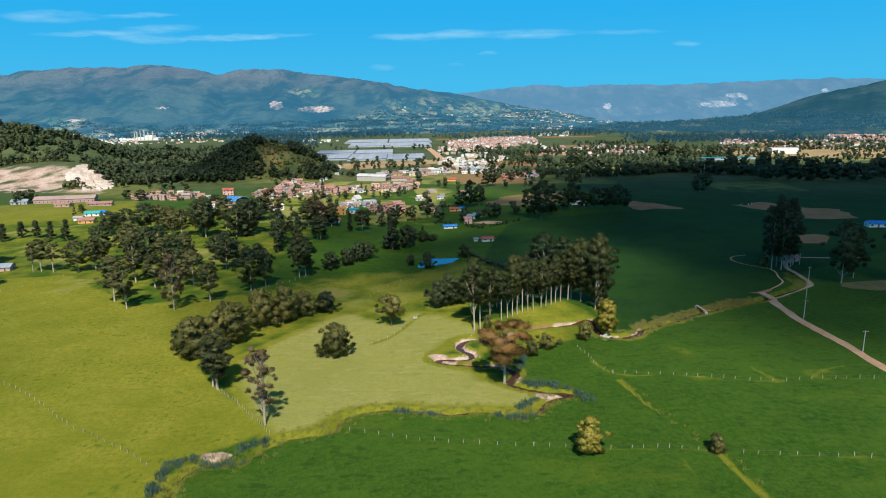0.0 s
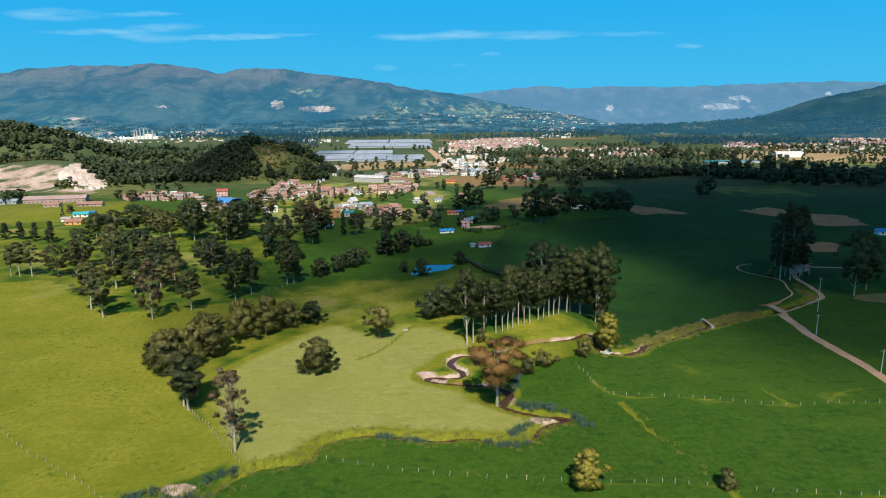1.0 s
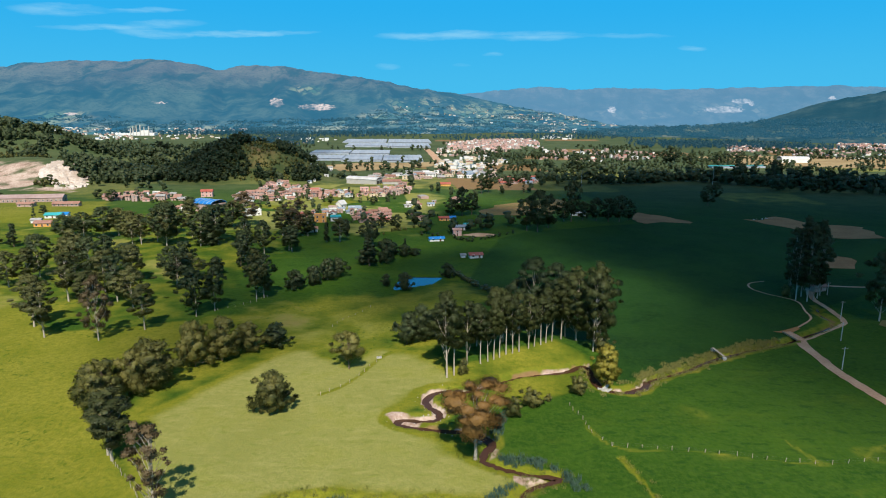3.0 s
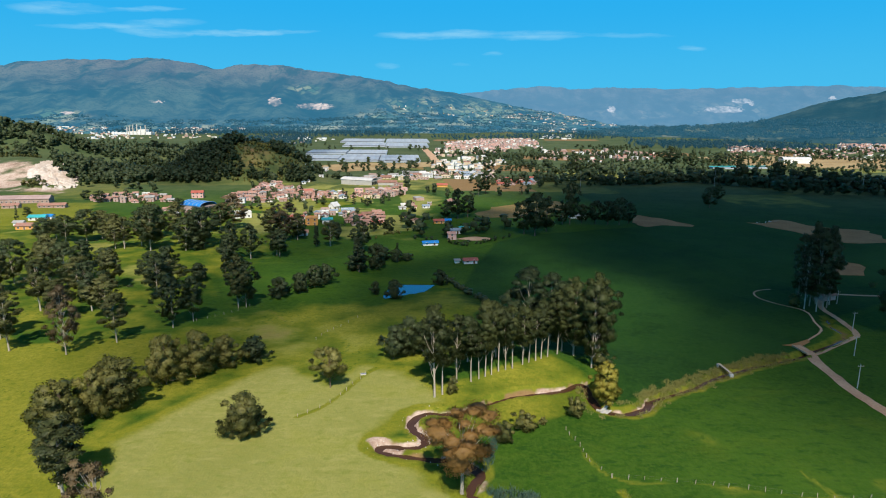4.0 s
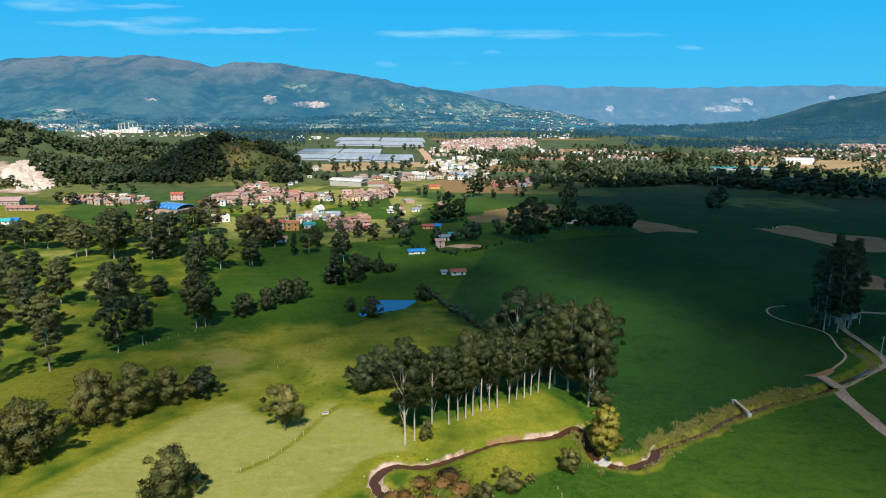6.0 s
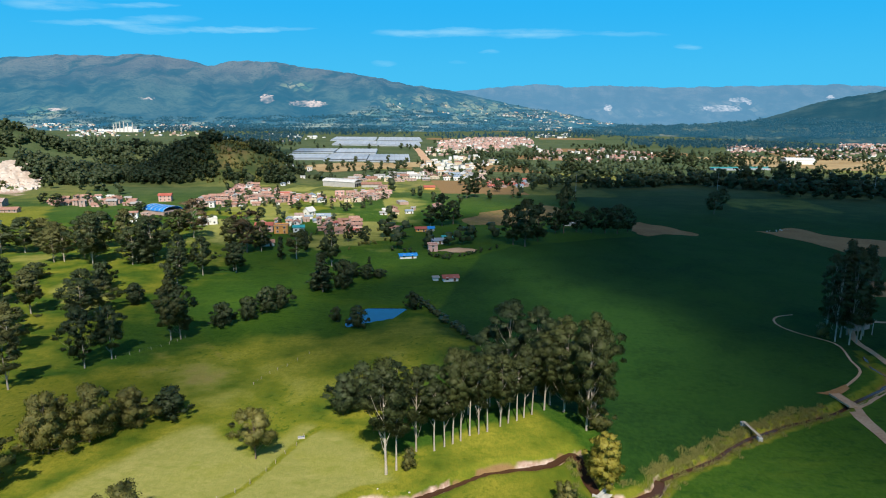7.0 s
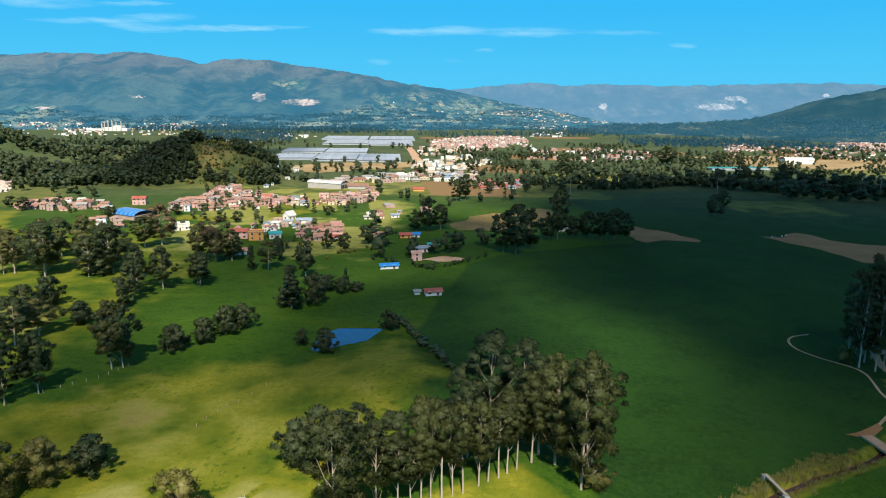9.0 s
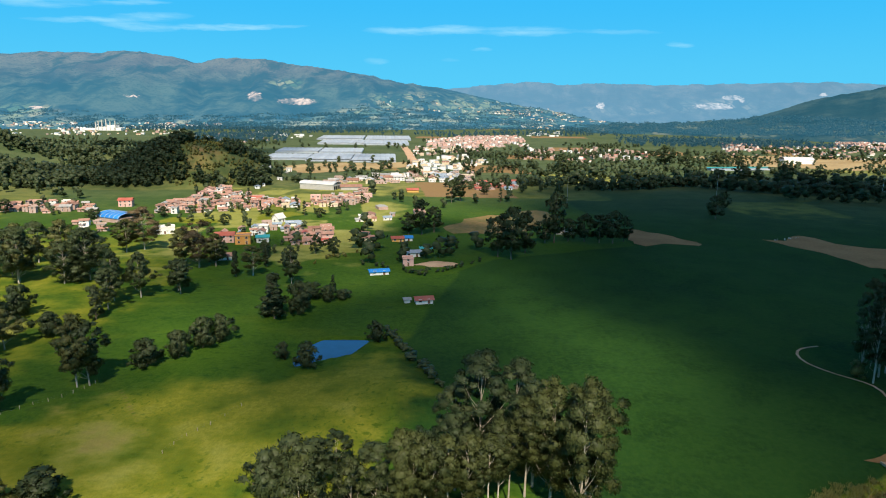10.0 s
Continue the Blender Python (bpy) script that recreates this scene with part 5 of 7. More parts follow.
olive(-232.0, 443.4, 13.0, 14.0)
dark(-228.2, 425.0, 16.6, 13.0)
cypress(-64.1, 426.8, 13.0, 5.8)
euc(-56.2, 428.8, 15.1, 12.0)
# round the pond and the shaded middle
cypress(-30.2, 364.2, 18.2, 12.0)
lump(-21.5, 370.1, 13.1, 11.5)
lump(-13.2, 386.7, 7.2, 7.1)
lump(-8.5, 317.0, 8.7, 8.2)
lump(-17.3, 323.4, 6.4, 4.8)
lump(11.3, 340.2, 7.7, 6.9)
cypress(-54.8, 447.2, 12.3, 6.5)
far(-34.9, 475.5, 11.3, 6.9)
lump(-32.2, 367.0, 8.7, 12.3)
lump(-20.7, 389.8, 7.5, 10.6)
far_spire(-13.6, 402.8, 7.8, 3.5)
dark(-34.0, 411.8, 18.9, 9.8)
far(-23.3, 468.9, 11.7, 6.8)
lump(-7.8, 391.7, 4.0, 8.2)
# right-hand clusters
tall = Kind("eucalyptus_tree", "very tall dark eucalyptus tree with straight pale trunk", "tree", G1, 34, 8, 3, low=0.16, shape=column, clumps=64, puff=0.95, leaves=8000, size=0.27, droop=1.0, leaf=LEAF_DARK, bark=BARK_PALE, thick=0.0075, limbs=0.6)
for tx, ty, th in ((164.2, 307.6, 33), (167.8, 304.6, 35.5), (171.6, 306.4, 36.5), (174.8, 310.0, 34), (169.0, 312.6, 37), (173.2, 315.4, 34.5), (178.2, 314.0, 31), (166.0, 316.0, 32)):
    tall(tx, ty, th, 7.6)
dark(180.3, 276.9, 29.7, 15.4)
dark(192.0, 286.4, 24.8, 12.7)
dark(209.4, 277.3, 28.7, 18.0)
bush(162.7, 313.1, 5.3, 5.8)
far(245.6, 605.9, 18.5, 15.2)
far(271.4, 650.6, 16.3, 11.7)
far(66.3, 472.2, 24.0, 14.5)
far(73.1, 466.4, 30.4, 16.1)
far(82.8, 481.7, 24.9, 14.8)
far(104.4, 509.0, 33.0, 12.9)
far(99.0, 509.5, 14.8, 12.0)
far(113.9, 514.4, 14.9, 13.0)
far(123.8, 513.5, 17.7, 13.0)
far(132.9, 512.6, 18.5, 13.0)
far(141.0, 511.9, 20.4, 13.9)
far(149.5, 517.4, 16.8, 11.2)
far(183.9, 882.5, 29.5, 23.6)
far(14.7, 536.9, 14.6, 12.6)
far(22.9, 536.1, 23.2, 13.5)
far(31.0, 542.1, 17.6, 12.7)
far(46.0, 678.0, 19.4, 10.9)
far(54.1, 687.9, 24.5, 12.3)
far(382.8, 1100.9, 29.8, 27.3)
far(381.0, 1007.2, 23.8, 17.9)
far(456.3, 1085.6, 20.9, 17.3)
far(405.9, 804.8, 26.3, 21.5)
far(423.4, 941.5, 20.7, 16.7)
far(437.9, 748.0, 21.2, 20.0)
far(439.0, 799.7, 21.2, 17.1)
far_spire(-30.6, 666.3, 10.7, 4.8)
far_spire(-67.1, 605.5, 12.0, 4.9)
far_spire(-76.9, 628.4, 9.6, 5.1)
far_spire(-298.3, 506.2, 12.4, 3.2)
far(-304.7, 527.6, 7.7, 6.7)
far(-398.8, 591.4, 12.8, 11.7)
far(-392.6, 598.5, 14.0, 11.8)
far(-579.3, 1355.5, 22.5, 31.2)
far_spire(-129.5, 677.9, 12.1, 4.9)
far_spire(-100.9, 609.1, 11.0, 4.4)
far(-93.0, 599.9, 7.6, 6.5)
far_spire(-85.6, 662.6, 8.3, 4.7)
far(-53.8, 595.8, 7.5, 7.5)
far_spire(-42.5, 620.1, 8.9, 4.5)
far(-113.9, 563.4, 8.2, 7.1)
far_spire(-142.7, 605.1, 12.0, 3.8)
far(-167.2, 591.5, 8.5, 8.5)
far(5.1, 911.4, 9.7, 11.3)
far(-36.9, 847.6, 9.0, 9.1)
far(79.0, 731.5, 10.4, 9.2)
far_spire(89.2, 683.5, 13.4, 4.9)
far(-44.2, 446.3, 8.2, 7.3)
far(-81.6, 449.3, 11.5, 10.6)
far(-62.0, 472.5, 7.8, 6.8)
far(-28.5, 485.8, 7.1, 6.2)
far(-208.5, 572.7, 9.3, 9.3)
far(-290.2, 604.0, 10.9, 10.9)
far(-313.0, 623.0, 9.0, 9.0)
far(-404, 700, 10, 7)
far(-248, 848, 15, 15)
far(-256, 850, 12, 12)
far(-236, 846, 9, 10)

# ---------------------------------------------------------------- far woods, one stuff each


def woods(name, places, low, high, label, mat=LEAF_FAR_HAZE, cards=46, size=1.1, slim=0.55, ground_z=None, filled=0.0):
    """A stand of far trees: each a short trunk and a ragged crown of leaf sprays."""
    rng = np.random.RandomState(len(places) + int(high * 3))
    V, F, NR, o = [], [], [], 0
    for i, (x, y) in enumerate(places):
        H = low + (high - low) * rng.rand() ** 1.5
        W = H * slim * (0.7 + 0.6 * rng.rand())
        z = zat(x, y) if ground_z is None else ground_z[i]
        cl = [(x + (rng.rand() - 0.5) * W * 0.5, y + (rng.rand() - 0.5) * W * 0.5, z + H * f, W * (0.30 + 0.12 * rng.rand()), H * 0.17) for f in (0.28, 0.5, 0.66, 0.84)]
        v, f, nrm = leaf_cards(rng, cl, cards, size, 0.4)
        if filled:
            cv, cf, cn = crown_cores(rng, cl, filled, PLAIN_SHELL)
            v, f, nrm = np.concatenate([v, cv]), np.concatenate([f, cf + len(v)]), np.concatenate([nrm, cn])
        NR.append(nrm)
        V.append(v)
        F.append(f + o)
        o += len(v)
        tv, tf = tube([(x, y, z - 0.4), (x, y, z + H * 0.55)], [H * 0.02, H * 0.008], 4)
        V.append(np.array(tv))
        out = np.array(tv) - np.array([x, y, 0])
        out[:, 2] = 0
        NR.append(out / (np.linalg.norm(out, axis=1)[:, None] + 1e-6))
        F.append(np.array(tf) + o)
        o += len(tv)
    me = rounded(mesh_from(name, np.concatenate(V), np.concatenate(F)), np.concatenate(NR))
    me.materials.append(mat)
    return tagged(new(name, me), label, "trees", kind="stuff")


def fill(poly, gap, seed):
    """Uneven places inside an outline, about gap metres apart."""
    rng = np.random.RandomState(seed)
    p = np.array(poly)
    lo, hi = p.min(0), p.max(0)
    n = int((hi - lo).prod() / gap ** 2)
    q = lo + rng.rand(n, 2) * (hi - lo)
    return q[inside(q[:, 0], q[:, 1], poly, 0.5) > 0.5]


def along(line, gap, jitter, seed):
    rng = np.random.RandomState(seed)
    q = smooth_line(line, gap)
    keep = rng.rand(len(q)) > 0.12
    return (q + rng.normal(size=q.shape) * jitter)[keep]


def oval(cx, cy, rx, ry, gap, seed):
    return fill([(cx + rx * math.cos(a), cy + ry * math.sin(a)) for a in np.linspace(0, 6.283, 24)[:-1]], gap, seed)


hill = np.concatenate([oval(-281, 826, 44, 66, 5.0, 1), oval(-247, 852, 16, 18, 6.0, 31), oval(-225, 890, 60, 24, 8, 32), oval(-160, 792, 20, 20, 5, 33), oval(-262, 776, 46, 24, 4.5, 34), oval(-305, 800, 26, 34, 5, 35), oval(-205, 772, 30, 9, 6, 36)])
hill = np.concatenate([hill, oval(-185, 860, 26, 30, 8, 2), oval(-247, 905, 80, 24, 10, 3)])
woods("hill_woods", hill, 6, 12, "dense dark woods covering the round hill", LEAF_DARK, 90, 0.8, 0.85, filled=0.62)
woods("hill_scrub", oval(-208, 815, 50, 62, 5.0, 7), 1.5, 4.5, "low olive scrub on the hill's open slope", LEAF_ROUND, 40, 0.7, 0.9, filled=0.8)
ridge = np.concatenate([oval(-780, 930, 190, 105, 9.5, 4), oval(-600, 960, 130, 70, 9, 5), oval(-370, 900, 40, 40, 8, 6), oval(-420, 960, 90, 40, 10, 8), oval(-380, 1060, 150, 60, 11, 9), oval(-600, 880, 110, 45, 13, 10), oval(-375, 785, 56, 52, 5.5, 11)])
woods("slope_scrub", np.concatenate([oval(-580, 850, 120, 45, 11, 12), oval(-520, 835, 70, 25, 12, 13), oval(-406, 698, 14, 8, 4, 14)]), 2, 6, "olive scrub on the quarry slope", LEAF_ROUND, 26, 0.8, 1.0, filled=0.8)
woods("ridge_woods", ridge, 7, 14, "mixed dark woods on the ridge above the quarry", LEAF_DARK, 44, 1.15, 0.8, filled=0.8)
belt = np.concatenate([along([(175.0, 832.0), (219.7, 779.3), (301.3, 812.8), (366.0, 765.4), (440.3, 740.8), (526.0, 721.9)]  , 2.3, 4, 11), along([(208.8, 916.5), (282.4, 866.6), (398.8, 904.1), (456.2, 805.1), (593.3, 816.4)], 7, 8, 12), along([(363.3, 718.6), (416.1, 699.1), (493.9, 677.0)], 6, 4, 13)])
woods("tree_belt", belt, 8, 17, "dark belt of trees across the plain", LEAF_DARK, 84, 1.15, 0.95, filled=0.8)
plain_trees = np.concatenate([along([(-183.6, 922.6), (-119.0, 931.4), (-70.9, 953.3), (-3.1, 952.2)], 12, 9, 14), along([(-177.8, 1404.3), (-105.2, 1430.7), (-4.2, 1451.4)], 14, 14, 15), along([(79.1, 1342.7), (183.0, 1241.7), (305.7, 1250.0), (447.2, 1381.0)], 12, 16, 16),
                              along([(73.1, 1079.1), (158.5, 1012.5), (247.0, 1045.5)], 9, 12, 17), along([(-311.4, 1581.4), (-241.0, 1675.2), (-124.8, 1703.6), (25.6, 1723.7)], 14, 16, 18), along([(-1265.7, 1833.4), (-995.3, 1651.1), (-773.4, 1501.4), (-565.2, 1411.0)], 10, 14, 19),
                              along([(-22.1, 726.3), (26.2, 640.0), (89.2, 683.5)], 20, 6, 20), along([(-22.5, 561.6), (2.1, 462.1), (27.1, 460.0), (51.0, 490.1)], 9, 4, 21), along([(398.3, 1228.4), (610.5, 1337.9), (810.7, 1377.6), (908.5, 1259.1)], 14, 18, 22), along([(118.1, 752.0), (173.2, 757.9)], 10, 6, 23),
                              along([(-195.5, 718.6), (-157.8, 789.6), (-136.1, 830.4)], 14, 6, 27), along([(-387.6, 742.3), (-278.6, 684.9)], 16, 7, 28), fill([(-183.6, 922.6), (139.5, 889.7), (264.6, 1382.7), (-112.3, 1528.8), (-291.1, 1476.7)], 38, 91), fill([(170.2, 884.7), (583.0, 835.4), (878.4, 1267.1), (282.0, 1474.2)], 44, 92), fill([(-516.3, 995.5), (-191.5, 963.1), (-311.4, 1581.4), (-892.0, 1734.7)], 42, 93)])
plain_trees = plain_trees[~((plain_trees[:, 0] > -270) & (plain_trees[:, 0] < -4) & (((plain_trees[:, 1] > 1085) & (plain_trees[:, 1] < 1428)) | ((plain_trees[:, 1] > 1545) & (plain_trees[:, 1] < 2060))))]
woods("plain_trees", plain_trees, 6, 15, "scattered dark trees and hedges on the plain", LEAF_DARK, 44, 1.15, 0.75, filled=0.8)
distance = np.concatenate([fill([(530.0, 1900.4), (910.6, 1892.6), (980.9, 1552.7), (741.1, 1566.2), (466.8, 1620.6)], 17, 24), fill([(-1617.5, 2410.8), (-858.5, 2254.4), (-309.6, 2159.4), (-48.2, 2392.3), (-332.6, 2650.5), (-1304.4, 3078.2), (-2464.4, 3588.7)], 26, 25), fill([(-393.9, 2006.7), (72.4, 2224.6), (626.8, 2673.8), (621.4, 2230.6), (169.5, 1986.9), (-271.9, 1684.0)], 34, 26), along([(294.9, 2136.5), (437.0, 2189.9), (653.6, 2346.9)], 22, 25, 29)])
distance = distance[~((distance[:, 0] > -340) & (distance[:, 0] < 20) & (distance[:, 1] < 2070))]
woods("valley_woods", distance, 9, 20, "distant blue-green woods on the valley floor", LEAF_FAR_HAZE, 20, 2.3)


def slope_places(land, spots, seed):
    """Hedges and copses on a far slope; spots: azimuth, elevation, their half widths, count, trees in each."""
    rng = np.random.RandomState(seed)
    az, P = land
    out = []
    for a0, e0, wa, we, n, trees in spots:
        for k in range(n):
            q = rng.rand() ** 0.5
            w = rng.rand() * 6.283
            a, e = a0 + wa * q * math.cos(w), e0 + we * q * math.sin(w)
            tilt = rng.normal() * 0.05
            for i in range(1 + rng.randint(trees)):
                ai, ei = a + i * (0.09 + 0.06 * rng.rand()), e + i * 0.1 * tilt + rng.normal() * 0.025
                col = int(np.clip(np.searchsorted(az, ai), 1, len(az) - 1))
                C = P[:, col]
                el = np.degrees(np.arctan2(C[:, 2] - 79.5, np.hypot(C[:, 0] - 15, C[:, 1] - 60)))
                r = int(np.argmax(el > ei))
                if r < 1:
                    continue
                f = (ei - el[r - 1]) / max(el[r] - el[r - 1], 1e-6)
                p = C[r - 1] * (1 - f) + C[r] * f
                turn = radians(ai - az[col])
                x, y = p[0] * math.cos(turn) + p[1] * math.sin(turn), p[1] * math.cos(turn) - p[0] * math.sin(turn)
                out.append((x, y, max(p[2], zat(x, y)) - 0.5))
    return np.array(out)


hedges = slope_places(RIDGE, [(2, -0.25, 8, 0.6, 130, 9), (8.5, -0.75, 5.5, 0.35, 90, 9), (-4, -0.8, 5, 0.5, 90, 8), (-9, -1.15, 7, 0.35, 80, 14), (-20, -1.45, 9, 0.45, 130, 12), (-30, -1.1, 5, 0.5, 60, 9), (1, -1.25, 9, 0.3, 90, 12), (6, -1.8, 13, 0.35, 200, 16), (-12, -1.9, 9, 0.3, 120, 16)], 201)
woods("backdrop_slope_hedges", hedges[:, :2], 4, 10, "far hedges and copses on the mountain's foot", LEAF_SLOPE_HAZE, 10, 2.4, 1.5, hedges[:, 2])
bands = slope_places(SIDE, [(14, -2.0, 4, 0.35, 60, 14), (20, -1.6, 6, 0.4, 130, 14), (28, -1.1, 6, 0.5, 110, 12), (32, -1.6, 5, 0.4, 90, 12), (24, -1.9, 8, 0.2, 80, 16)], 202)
woods("backdrop_side_woods", bands[:, :2], 5, 11, "dark bands of far trees along the hillside's foot", LEAF_SLOPE_HAZE, 12, 2.3, 1.5, bands[:, 2])


def field_hedges(count, seed):
    """Hedges and rows of trees between the plots of the plain, clear of greenhouses and the far town."""
    rng = np.random.RandomState(seed)
    out = []
    while count > 0:
        y = 780 * (2.15 ** rng.rand())
        x = (rng.rand() * 1.42 - 0.68) * y
        if (-330 < x < 40 and 930 < y < 1440) or (-330 < x < 330 and y > 1440) or (x < -190 and y < 1060):
            continue
        count -= 1
        tilt, n = rng.normal() * 0.25, 5 + rng.randint(18)
        for i in range(n):
            if rng.rand() > 0.15:
                out.append((x + i * 7 + rng.normal() * 1.5, y + i * 7 * tilt + rng.normal() * 2))
    return np.array(out)


woods("field_hedges", field_hedges(120, 203), 4, 11, "dark hedges and tree rows between the valley's plots", LEAF_DARK, 36, 1.1, 0.9, filled=0.8)
woods("valley_copse", fill([(-686, 2037), (-510, 1516), (-400, 1560), (-315, 1620), (-420, 2160)], 21, 204), 8, 17, "dark copse on the valley floor", LEAF_FAR_HAZE, 26, 1.9, 0.8)
garden_trees = np.concatenate([fill([(-148.9, 581.8), (-181.8, 728.6), (-157.6, 737.5), (-120.2, 656.7), (-109.4, 589.5)], 17, 41), fill([(-270.6, 594.1), (-294.1, 657.0), (-255.3, 648.0), (-221.4, 597.0)], 17, 42), fill([(-123.2, 611.5), (-130.1, 678.0), (-96.8, 679.3), (-79.8, 615.4)], 18, 43), fill([(-68.4, 494.9), (-73.7, 566.7), (-47.4, 556.8), (-38.1, 509.8), (-50.7, 487.7)], 15, 44),
                               fill([(-63.3, 605.1), (-64.5, 691.4), (-28.0, 709.3), (-22.7, 645.6), (-45.8, 603.2)], 17, 45), along([(-147.0, 574.0), (-106.3, 577.5), (-62.7, 477.8), (-38.2, 497.9)], 9, 3, 46), along([(-146.3, 532.2), (-104.7, 515.8), (-74.6, 444.1)], 10, 3, 47), fill([(43.4, 736.2), (55.5, 818.1), (120.6, 840.3), (111.6, 752.9)], 22, 48), fill([(-121.0, 828.3), (-120.3, 941.4), (50.8, 933.0), (49.2, 834.8), (-17.5, 821.0)], 26, 49)])
woods("garden_trees", garden_trees, 3, 8, "small dark trees between the town's houses", LEAF_DARK, 90, 0.32, 0.85, filled=0.8)

# ---------------------------------------------------------------- bank plants


def blades(name, places, low, high, per, size, mat, label, spread=0.8, category="plants"):
    """Tufts of upright narrow blades."""
    rng = np.random.RandomState(len(places) * 3 + per)
    V = []
    places = np.asarray(places)
    for (x, y), z in zip(places, heights(places[:, 0], places[:, 1])):
        n = per
        a = rng.rand(n) * 6.283
        r = spread * np.sqrt(rng.rand(n))
        h = low + (high - low) * rng.rand(n)
        lean = rng.normal(size=(n, 2)) * 0.25
        bx, by = x + r * np.cos(a), y + r * np.sin(a)
        t = rng.rand(n) * 3.14
        wx, wy = size * np.cos(t), size * np.sin(t)
        v = np.stack([np.stack([bx - wx, by - wy, np.full(n, z - 0.1)], 1), np.stack([bx + wx, by + wy, np.full(n, z - 0.1)], 1),
                      np.stack([bx + wx * 0.6 + lean[:, 0] * h, by + wy * 0.6 + lean[:, 1] * h, z + h], 1), np.stack([bx - wx * 0.4 + lean[:, 0] * h, by - wy * 0.4 + lean[:, 1] * h, z + h * 0.93], 1)], 1)
        V.append(v.reshape(-1, 3))
    v = np.concatenate(V)
    q = v.reshape(-1, 4, 3)
    back = (np.cross(q[:, 1] - q[:, 0], q[:, 2] - q[:, 0]) * np.array([0, -1.0, 0.3])).sum(1) < 0
    q[back] = q[back][:, ::-1]
    v = q.reshape(-1, 3)
    me = mesh_from(name, v, np.arange(len(v)).reshape(-1, 4))
    nrm = rng.normal(size=(len(v) // 4, 3)) * 0.35 + np.array([0, -0.25, 1.0])
    rounded(me, np.repeat(nrm / np.linalg.norm(nrm, axis=1)[:, None], 4, 0))
    me.materials.append(mat)
    return tagged(new(name, me), label, category, kind="stuff")


def bank(line, lo, hi, off, jitter, gap, seed):
    """Places along a stretch of a line, off metres to its side."""
    rng = np.random.RandomState(seed)
    seg = line[int(lo * len(line)):int(hi * len(line))]
    d = np.gradient(seg, axis=0)
    d /= np.linalg.norm(d, axis=1)[:, None] + 1e-9
    side = np.stack([-d[:, 1], d[:, 0]], 1)
    q = seg + side * (off + rng.normal(size=(len(seg), 1)) * jitter)
    return np.repeat(q, max(1, int(2 / gap)), 0) + rng.normal(size=(len(q) * max(1, int(2 / gap)), 2)) * 0.7


REEDS = (along([(-13.7, 156.6), (-9.7, 156.0), (-6.5, 155.4), (-2.7, 154.4), (-0.1, 154.2)], 0.7, 0.5, 31), along([(12.6, 154.4), (15.5, 153.2), (18.5, 152.2), (22.0, 152.0)], 0.5, 0.7, 32), along([(37.6, 167.4), (39.0, 164.4), (39.8, 162.0)], 0.5, 0.7, 33), along([(23.1, 183.6), (24.6, 190.4), (25.7, 194.8)], 0.5, 0.7, 34),
         along([(-48.6, 137.0), (-46.6, 139.5), (-43.4, 141.1)], 0.6, 0.8, 35), along([(-62.3, 118.7), (-63.3, 125.0), (-62.5, 130.6), (-59.1, 133.7)], 0.6, 0.9, 36), along([(-57.4, 131.7), (-52.2, 130.9), (-48.1, 132.5)], 0.6, 0.6, 37), along([(23.7, 173.4), (28.3, 173.0), (32.6, 170.6), (34.5, 169.4)], 0.45, 0.9, 38), along([(19.0, 157.4), (22.0, 159.9), (24.5, 161.4)], 0.6, 0.7, 39))
blades("reeds", np.concatenate(REEDS), 0.6, 1.5, 44, 0.055, LEAF_REED, "dark blue-green reeds along the stream", 0.9)
GRASSY = np.concatenate([bank(brook_line, 0.0, 0.55, 1.9, 0.8, 0.25, 41), bank(brook_line, 0.0, 0.5, 3.6, 0.8, 0.4, 40), bank(brook_line, 0.0, 0.55, -1.5, 0.5, 0.7, 42), bank(stream_line, 0.0, 0.12, 3.0, 1.0, 0.7, 43), bank(stream_line, 0.0, 0.1, -3.4, 1.0, 0.7, 44)])
blades("bank_grass", GRASSY, 0.25, 0.9, 34, 0.045, LEAF_GRASS, "tall yellow-green grass on the brook's banks", 0.9)
sedge = np.concatenate([bank(stream_line, 0.3, 1.0, 3.2, 0.6, 1.2, 45), bank(stream_line, 0.3, 1.0, -3.2, 0.6, 1.2, 46), bank(stream_line, 0.6, 1.0, 1.3, 0.5, 0.6, 48), bank(stream_line, 0.6, 1.0, -1.3, 0.5, 0.6, 49), bank(ditch_line, 0, 1, 0.6, 0.6, 1.2, 47)])
blades("bank_sedge", sedge[sedge[:, 1] < 178], 0.2, 0.7, 30, 0.04, LEAF_BANK, "rough green grass on the stream's banks", 0.8)
woods("hedge", along([(13.9, 352.2), (20.1, 335.6), (26.6, 318.3), (31.3, 304.6), (35.7, 295.6)], 0.9, 0.6, 51), 1.0, 2.6, "low dark hedge down the pasture's edge", LEAF_DARK, 60, 0.22, 1.5, filled=0.8)
woods("hedge", along([(-6.4, 450.1), (11.7, 441.2), (23.4, 430.3), (40.3, 442.0), (56.0, 462.1)], 3.0, 1.0, 52), 1.5, 3.5, "dark hedge along the field boundary", LEAF_DARK, 40, 0.3, 1.0, filled=0.8)
woods("scrub", along([(-35.4, 449.3), (-20.9, 469.0), (-6.7, 480.7)], 4.0, 2.0, 53), 1.5, 4, "low bushes behind the houses", LEAF_ROUND, 40, 0.4, 1.0, filled=0.8)

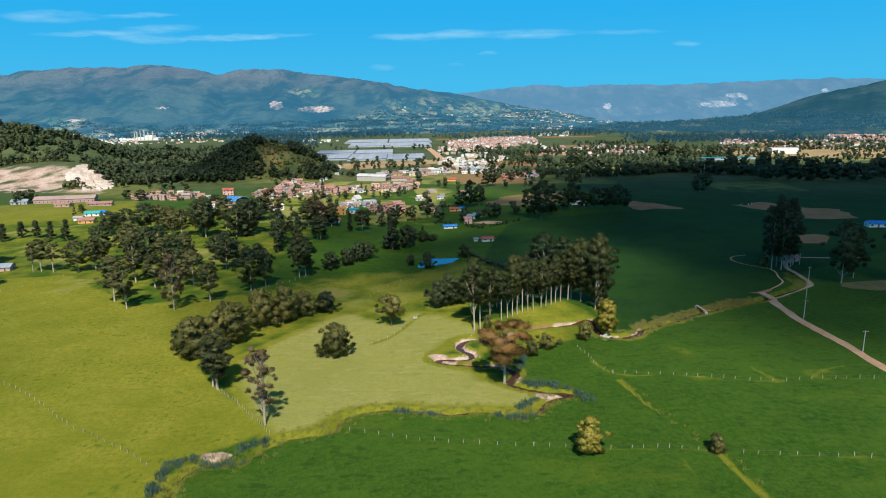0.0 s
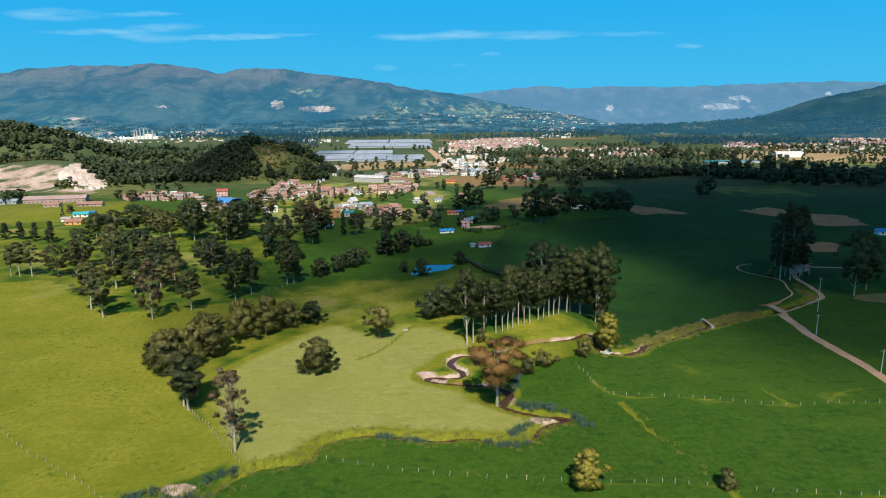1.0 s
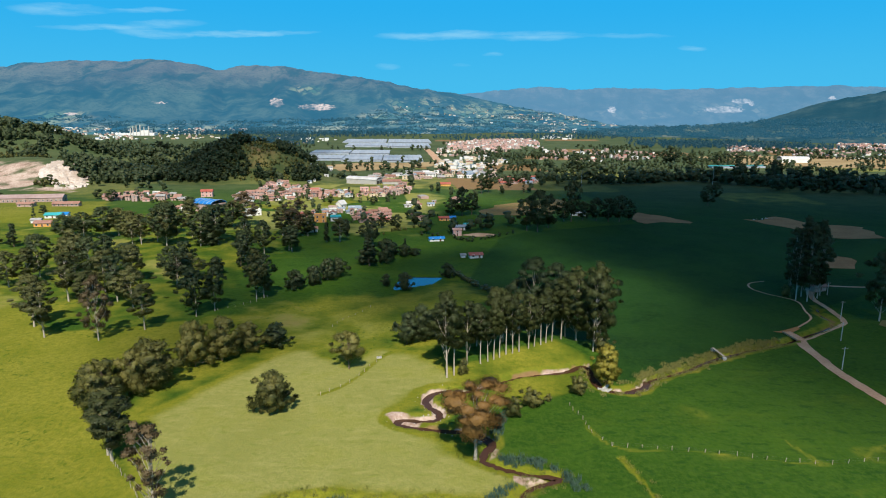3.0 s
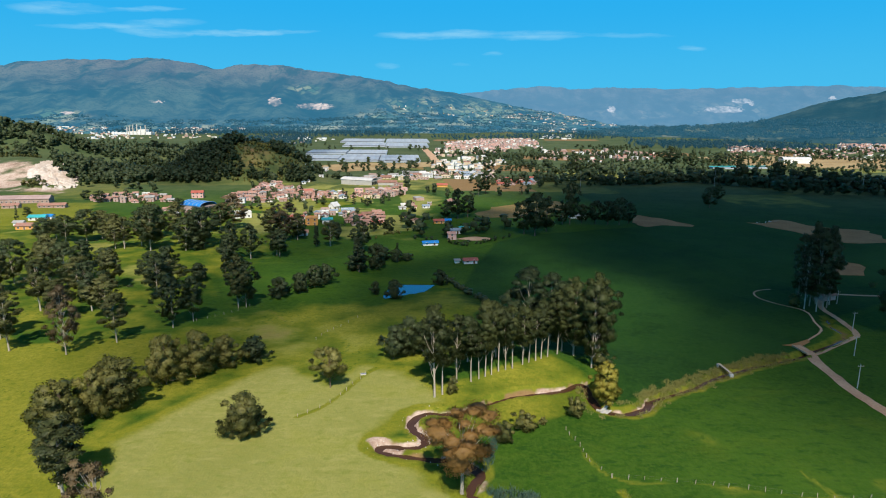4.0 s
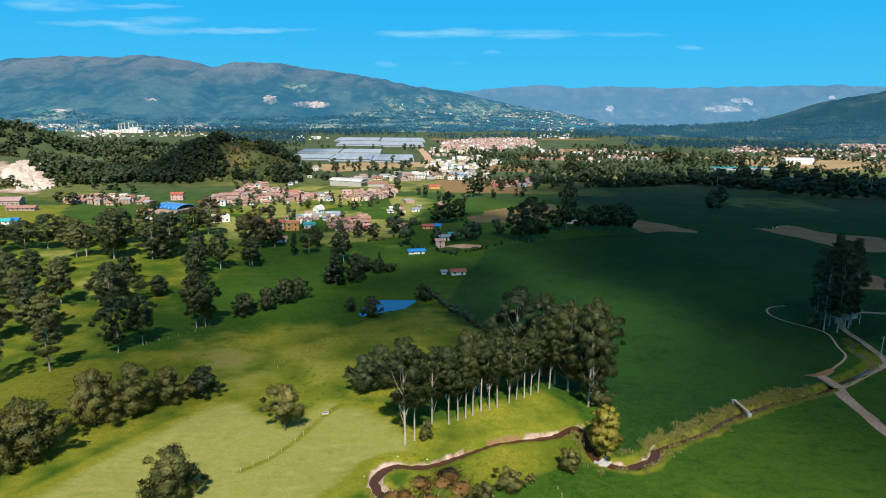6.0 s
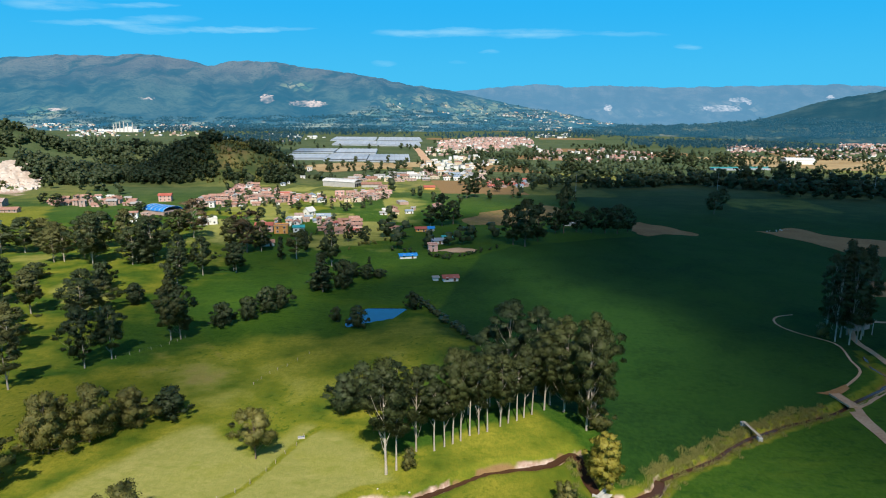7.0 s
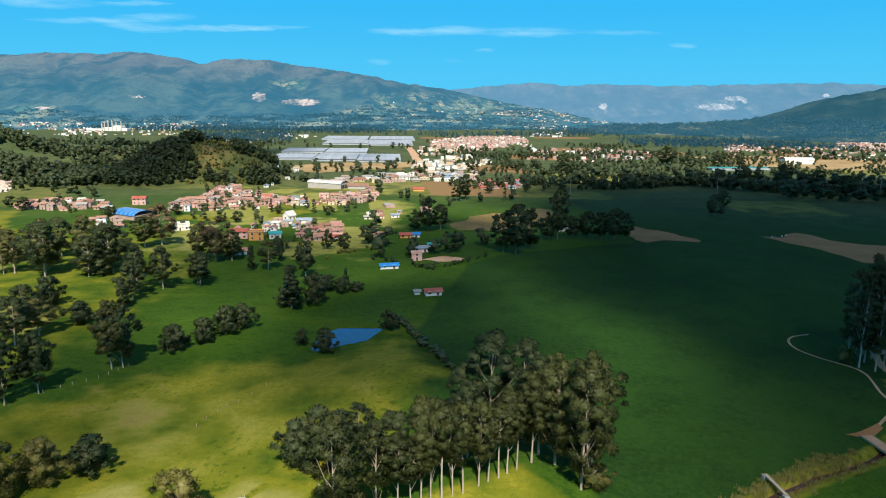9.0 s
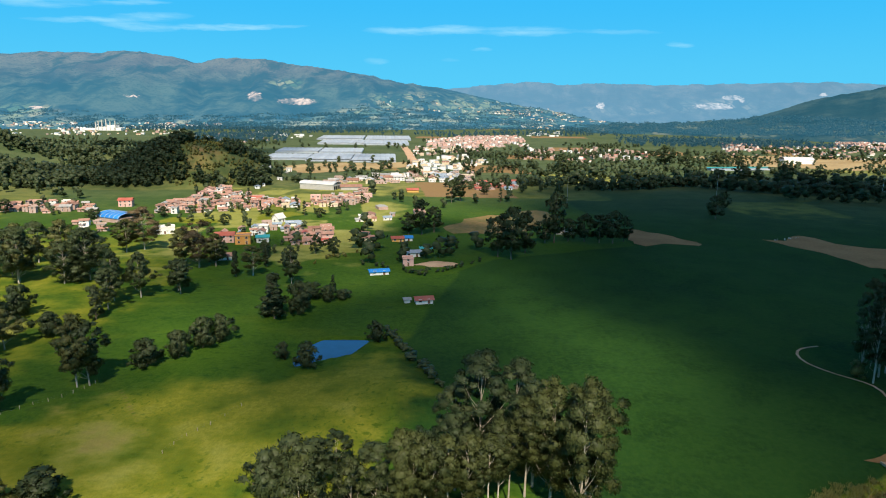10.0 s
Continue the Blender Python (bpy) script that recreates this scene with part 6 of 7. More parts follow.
# ---------------------------------------------------------------- fences, poles, weir, footbridge


def box_mesh(w, d, h, bevel=0.0, z0=0.0):
    bm = bmesh.new()
    bmesh.ops.create_cube(bm, size=1.0)
    bmesh.ops.scale(bm, vec=(w, d, h), verts=bm.verts)
    bmesh.ops.translate(bm, vec=(0, 0, h / 2 + z0), verts=bm.verts)
    if bevel:
        bmesh.ops.bevel(bm, geom=bm.edges[:], offset=bevel, segments=1, affect="EDGES")
    return bm


post_bm = box_mesh(0.13, 0.13, 1.2, 0.025, -0.15)
POST_MESH = bpy.data.meshes.new("post")
post_bm.to_mesh(POST_MESH)
post_bm.free()
POST_MESH.materials.append(POST)
WIRE = plain("grey_wire", (0.14, 0.13, 0.12), (0.24, 0.23, 0.21), 2, 0.5, 0.0, 0.6)


def fence(line, gap, label):
    root = tagged(new("fence"), label, "fence", "fences of the pastures")
    q = smooth_line(line, gap)
    rng = np.random.RandomState(len(q))
    root.location = (q[0][0], q[0][1], zat(*q[0]))
    tops = []
    for p in q:
        x, y = p + rng.normal(size=2) * 0.15
        z = zat(x, y)
        ob = new("post", POST_MESH)
        ob.parent = root
        ob.matrix_basis = Matrix.Translation(Vector((x, y, z)) - root.location) @ pose(0, 0, 0, rng.normal() * 5, rng.normal() * 5, rng.rand() * 90) @ Matrix.Diagonal((1, 1, 0.85 + 0.3 * rng.rand(), 1))
        tops.append(Vector((x, y, z)) - root.location)
    for h in (0.45, 1.0):
        part("wire", tubes("wire", [([tuple(t + Vector((0, 0, h))) for t in tops], [0.007] * len(tops), 3)]), WIRE, root)
    return root


fence([(-65.7, 169.9), (-58.0, 161.7), (-50.5, 152.0), (-44.3, 144.4)], 1.6, "close row of pale fence posts beside the eucalyptus")
fence([(-136.5, 180.0), (-117.4, 166.7), (-99.4, 151.5), (-87.0, 143.3), (-75.9, 135.9), (-68.5, 130.1)], 3.0, "old post and wire fence across the bright meadow")
fence([(-214.6, 272.1), (-206.7, 282.9), (-195.4, 297.4), (-193.4, 310.5)], 4.0, "pale post fence at the meadow's far end")
fence([(50.9, 179.4), (68.5, 177.2), (85.7, 174.1), (96.0, 171.8), (107.8, 173.0), (118.3, 172.7), (129.3, 172.3)], 3.4, "thin post and wire fence across the green field")
fence([(20.9, 137.8), (38.9, 135.8), (47.2, 136.1), (53.0, 136.0), (59.4, 135.0), (72.3, 132.4), (81.1, 131.2), (90.0, 130.3), (99.8, 129.1)], 3.2, "weathered post and wire fence across the pasture")
fence([(-24.3, 145.3), (-9.8, 141.9), (4.1, 139.9), (20.9, 137.8)], 3.4, "low wire fence in front of the stream")
fence([(44.6, 200.7), (46.3, 192.7), (47.5, 185.6), (50.9, 179.4)], 2.4, "pale fence posts down the slope from the weir")
fence([(-82.3, 284.8), (-76.9, 290.4), (-71.9, 294.9), (-67.4, 304.2)], 3.0, "short post fence in the shaded pasture")
fence([(-32.8, 266.8), (-29.9, 274.8), (-26.1, 280.0), (-20.5, 290.0)], 4.0, "pale fence posts across the rough pasture")
fence([(-25.4, 206.9), (-20.6, 211.6), (-16.3, 220.1), (-10.9, 235.7)], 3.5, "fence along the upper edge of the hay field")


def power_pole(x, y, H, label="slim concrete power pole with a crossarm"):
    root = tagged(new("power_pole"), label, "pole", "power poles")
    root.location = (x, y, zat(x, y))
    part("pole", tubes("pole", [([(0, 0, -0.5), (0, 0, H * 0.5), (0, 0, H)], [0.17, 0.14, 0.10], 8)]), CONCRETE, root)
    arm = part("crossarm", box_mesh(1.9, 0.12, 0.14, 0.02), POST, root)
    arm.location = (0, -0.12, H - 0.6)
    for k in (-0.8, 0, 0.8):
        ins = part("insulator", tubes("insulator", [([(0, 0, 0), (0, 0, 0.1), (0, 0, 0.25)], [0.05, 0.08, 0.03], 6)]), CONCRETE, root)
        ins.location = (k, -0.12, H - 0.46)
    return root


power_pole(135.9, 227.6, 7.5)
power_pole(136.8, 194.4, 7.5)
power_pole(151.7, 254.2, 7)
power_pole(167.1, 279.7, 7.2)
power_pole(182.3, 314.7, 6)
power_pole(452.2, 719.2, 22, "tall concrete power pole on the plain")
power_pole(299.4, 727.3, 22, "tall concrete power pole on the plain")
power_pole(-25.6, 732.8, 20, "tall pale lamp mast beside the road")
power_pole(146.4, 676.5, 24, "tall pale mast behind the tree clump")


def weir(x, y):
    """A small slanted concrete weir across the stream."""
    root = tagged(new("weir"), "small pale concrete weir across the stream", "weir")
    root.matrix_basis = pose(x, y, -1.35, 0, 0, 49)
    part("sill", box_mesh(6.6, 0.55, 1.55, 0.06), CONCRETE, root)
    apron = part("apron", box_mesh(6.0, 1.4, 0.25, 0.05), CONCRETE, root)
    apron.location = (0, -0.98, 0.55)
    for k in (-3.1, 3.1):
        wing = part("wing_wall", box_mesh(0.4, 1.5, 1.75, 0.05), CONCRETE, root)
        wing.location = (k, 0.25, 0.003)


weir(57.8, 213.8)


def footbridge(x, y, turn):
    root = tagged(new("footbridge"), "narrow pale plank footbridge over the grassy brook", "bridge")
    root.matrix_basis = pose(x, y, 0.35, 0, 0, turn) @ Matrix.Scale(0.72, 4)
    for k in range(24):
        plank = part("plank", box_mesh(0.42, 1.1, 0.09, 0.015), POST, root)
        plank.location = ((k - 11.5) * 0.46, 0, 0.25)
    for s in (-0.4, 0.4):
        beam = part("beam", box_mesh(11.2, 0.2, 0.26, 0.02), POST, root)
        beam.location = (0, s, -0.02)
    for s in (-5.4, 5.4):
        foot = part("abutment", box_mesh(1.6, 1.6, 1.5, 0.1), CONCRETE, root)
        foot.location = (s, 0, -1.55)


footbridge(102.3, 240.6, -86)


def road_bridge(x, y, turn):
    root = tagged(new("road_bridge"), "low concrete farm bridge carrying the dirt track", "bridge")
    root.matrix_basis = pose(x, y, -0.25, 0, 0, turn)
    part("deck", box_mesh(8.2, 2.8, 0.45, 0.05), DIRT, root)
    for s in (-1.4, 1.4):
        kerb = part("kerb", box_mesh(8.3, 0.22, 0.62, 0.04), DIRT, root)
        kerb.location = (0, s, 0)


road_bridge(137.0, 258.4, 96)

# ---------------------------------------------------------------- buildings

WALL = {"brick": plain("pinkish_brick_wall", (0.37, 0.235, 0.190), (0.52, 0.375, 0.325), 1.2, 0.9, 0.3), "white": plain("white_plaster_wall", (0.72, 0.69, 0.64), (0.84, 0.82, 0.78), 0.8, 0.85, 0.1),
        "cream": plain("cream_plaster_wall", (0.58, 0.45, 0.30), (0.72, 0.60, 0.44), 0.8, 0.85, 0.1), "orange": plain("orange_painted_wall", (0.72, 0.30, 0.07), (0.80, 0.42, 0.13), 0.8, 0.85, 0.1),
        "pink": plain("pink_painted_wall", (0.62, 0.33, 0.28), (0.72, 0.46, 0.40), 0.8, 0.85, 0.1), "grey": plain("grey_block_wall", (0.36, 0.34, 0.31), (0.50, 0.47, 0.43), 1.0, 0.9, 0.2)}
ROOF = {"terracotta": plain("terracotta_roof", (0.33, 0.165, 0.120), (0.46, 0.275, 0.215), 1.5, 0.85, 0.5), "grey": plain("grey_sheet_roof", (0.30, 0.29, 0.28), (0.46, 0.44, 0.42), 0.8, 0.7, 0.3),
        "blue": plain("blue_sheet_roof", (0.015, 0.17, 0.50), (0.03, 0.27, 0.68), 0.6, 0.45, 0.1), "teal": plain("teal_sheet_roof", (0.03, 0.33, 0.36), (0.07, 0.46, 0.48), 0.6, 0.5, 0.1),
        "red": plain("red_sheet_roof", (0.38, 0.085, 0.06), (0.50, 0.16, 0.115), 0.8, 0.6, 0.2), "pale": plain("pale_sheet_roof", (0.52, 0.50, 0.48), (0.70, 0.68, 0.66), 0.6, 0.5, 0.1),
        "brown": plain("brown_tile_roof", (0.24, 0.12, 0.085), (0.36, 0.20, 0.15), 1.5, 0.9, 0.5), "rosy": plain("dusty_rosy_roof", (0.34, 0.23, 0.21), (0.50, 0.37, 0.34), 0.5, 0.8, 0.2), "slate": plain("blue_grey_roof", (0.20, 0.26, 0.33), (0.32, 0.38, 0.45), 0.7, 0.6, 0.2)}
GLASS = plain("dark_window_glass", (0.02, 0.025, 0.03), (0.05, 0.06, 0.07), 1, 0.12, 0.0)
WOODDOOR = plain("dark_painted_door", (0.13, 0.06, 0.035), (0.22, 0.11, 0.07), 1, 0.6, 0.1)
FRAME = plain("white_window_frame", (0.62, 0.60, 0.56), (0.75, 0.73, 0.70), 1, 0.6, 0.0)
SHEET = plain("greenhouse_film", (0.31, 0.35, 0.40), (0.48, 0.52, 0.57), 0.12, 0.6, 0.1)


def prism(w, d, h, rise):
    """Walls up to a gable along x."""
    bm = bmesh.new()
    x, y = w / 2, d / 2
    v = [bm.verts.new(p) for p in ((-x, -y, -0.6), (x, -y, -0.6), (x, y, -0.6), (-x, y, -0.6), (-x, -y, h), (x, -y, h), (x, y, h), (-x, y, h), (-x, 0, h + rise), (x, 0, h + rise))]
    for f in ((0, 3, 2, 1), (0, 1, 5, 4), (2, 3, 7, 6), (1, 2, 6, 9, 5), (3, 0, 4, 8, 7), (4, 5, 9, 8), (6, 7, 8, 9)):
        bm.faces.new([v[i] for i in f])
    return bm


def gable_roof(w, d, h, rise, over=0.6, thick=0.18):
    bm = bmesh.new()
    x, y = w / 2 + over, d / 2 + over
    drop = rise * over / (d / 2)
    prof = [(-y, h - drop), (0, h + rise), (y, h - drop)]
    ring = [(a, b + 0.03) for a, b in prof] + [(a, b + thick + 0.03) for a, b in prof[::-1]]
    left, right = [bm.verts.new((-x, a, b)) for a, b in ring], [bm.verts.new((x, a, b)) for a, b in ring]
    for i in range(6):
        j = (i + 1) % 6
        bm.faces.new((left[i], right[i], right[j], left[j]))
    bm.faces.new(left[::-1])
    bm.faces.new(right)
    bmesh.ops.recalc_face_normals(bm, faces=bm.faces)
    return bm


def opening(parent, x, y, z, w, h, side, name="window", glass=None):
    """A framed window or a door set into a wall; side: 0 front, 1 right, 2 back, 3 left."""
    frame_ob = part(name, box_mesh(w + 0.24, 0.12, h + 0.24, 0.0, -0.12), FRAME, parent)
    frame_ob.matrix_basis = Matrix.Translation((x, y, z)) @ Matrix.Rotation(radians(90 * side), 4, "Z")
    pane = part("pane" if name == "window" else "leaf", box_mesh(w, 0.16, h), glass or GLASS, frame_ob)
    return frame_ob


PROTO = {}


def house(x, y, turn, w, d, h, wall, roof, label, name="house", rise=0.2, storeys=1, windows=True, flat_top=False, group="houses of the valley town"):
    """A house > wall, roof, windows, door; alike ones share their meshes."""
    w, d, h = 0.8 * w, 0.8 * d, 0.82 * h
    key = (name, wall, roof, storeys, windows, flat_top, round(w / 4), round(d / 4))
    z = min(zat(x + a * w / 2, y + b * d / 2) for a in (-1, 1) for b in (-1, 1))
    if key in PROTO:
        src, w0, d0, h0 = PROTO[key]
        s = src.scale
        ob = copy_thing(src, Matrix.LocRotScale((x, y, z), Euler((0, 0, radians(turn))), (w / w0, d / d0, h / h0)))
        return tagged(ob, label)
    ob = tagged(new(name), label, "building" if name != "house" else "house", group)
    ob.matrix_basis = pose(x, y, z, 0, 0, turn)
    up = d / 2 * rise * 2
    if flat_top:
        part("wall", box_mesh(w, d, h + 0.6, 0, -0.6), WALL[wall], ob)
        part("roof", box_mesh(w + 0.5, d + 0.5, 0.22, 0.03, h + 0.003), ROOF[roof], ob)
        for s in (-1, 1):
            rim = part("parapet", box_mesh(w + 0.3, 0.2, 0.7, 0.0, h + 0.225), WALL[wall], ob)
            rim.location = (0, s * d / 2, 0)
    else:
        part("wall", prism(w, d, h, up), WALL[wall], ob)
        part("roof", gable_roof(w, d, h, up), ROOF[roof], ob)
    if windows:
        n = max(1, int(w / 3.4))
        floor_h = h / storeys
        for s in range(storeys):
            for k in range(n):
                px_ = (k + 0.5) / n * w - w / 2
                if s == 0 and k == n // 2:
                    opening(ob, px_, -d / 2 - 0.03, 0.12, 1.0, 2.0, 0, "door", WOODDOOR)
                else:
                    opening(ob, px_, -d / 2 - 0.03, s * floor_h + 1.0, 1.2, 1.15, 0)
            for sx, side in ((w / 2 + 0.03, 1), (-w / 2 - 0.03, 3)):
                opening(ob, sx, 0.1 * d, s * floor_h + 1.0, 1.2, 1.15, side)
    PROTO[key] = (ob, w, d, h)
    return ob


LOOKS = (("brick", "terracotta", "pinkish brick house with a terracotta roof"), ("brick", "grey", "pinkish brick house with a grey sheet roof"), ("white", "terracotta", "white plastered house with a terracotta roof"),
         ("cream", "brown", "cream house with a brown tiled roof"), ("white", "grey", "white house with a grey sheet roof"), ("pink", "terracotta", "pink painted house with a terracotta roof"),
         ("brick", "brown", "brick house with a brown tiled roof"), ("cream", "pale", "cream house with a pale sheet roof"), ("brick", "red", "brick house with a red sheet roof"), ("white", "slate", "white house with a blue-grey roof"))


def town(poly, gap, count, seed, looks, turn, size=(5, 8.5), storeys=(1, 1, 2), windows=True, flat_share=0.3, name="house", group="houses of the valley town"):
    """Houses strewn over an outline, never on top of one another."""
    rng = np.random.RandomState(seed)
    placed = []
    for x, y in fill(poly, gap * 0.4, seed):
        if len(placed) >= count:
            break
        if all((x - a) ** 2 + (y - b) ** 2 > gap ** 2 for a, b in placed):
            placed.append((x, y))
            wall, roof, label = LOOKS[looks[rng.randint(len(looks))]]
            st = storeys[rng.randint(len(storeys))]
            w = size[0] + (size[1] - size[0]) * rng.rand()
            flat_top = bool(rng.rand() < flat_share)
            house(x, y, turn + rng.choice((0, 90)) + rng.normal() * 5, w, w * (0.55 + 0.3 * rng.rand()), (2.3 + 0.5 * rng.rand()) * st, wall, "grey" if flat_top else roof,
                  label if not flat_top else label.split(" with")[0] + " with a flat grey roof", storeys=st, windows=windows, flat_top=flat_top, name=name, group=group)


def far_blocks(places, seed, looks, turn, size, storeys, flat_share, label, name="far_town"):
    """Far houses, too small to pick apart: gabled and flat blocks joined into one."""
    rng = np.random.RandomState(seed)
    V, F, M = [], [], []
    names_w, names_r = list(WALL), list(ROOF)
    for x, y, z in places:
        wall, roof, _ = LOOKS[looks[rng.randint(len(looks))]]
        w = size[0] + (size[1] - size[0]) * rng.rand() ** 1.6
        d, h = w * (0.5 + 0.35 * rng.rand()), 2.5 * storeys[rng.randint(len(storeys))]
        rise = 0.3 if rng.rand() < flat_share else d * 0.18
        t = radians(turn + rng.choice((0, 90)) + rng.normal() * 6)
        o = len(V)
        for px_, py_, pz_ in [(-w, -d, -1), (w, -d, -1), (w, d, -1), (-w, d, -1), (-w, -d, h), (w, -d, h), (w, d, h), (-w, d, h), (-w, 0, h + rise), (w, 0, h + rise)]:
            a, b = px_ / 2, py_ / 2
            V.append((x + a * math.cos(t) - b * math.sin(t), y + a * math.sin(t) + b * math.cos(t), z + pz_))
        iw, ir = names_w.index(wall), len(names_w) + names_r.index(roof if rise > 0.4 else "grey")
        for f, k in (((0, 1, 5, 4), iw), ((2, 3, 7, 6), iw), ((1, 2, 6, 9, 5), iw), ((3, 0, 4, 8, 7), iw), ((4, 5, 9, 8), ir), ((6, 7, 8, 9), ir)):
            F.append(tuple(i + o for i in f))
            M.append(k)
    me = bpy.data.meshes.new(name)
    me.from_pydata(V, [], F)
    for m in [*WALL.values(), *ROOF.values()]:
        me.materials.append(m)
    me.polygons.foreach_set("material_index", np.array(M, np.int32))
    return tagged(new(name, me), label, "houses", kind="stuff")


def far_town(poly, gap, count, seed, looks, turn, size=(9, 16), storeys=(1, 2), flat_share=0.3, label="distant cluster of pinkish and white houses on the plain"):
    """Blocks strewn over an outline, in clusters with gaps between them."""
    q = fill(poly, gap * 0.4, seed)
    placed = np.empty((0, 2))
    for p in q:
        if len(placed) >= count:
            break
        if noise.noise(Vector((p[0] / (gap * 4.5), p[1] / (gap * 6), seed))) < -0.12:
            continue
        if len(placed) == 0 or ((placed - p) ** 2).sum(1).min() > gap ** 2:
            placed = np.vstack([placed, p])
    return far_blocks([(x, y, zat(x, y)) for x, y in placed], seed, looks, turn, size, storeys, flat_share, label)


# single houses in the shaded pasture
house(26.9, 385.7, 12, 9, 5.5, 2.4, "white", "red", "small white farmhouse with a red roof")
house(19.9, 386.2, 12, 3.0, 3.0, 2.0, "white", "grey", "little white shed beside the farmhouse", name="shed", windows=False)
house(4.2, 431.2, 14, 11.5, 5.0, 2.3, "white", "blue", "long low barn with a blue sheet roof", name="barn")
house(17.6, 450.9, 8, 6.8, 6, 4.6, "pink", "terracotta", "two-storey pink house with balcony", storeys=2, flat_top=True)
house(19.2, 470.9, 10, 11, 6, 3.2, "white", "slate", "house with a blue-grey sheet roof", name="shed")
house(26.3, 483.8, 10, 8, 5, 2.6, "white", "teal", "small shed with a teal roof", name="shed", windows=False)
house(8.5, 513.5, 10, 9, 6, 2.8, "orange", "red", "orange house with a red roof")
house(15.0, 517.0, 8, 6, 6, 2.6, "white", "blue", "small house with a blue roof")
house(-9.6, 513.3, -14, 10, 7, 3.0, "cream", "terracotta", "cream house with a terracotta roof")
house(-13.2, 526.3, -14, 8, 6, 2.8, "brick", "brown", "brick house with a brown roof")
house(-81.0, 461.5, 14, 10, 7, 2.9, "white", "terracotta", "low white house with a terracotta roof among trees")
house(-83.0, 503.5, 10, 11, 9, 6.2, "orange", "terracotta", "two-storey orange and yellow house", storeys=2, flat_top=True)
house(-95.2, 507.5, 10, 14, 9, 5.8, "pink", "red", "pink house with a red roof", storeys=2)
house(-72.5, 507.5, 12, 9, 6, 4.2, "white", "teal", "house with a bright teal roof")
house(-79.6, 577.0, 60, 9, 7, 4.2, "white", "pale", "white house with a steep pale roof", rise=0.5)
house(-66.0, 563.0, 8, 12, 7, 3.0, "white", "slate", "long house with a slate-blue roof")
house(-142.0, 533.0, 24, 15, 8, 5.2, "white", "pale", "white flat hall behind the woods", flat_top=True, name="hall")
house(115.7, 540.8, 0, 14, 8, 3.2, "white", "pale", "white farm building behind the tree clump", name="barn")
house(288.9, 415.6, -6, 15, 8, 3.4, "white", "blue", "shed with a bright blue roof", name="shed")
house(181.4, 322.1, 20, 9, 6, 3.0, "brick", "brown", "small brown farmhouse under the tall trees")
house(-398.0, 592.0, 8, 18, 10, 3.6, "grey", "slate", "long grey shed below the quarry", name="shed")
house(-361.4, 603.2, 12, 66, 15, 5.0, "brick", "rosy", "long rosy-roofed brickworks shed below the quarry", name="shed")
house(-346.1, 571.5, 8, 16, 8, 3.2, "brick", "terracotta", "low brick house below the quarry")
house(-314.3, 575.7, 10, 26, 9, 3.2, "brick", "terracotta", "long brick house beside the green field")
house(-287.8, 514.0, 8, 14, 8, 3.2, "white", "teal", "house with a teal roof behind the woods")
house(-283.8, 519.6, 8, 9, 7, 3.0, "white", "blue", "house with a blue roof behind the woods")
house(-272.2, 476.9, 8, 14, 9, 3.4, "orange", "terracotta", "orange house behind the woods")
house(-286.7, 491.3, 8, 8, 6, 3.0, "white", "grey", "small white house behind the woods")
house(-234.3, 325.9, 8, 12, 8, 3.0, "brick", "slate", "low farm shed beside the meadow", name="shed")
house(-461.6, 1075.8, 10, 22, 12, 6.0, "pink", "terracotta", "pink farmstead on the wooded ridge", storeys=2)
house(-339.1, 828.9, 10, 14, 8, 3.0, "white", "grey", "small white house at the hill's foot")
house(-219.5, 645.0, 10, 13, 8, 6.4, "pink", "red", "red two-storey house beside the field", storeys=2)

town([(-181.3, 609.5), (-194.7, 649.3), (-177.7, 705.6), (-186.6, 751.0), (-174.6, 756.5), (-144.7, 711.6), (-115.3, 687.3), (-102.9, 630.2), (-138.6, 617.0)], 6.6, 105, 61, (0, 1, 2, 5, 0, 6, 8, 0), 12, size=(5, 11), storeys=(1, 1, 1, 2), flat_share=0.25)
town([(-297.5, 608.9), (-319.7, 642.3), (-291.2, 655.0), (-253.0, 655.0), (-225.7, 617.0), (-269.7, 605.0)], 7.4, 52, 62, (0, 1, 5, 0, 6, 2), 10, size=(5, 10), storeys=(1, 1, 2))
town([(-109.2, 638.7), (-119.7, 680.0), (-90.5, 692.4), (-80.1, 643.2)], 7.4, 26, 63, (0, 9, 5, 7), 12, size=(5, 11), storeys=(1,))
town([(-57.1, 500.5), (-64.8, 537.3), (-56.3, 553.7), (-39.8, 546.2), (-30.0, 503.0)], 6.8, 36, 64, (0, 8, 5, 0, 6, 8), 14, size=(5, 11), storeys=(1, 1, 1, 2), flat_share=0.15)
town([(-93.9, 552.2), (-87.1, 569.8), (-60.8, 566.5), (-57.6, 541.5), (-78.6, 536.7)], 7.5, 14, 65, (9, 4, 1), 12, storeys=(1,))
town([(-76.8, 649.6), (-74.8, 697.0), (-55.8, 705.6), (-35.1, 747.4), (-25.6, 685.5), (-47.8, 651.1)], 7.2, 48, 66, (0, 1, 3, 5, 5, 0), 12, size=(5, 11), storeys=(1, 1, 2))
town([(-105.5, 531.8), (-93.9, 552.2), (-81.6, 548.5), (-74.0, 520.0), (-98.0, 516.0)], 8, 10, 67, (0, 2, 5, 9), 12, storeys=(1, 1, 2))
town([(-196.6, 533.9), (-217.1, 566.0), (-203.0, 566.0), (-175.2, 534.8)], 8, 12, 85, (0, 5, 0, 2), 8, storeys=(1, 1, 2))
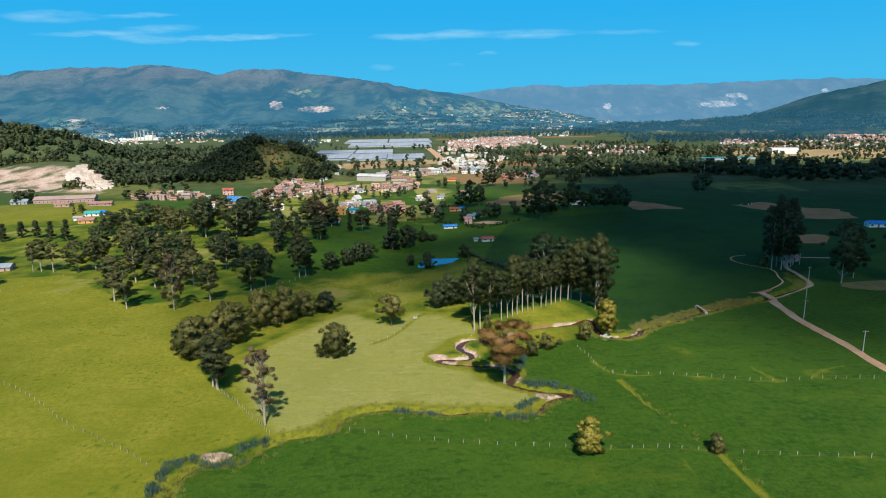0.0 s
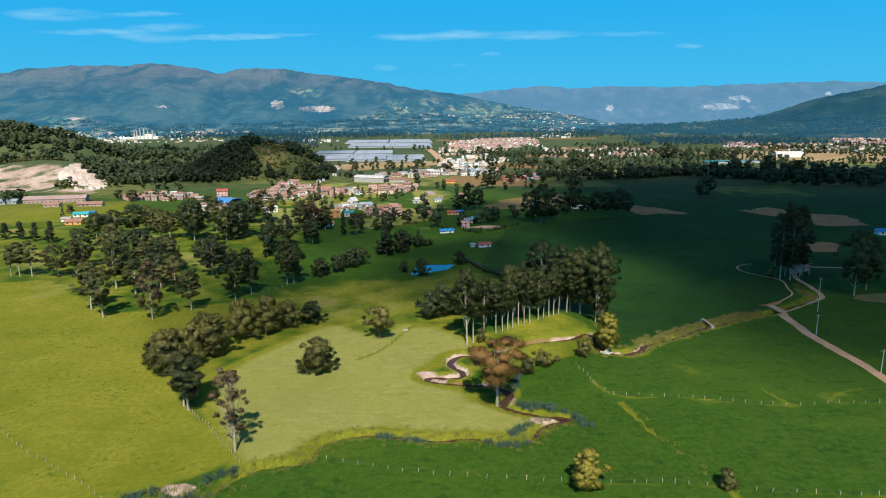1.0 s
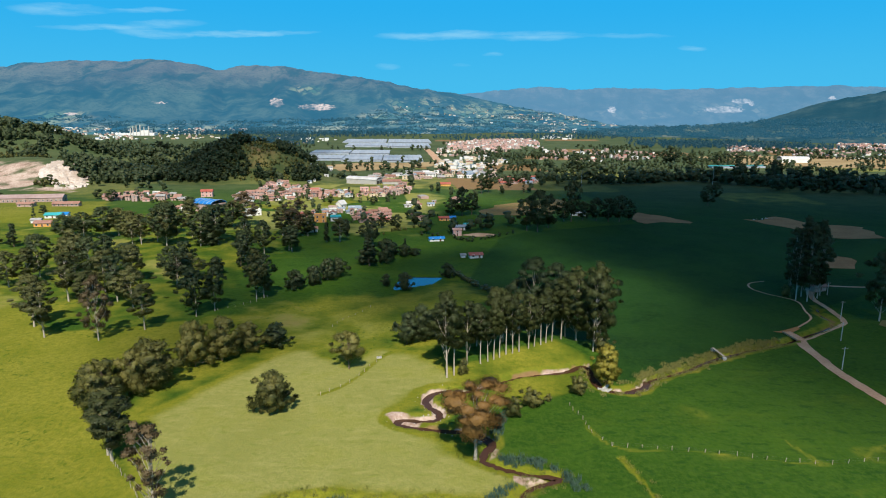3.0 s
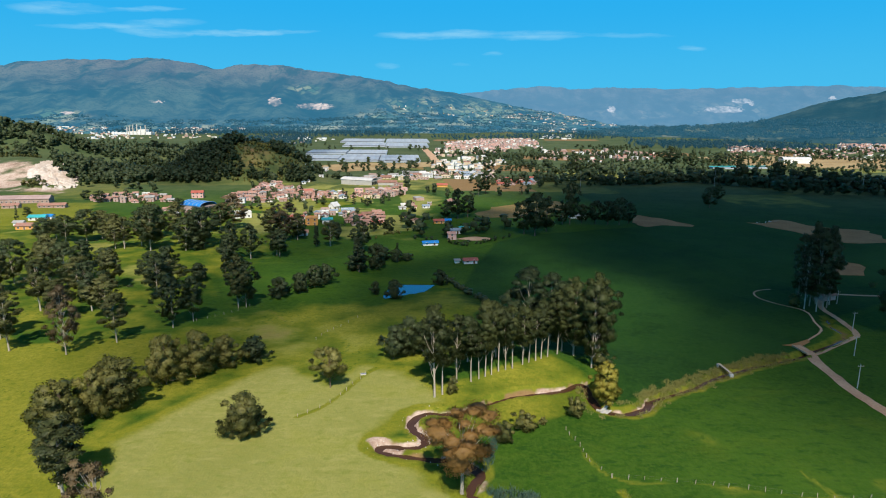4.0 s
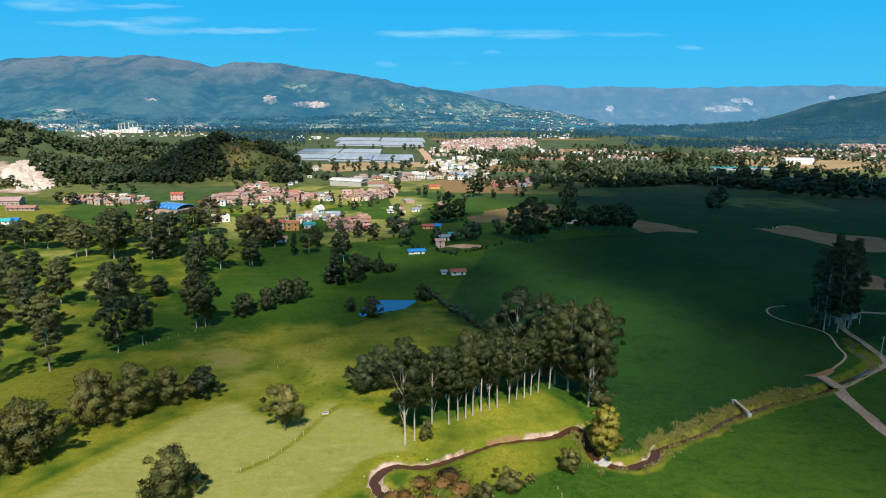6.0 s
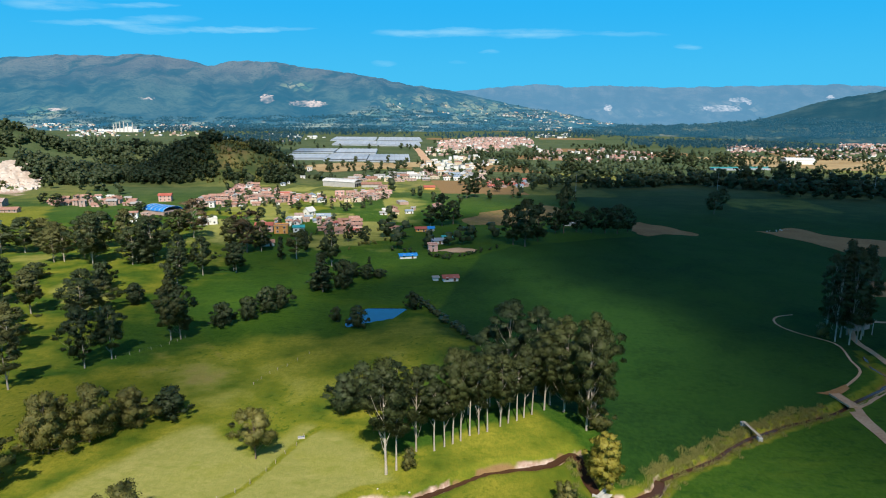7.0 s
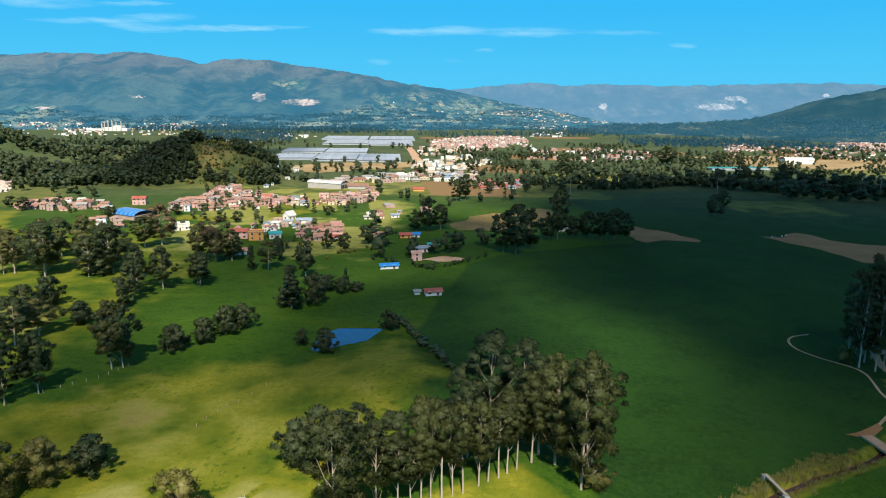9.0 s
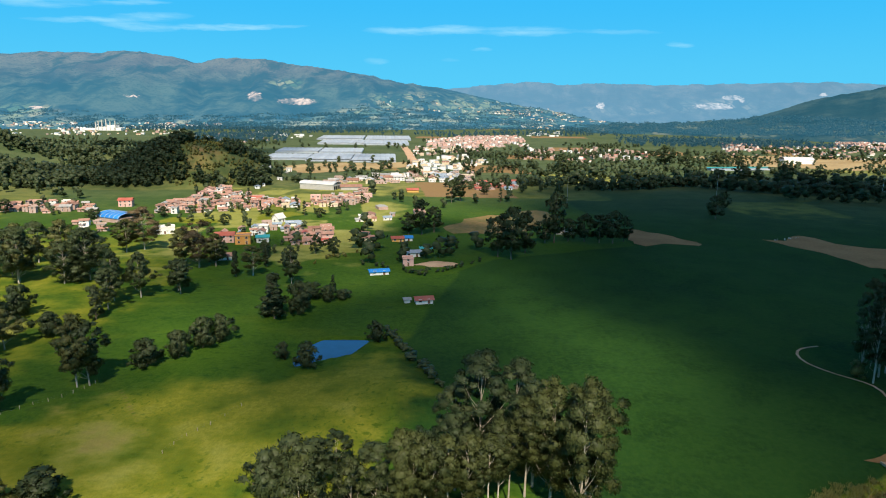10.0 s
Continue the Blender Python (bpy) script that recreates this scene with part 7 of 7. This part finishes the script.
town([(-88.2, 810.4), (-79.8, 868.0), (17.4, 929.5), (79.0, 949.7), (71.2, 844.7), (-11.8, 827.0)], 11, 62, 68, (1, 7, 3, 1, 4, 9, 0), 8, size=(7, 18), storeys=(1, 1, 2), flat_share=0.5)
town([(70.5, 768.0), (76.9, 833.9), (122.8, 848.7), (115.5, 775.7)], 10, 30, 69, (8, 9, 3, 8, 6), 8, size=(7, 14), storeys=(1,))
town([(-148.7, 742.5), (-178.2, 960.9), (-144.5, 935.5), (-136.1, 830.4)], 13, 10, 70, (0, 9, 4), 8)
town([(-26.1, 581.7), (-27.5, 606.5), (-0.1, 613.2), (1.8, 583.0)], 9, 9, 71, (4, 6, 3, 9), 8, storeys=(1,), size=(4, 8))
far_town([(-7.4, 952.9), (6.6, 1148.7), (83.3, 1228.7), (116.2, 1126.4), (66.6, 982.9)], 12, 60, 72, (3, 9, 2, 4, 7), 8, size=(6, 14), flat_share=0.5)
far_town([(-3.7, 1231.4), (-10.0, 1480.0), (110.0, 1480.0), (140.0, 1420.0), (117.6, 1376.6)], 12, 110, 73, (3, 7, 1, 0, 2), 8, size=(5, 12))
far_town([(15.0, 1530.0), (10.0, 1750.0), (103.2, 2060.1), (297.2, 2086.1), (240.0, 1560.0), (110.0, 1490.0)], 10, 480, 74, (0, 5, 5, 0, 2), 10, size=(5, 10), storeys=(1, 2), flat_share=0.45, label="dense distant town of pinkish brick houses")
far_town([(173.4, 1175.9), (224.6, 1439.8), (367.0, 1503.2), (447.2, 1381.0), (387.7, 1195.3), (265.6, 1125.3)], 17, 120, 75, (6, 0, 2, 8, 4), 8, size=(5, 12), flat_share=0.4)
far_town([(578.6, 1346.3), (730.3, 1635.4), (955.4, 1703.8), (1100.0, 1500.0), (908.5, 1259.1), (750.6, 1218.8), (643.8, 1285.8)], 20, 130, 76, (0, 5, 6, 2), 4, size=(5, 11), storeys=(1,))
far_town([(1139.7, 1900.3), (1273.5, 1844.5), (1023.3, 1478.8), (942.0, 1567.8)], 10, 300, 83, (5, 0, 5, 0, 2), 6, size=(5, 9), storeys=(1, 2), label="dense distant estate of pink brick houses")
far_town([(753.3, 1739.4), (825.4, 1714.0), (716.6, 1486.1), (652.8, 1505.2)], 11, 80, 84, (5, 0, 2), 6, size=(5, 10))
far_town([(298.6, 2033.1), (384.5, 2472.3), (511.2, 2564.1), (416.8, 2088.2)], 40, 18, 77, (4, 9), 4, size=(10, 24), flat_share=0.8)
far_town([(-1417.9, 2083.2), (-1857.6, 2846.8), (-1446.9, 2826.6), (-902.2, 2486.2), (-680.0, 2016.7), (-966.1, 1880.5)], 26, 230, 78, (9, 3, 4, 1, 2), 4, size=(5, 13), flat_share=0.7)
far_town([(-624.5, 1850.3), (-516.6, 2234.0), (-319.3, 1982.0), (-416.6, 1556.8)], 30, 60, 79, (4, 9, 0), 4, size=(6, 18), flat_share=0.7)
far_town([(1034.3, 4593.3), (1437.0, 4472.8), (1820.4, 4358.5), (1327.0, 3631.3), (880.1, 3623.9)], 34, 160, 80, (4, 4, 9, 0), 4, size=(8, 22), flat_share=0.7)
far_town([(-49.0, 648.6), (-34.4, 593.8), (8.0, 573.6), (40.3, 594.1), (26.6, 649.6)], 32, 10, 81, (4, 6, 0), 8, storeys=(1,))


far_blocks(slope_places(RIDGE, [(9, -0.55, 3.5, 0.28, 34, 3), (4, -0.7, 6, 0.4, 22, 2), (12, -1.1, 4, 0.2, 34, 3), (-21, -1.75, 5, 0.15, 45, 3), (-29.5, -1.65, 3, 0.15, 26, 3), (-1, -0.1, 5, 0.4, 14, 2), (10, -1.75, 3, 0.12, 16, 3)], 205), 206, (9, 3, 2, 0, 3), 5, (5, 12), (1, 2), 0.5, "far white farmhouses scattered over the mountain's foot", "backdrop_slope_houses")


# ---------------------------------------------------------------- halls, greenhouses, works


def vault(w, length, rise, base, segments=10, thick=0.25):
    """A barrel roof along y."""
    bm = bmesh.new()
    rows = []
    for y in (-length / 2, length / 2):
        out = []
        for lift in (0, thick):
            for i in range(segments + 1):
                a = math.pi * i / segments
                out.append(bm.verts.new((-math.cos(a) * (w / 2 + lift), y, base + math.sin(a) * (rise + lift))))
        rows.append(out)
    n = segments + 1
    a, b = rows
    for i in range(segments):
        bm.faces.new((a[i], a[i + 1], b[i + 1], b[i]))
        bm.faces.new((a[n + i], b[n + i], b[n + i + 1], a[n + i + 1]))
        bm.faces.new((a[i], a[n + i], a[n + i + 1], a[i + 1]))
        bm.faces.new((b[i], b[i + 1], b[n + i + 1], b[n + i]))
    for i in (0, segments):
        bm.faces.new((a[i], b[i], b[n + i], a[n + i]))
    bmesh.ops.recalc_face_normals(bm, faces=bm.faces)
    return bm


def barrel_hall(x, y, turn, w, length, h, rise, roof, wall, label):
    ob = tagged(new("hall"), label, "building")
    ob.matrix_basis = pose(x, y, zat(x, y), 0, 0, turn)
    part("wall", box_mesh(w - 0.6, length - 1.0, h + 0.6, 0.0, -0.6), wall, ob)
    part("roof", vault(w, length, rise, h), roof, ob)
    for k in range(6):
        rib = part("rib", vault(w + 0.5, 0.35, rise + 0.25, h, 10, 0.12), ROOF["pale"], ob)
        rib.location = (0, (k / 5 - 0.5) * (length - 0.8), 0)
    for k in range(4):
        gate = part("gate", box_mesh(w * 0.18, 0.12, h * 0.75), GLASS, ob)
        gate.location = ((k - 1.5) * w * 0.23, -length / 2 + 0.44, 0)
    return ob


barrel_hall(-193.0, 577.0, 62, 17, 24, 3.4, 3.0, ROOF["blue"], WALL["brick"], "sports hall with a curved bright blue roof")
barrel_hall(-84.0, 770.0, 68, 15, 40, 5.5, 2.2, ROOF["pale"], WALL["grey"], "long grey warehouse with a low curved roof")
barrel_hall(609.6, 1145.1, 84, 22, 46, 7.0, 3.5, ROOF["pale"], WALL["white"], "big white warehouse on the plain")
house(-52.0, 762.0, 8, 26, 12, 4.5, "grey", "brown", "open grey shed beside the warehouse", name="shed", windows=False)
house(9.5, 752.0, 8, 14, 9, 3.0, "orange", "red", "low building with an orange-red roof", windows=False)


def greenhouse(x, y, turn, spans, span, length, label, film=None):
    """A multi-span tunnel greenhouse."""
    ob = tagged(new("greenhouse"), label, "greenhouse", "greenhouses of the plain")
    ob.matrix_basis = pose(x, y, zat(x, y) + 0.2, 0, 0, turn)
    skin = vault(span, length, span * 0.07, 3.2, 6, 0.1)
    me = bpy.data.meshes.new("tunnel")
    skin.to_mesh(me)
    skin.free()
    me.materials.append(film or SHEET)
    for k in range(spans):
        t = new("tunnel", me)
        t.parent = ob
        t.location = ((k - (spans - 1) / 2) * span, 0, 0)
    part("wall", box_mesh(spans * span - 0.4, length - 0.6, 3.2, 0.0, -0.5), SHEET, ob)
    return ob


for px_, py_, n, ln in ((-206, 1170, 8, 90), (-136, 1165, 8, 120), (-66, 1160, 8, 130), (-222, 1335, 9, 90), (-142, 1330, 9, 110),
                        (-186, 1640, 12, 130), (-82, 1630, 12, 140), (-220, 1880, 14, 170), (-96, 1880, 14, 190)):
    greenhouse(px_, py_, 4, n, 8.5, ln, "rows of pale plastic greenhouse tunnels")
greenhouse(462, 1022, 10, 11, 9, 12, "long teal-grey greenhouse behind the tree belt", ROOF["teal"])


def works(x, y):
    """The far cement works: blocks, silos and chimneys."""
    ob = tagged(new("factory"), "white cement works with tall chimneys at the mountain's foot", "factory")
    ob.location, ob.scale = (x, y, zat(x, y)), (0.74, 0.74, 0.60)
    for dx, w, h in ((-58, 60, 12), (-6, 44, 20), (34, 36, 30), (62, 30, 16)):
        b = part("block", box_mesh(w, 40, h, 1.0), WALL["white"], ob)
        b.location = (dx, 0, 0)
    for dx, h in ((-34, 44), (-22, 52), (-6, 58), (12, 60), (30, 50), (52, 54)):
        c = part("chimney", tubes("chimney", [([(0, 0, 0), (0, 0, h * 0.5), (0, 0, h)], [3.2, 2.8, 2.4], 10)]), CONCRETE, ob)
        c.location = (dx, -18, 0)
    for dx in (-94, -108):
        s = part("silo", tubes("silo", [([(0, 0, 0), (0, 0, 13), (0, 0, 17)], [6, 6, 2], 12)]), WALL["white"], ob)
        s.location = (dx, 0, 0)


works(-1055.4, 2272.6)


# ---------------------------------------------------------------- small things in the pastures


def trough(x, y, turn):
    root = tagged(new("water_trough"), "small pale concrete water trough in the pasture", "trough")
    root.matrix_basis = pose(x, y, zat(x, y), 0, 0, turn) @ Matrix.Scale(0.65, 4)
    for sx, sy, w, d in ((0, -0.55, 2.6, 0.16), (0, 0.55, 2.6, 0.16), (-1.22, 0, 0.16, 0.94), (1.22, 0, 0.16, 0.94)):
        side = part("side", box_mesh(w, d, 0.75, 0.02, -0.05), CONCRETE, root)
        side.location = (sx, sy, 0)
    part("water", box_mesh(2.26, 0.92, 0.5, 0.0), WATER_BLUE, root)


trough(-11.6, 235.3, 12)


def stones(name, places, low, high, label):
    """Loose angular stones."""
    rng = np.random.RandomState(len(places))
    bm = bmesh.new()
    for x, y in places:
        s = low + (high - low) * rng.rand() ** 2
        m = Matrix.LocRotScale((x, y, zat(x, y) + s * 0.2), Euler(tuple(rng.rand(3) * 6)), (s, s * (0.6 + 0.5 * rng.rand()), s * 0.6))
        bmesh.ops.create_icosphere(bm, subdivisions=1, radius=0.5, matrix=m)
    me = bpy.data.meshes.new(name)
    bm.to_mesh(me)
    bm.free()
    me.materials.append(CONCRETE)
    return tagged(new(name, me), label, "stones", kind="stuff")


stones("field_rubble", along([(245.1, 521.4), (256.6, 526.9), (268.9, 532.6)], 2.2, 1.5, 95), 0.5, 1.8, "pale rubble heap at the bare strip's edge")
stones("stream_stones", np.concatenate([bank(stream_line, 0.25, 0.5, 2.0, 0.5, 2, 96), bank(stream_line, 0.25, 0.5, -2.0, 0.5, 2, 97)]), 0.15, 0.6, "pale stones along the stream's edge")
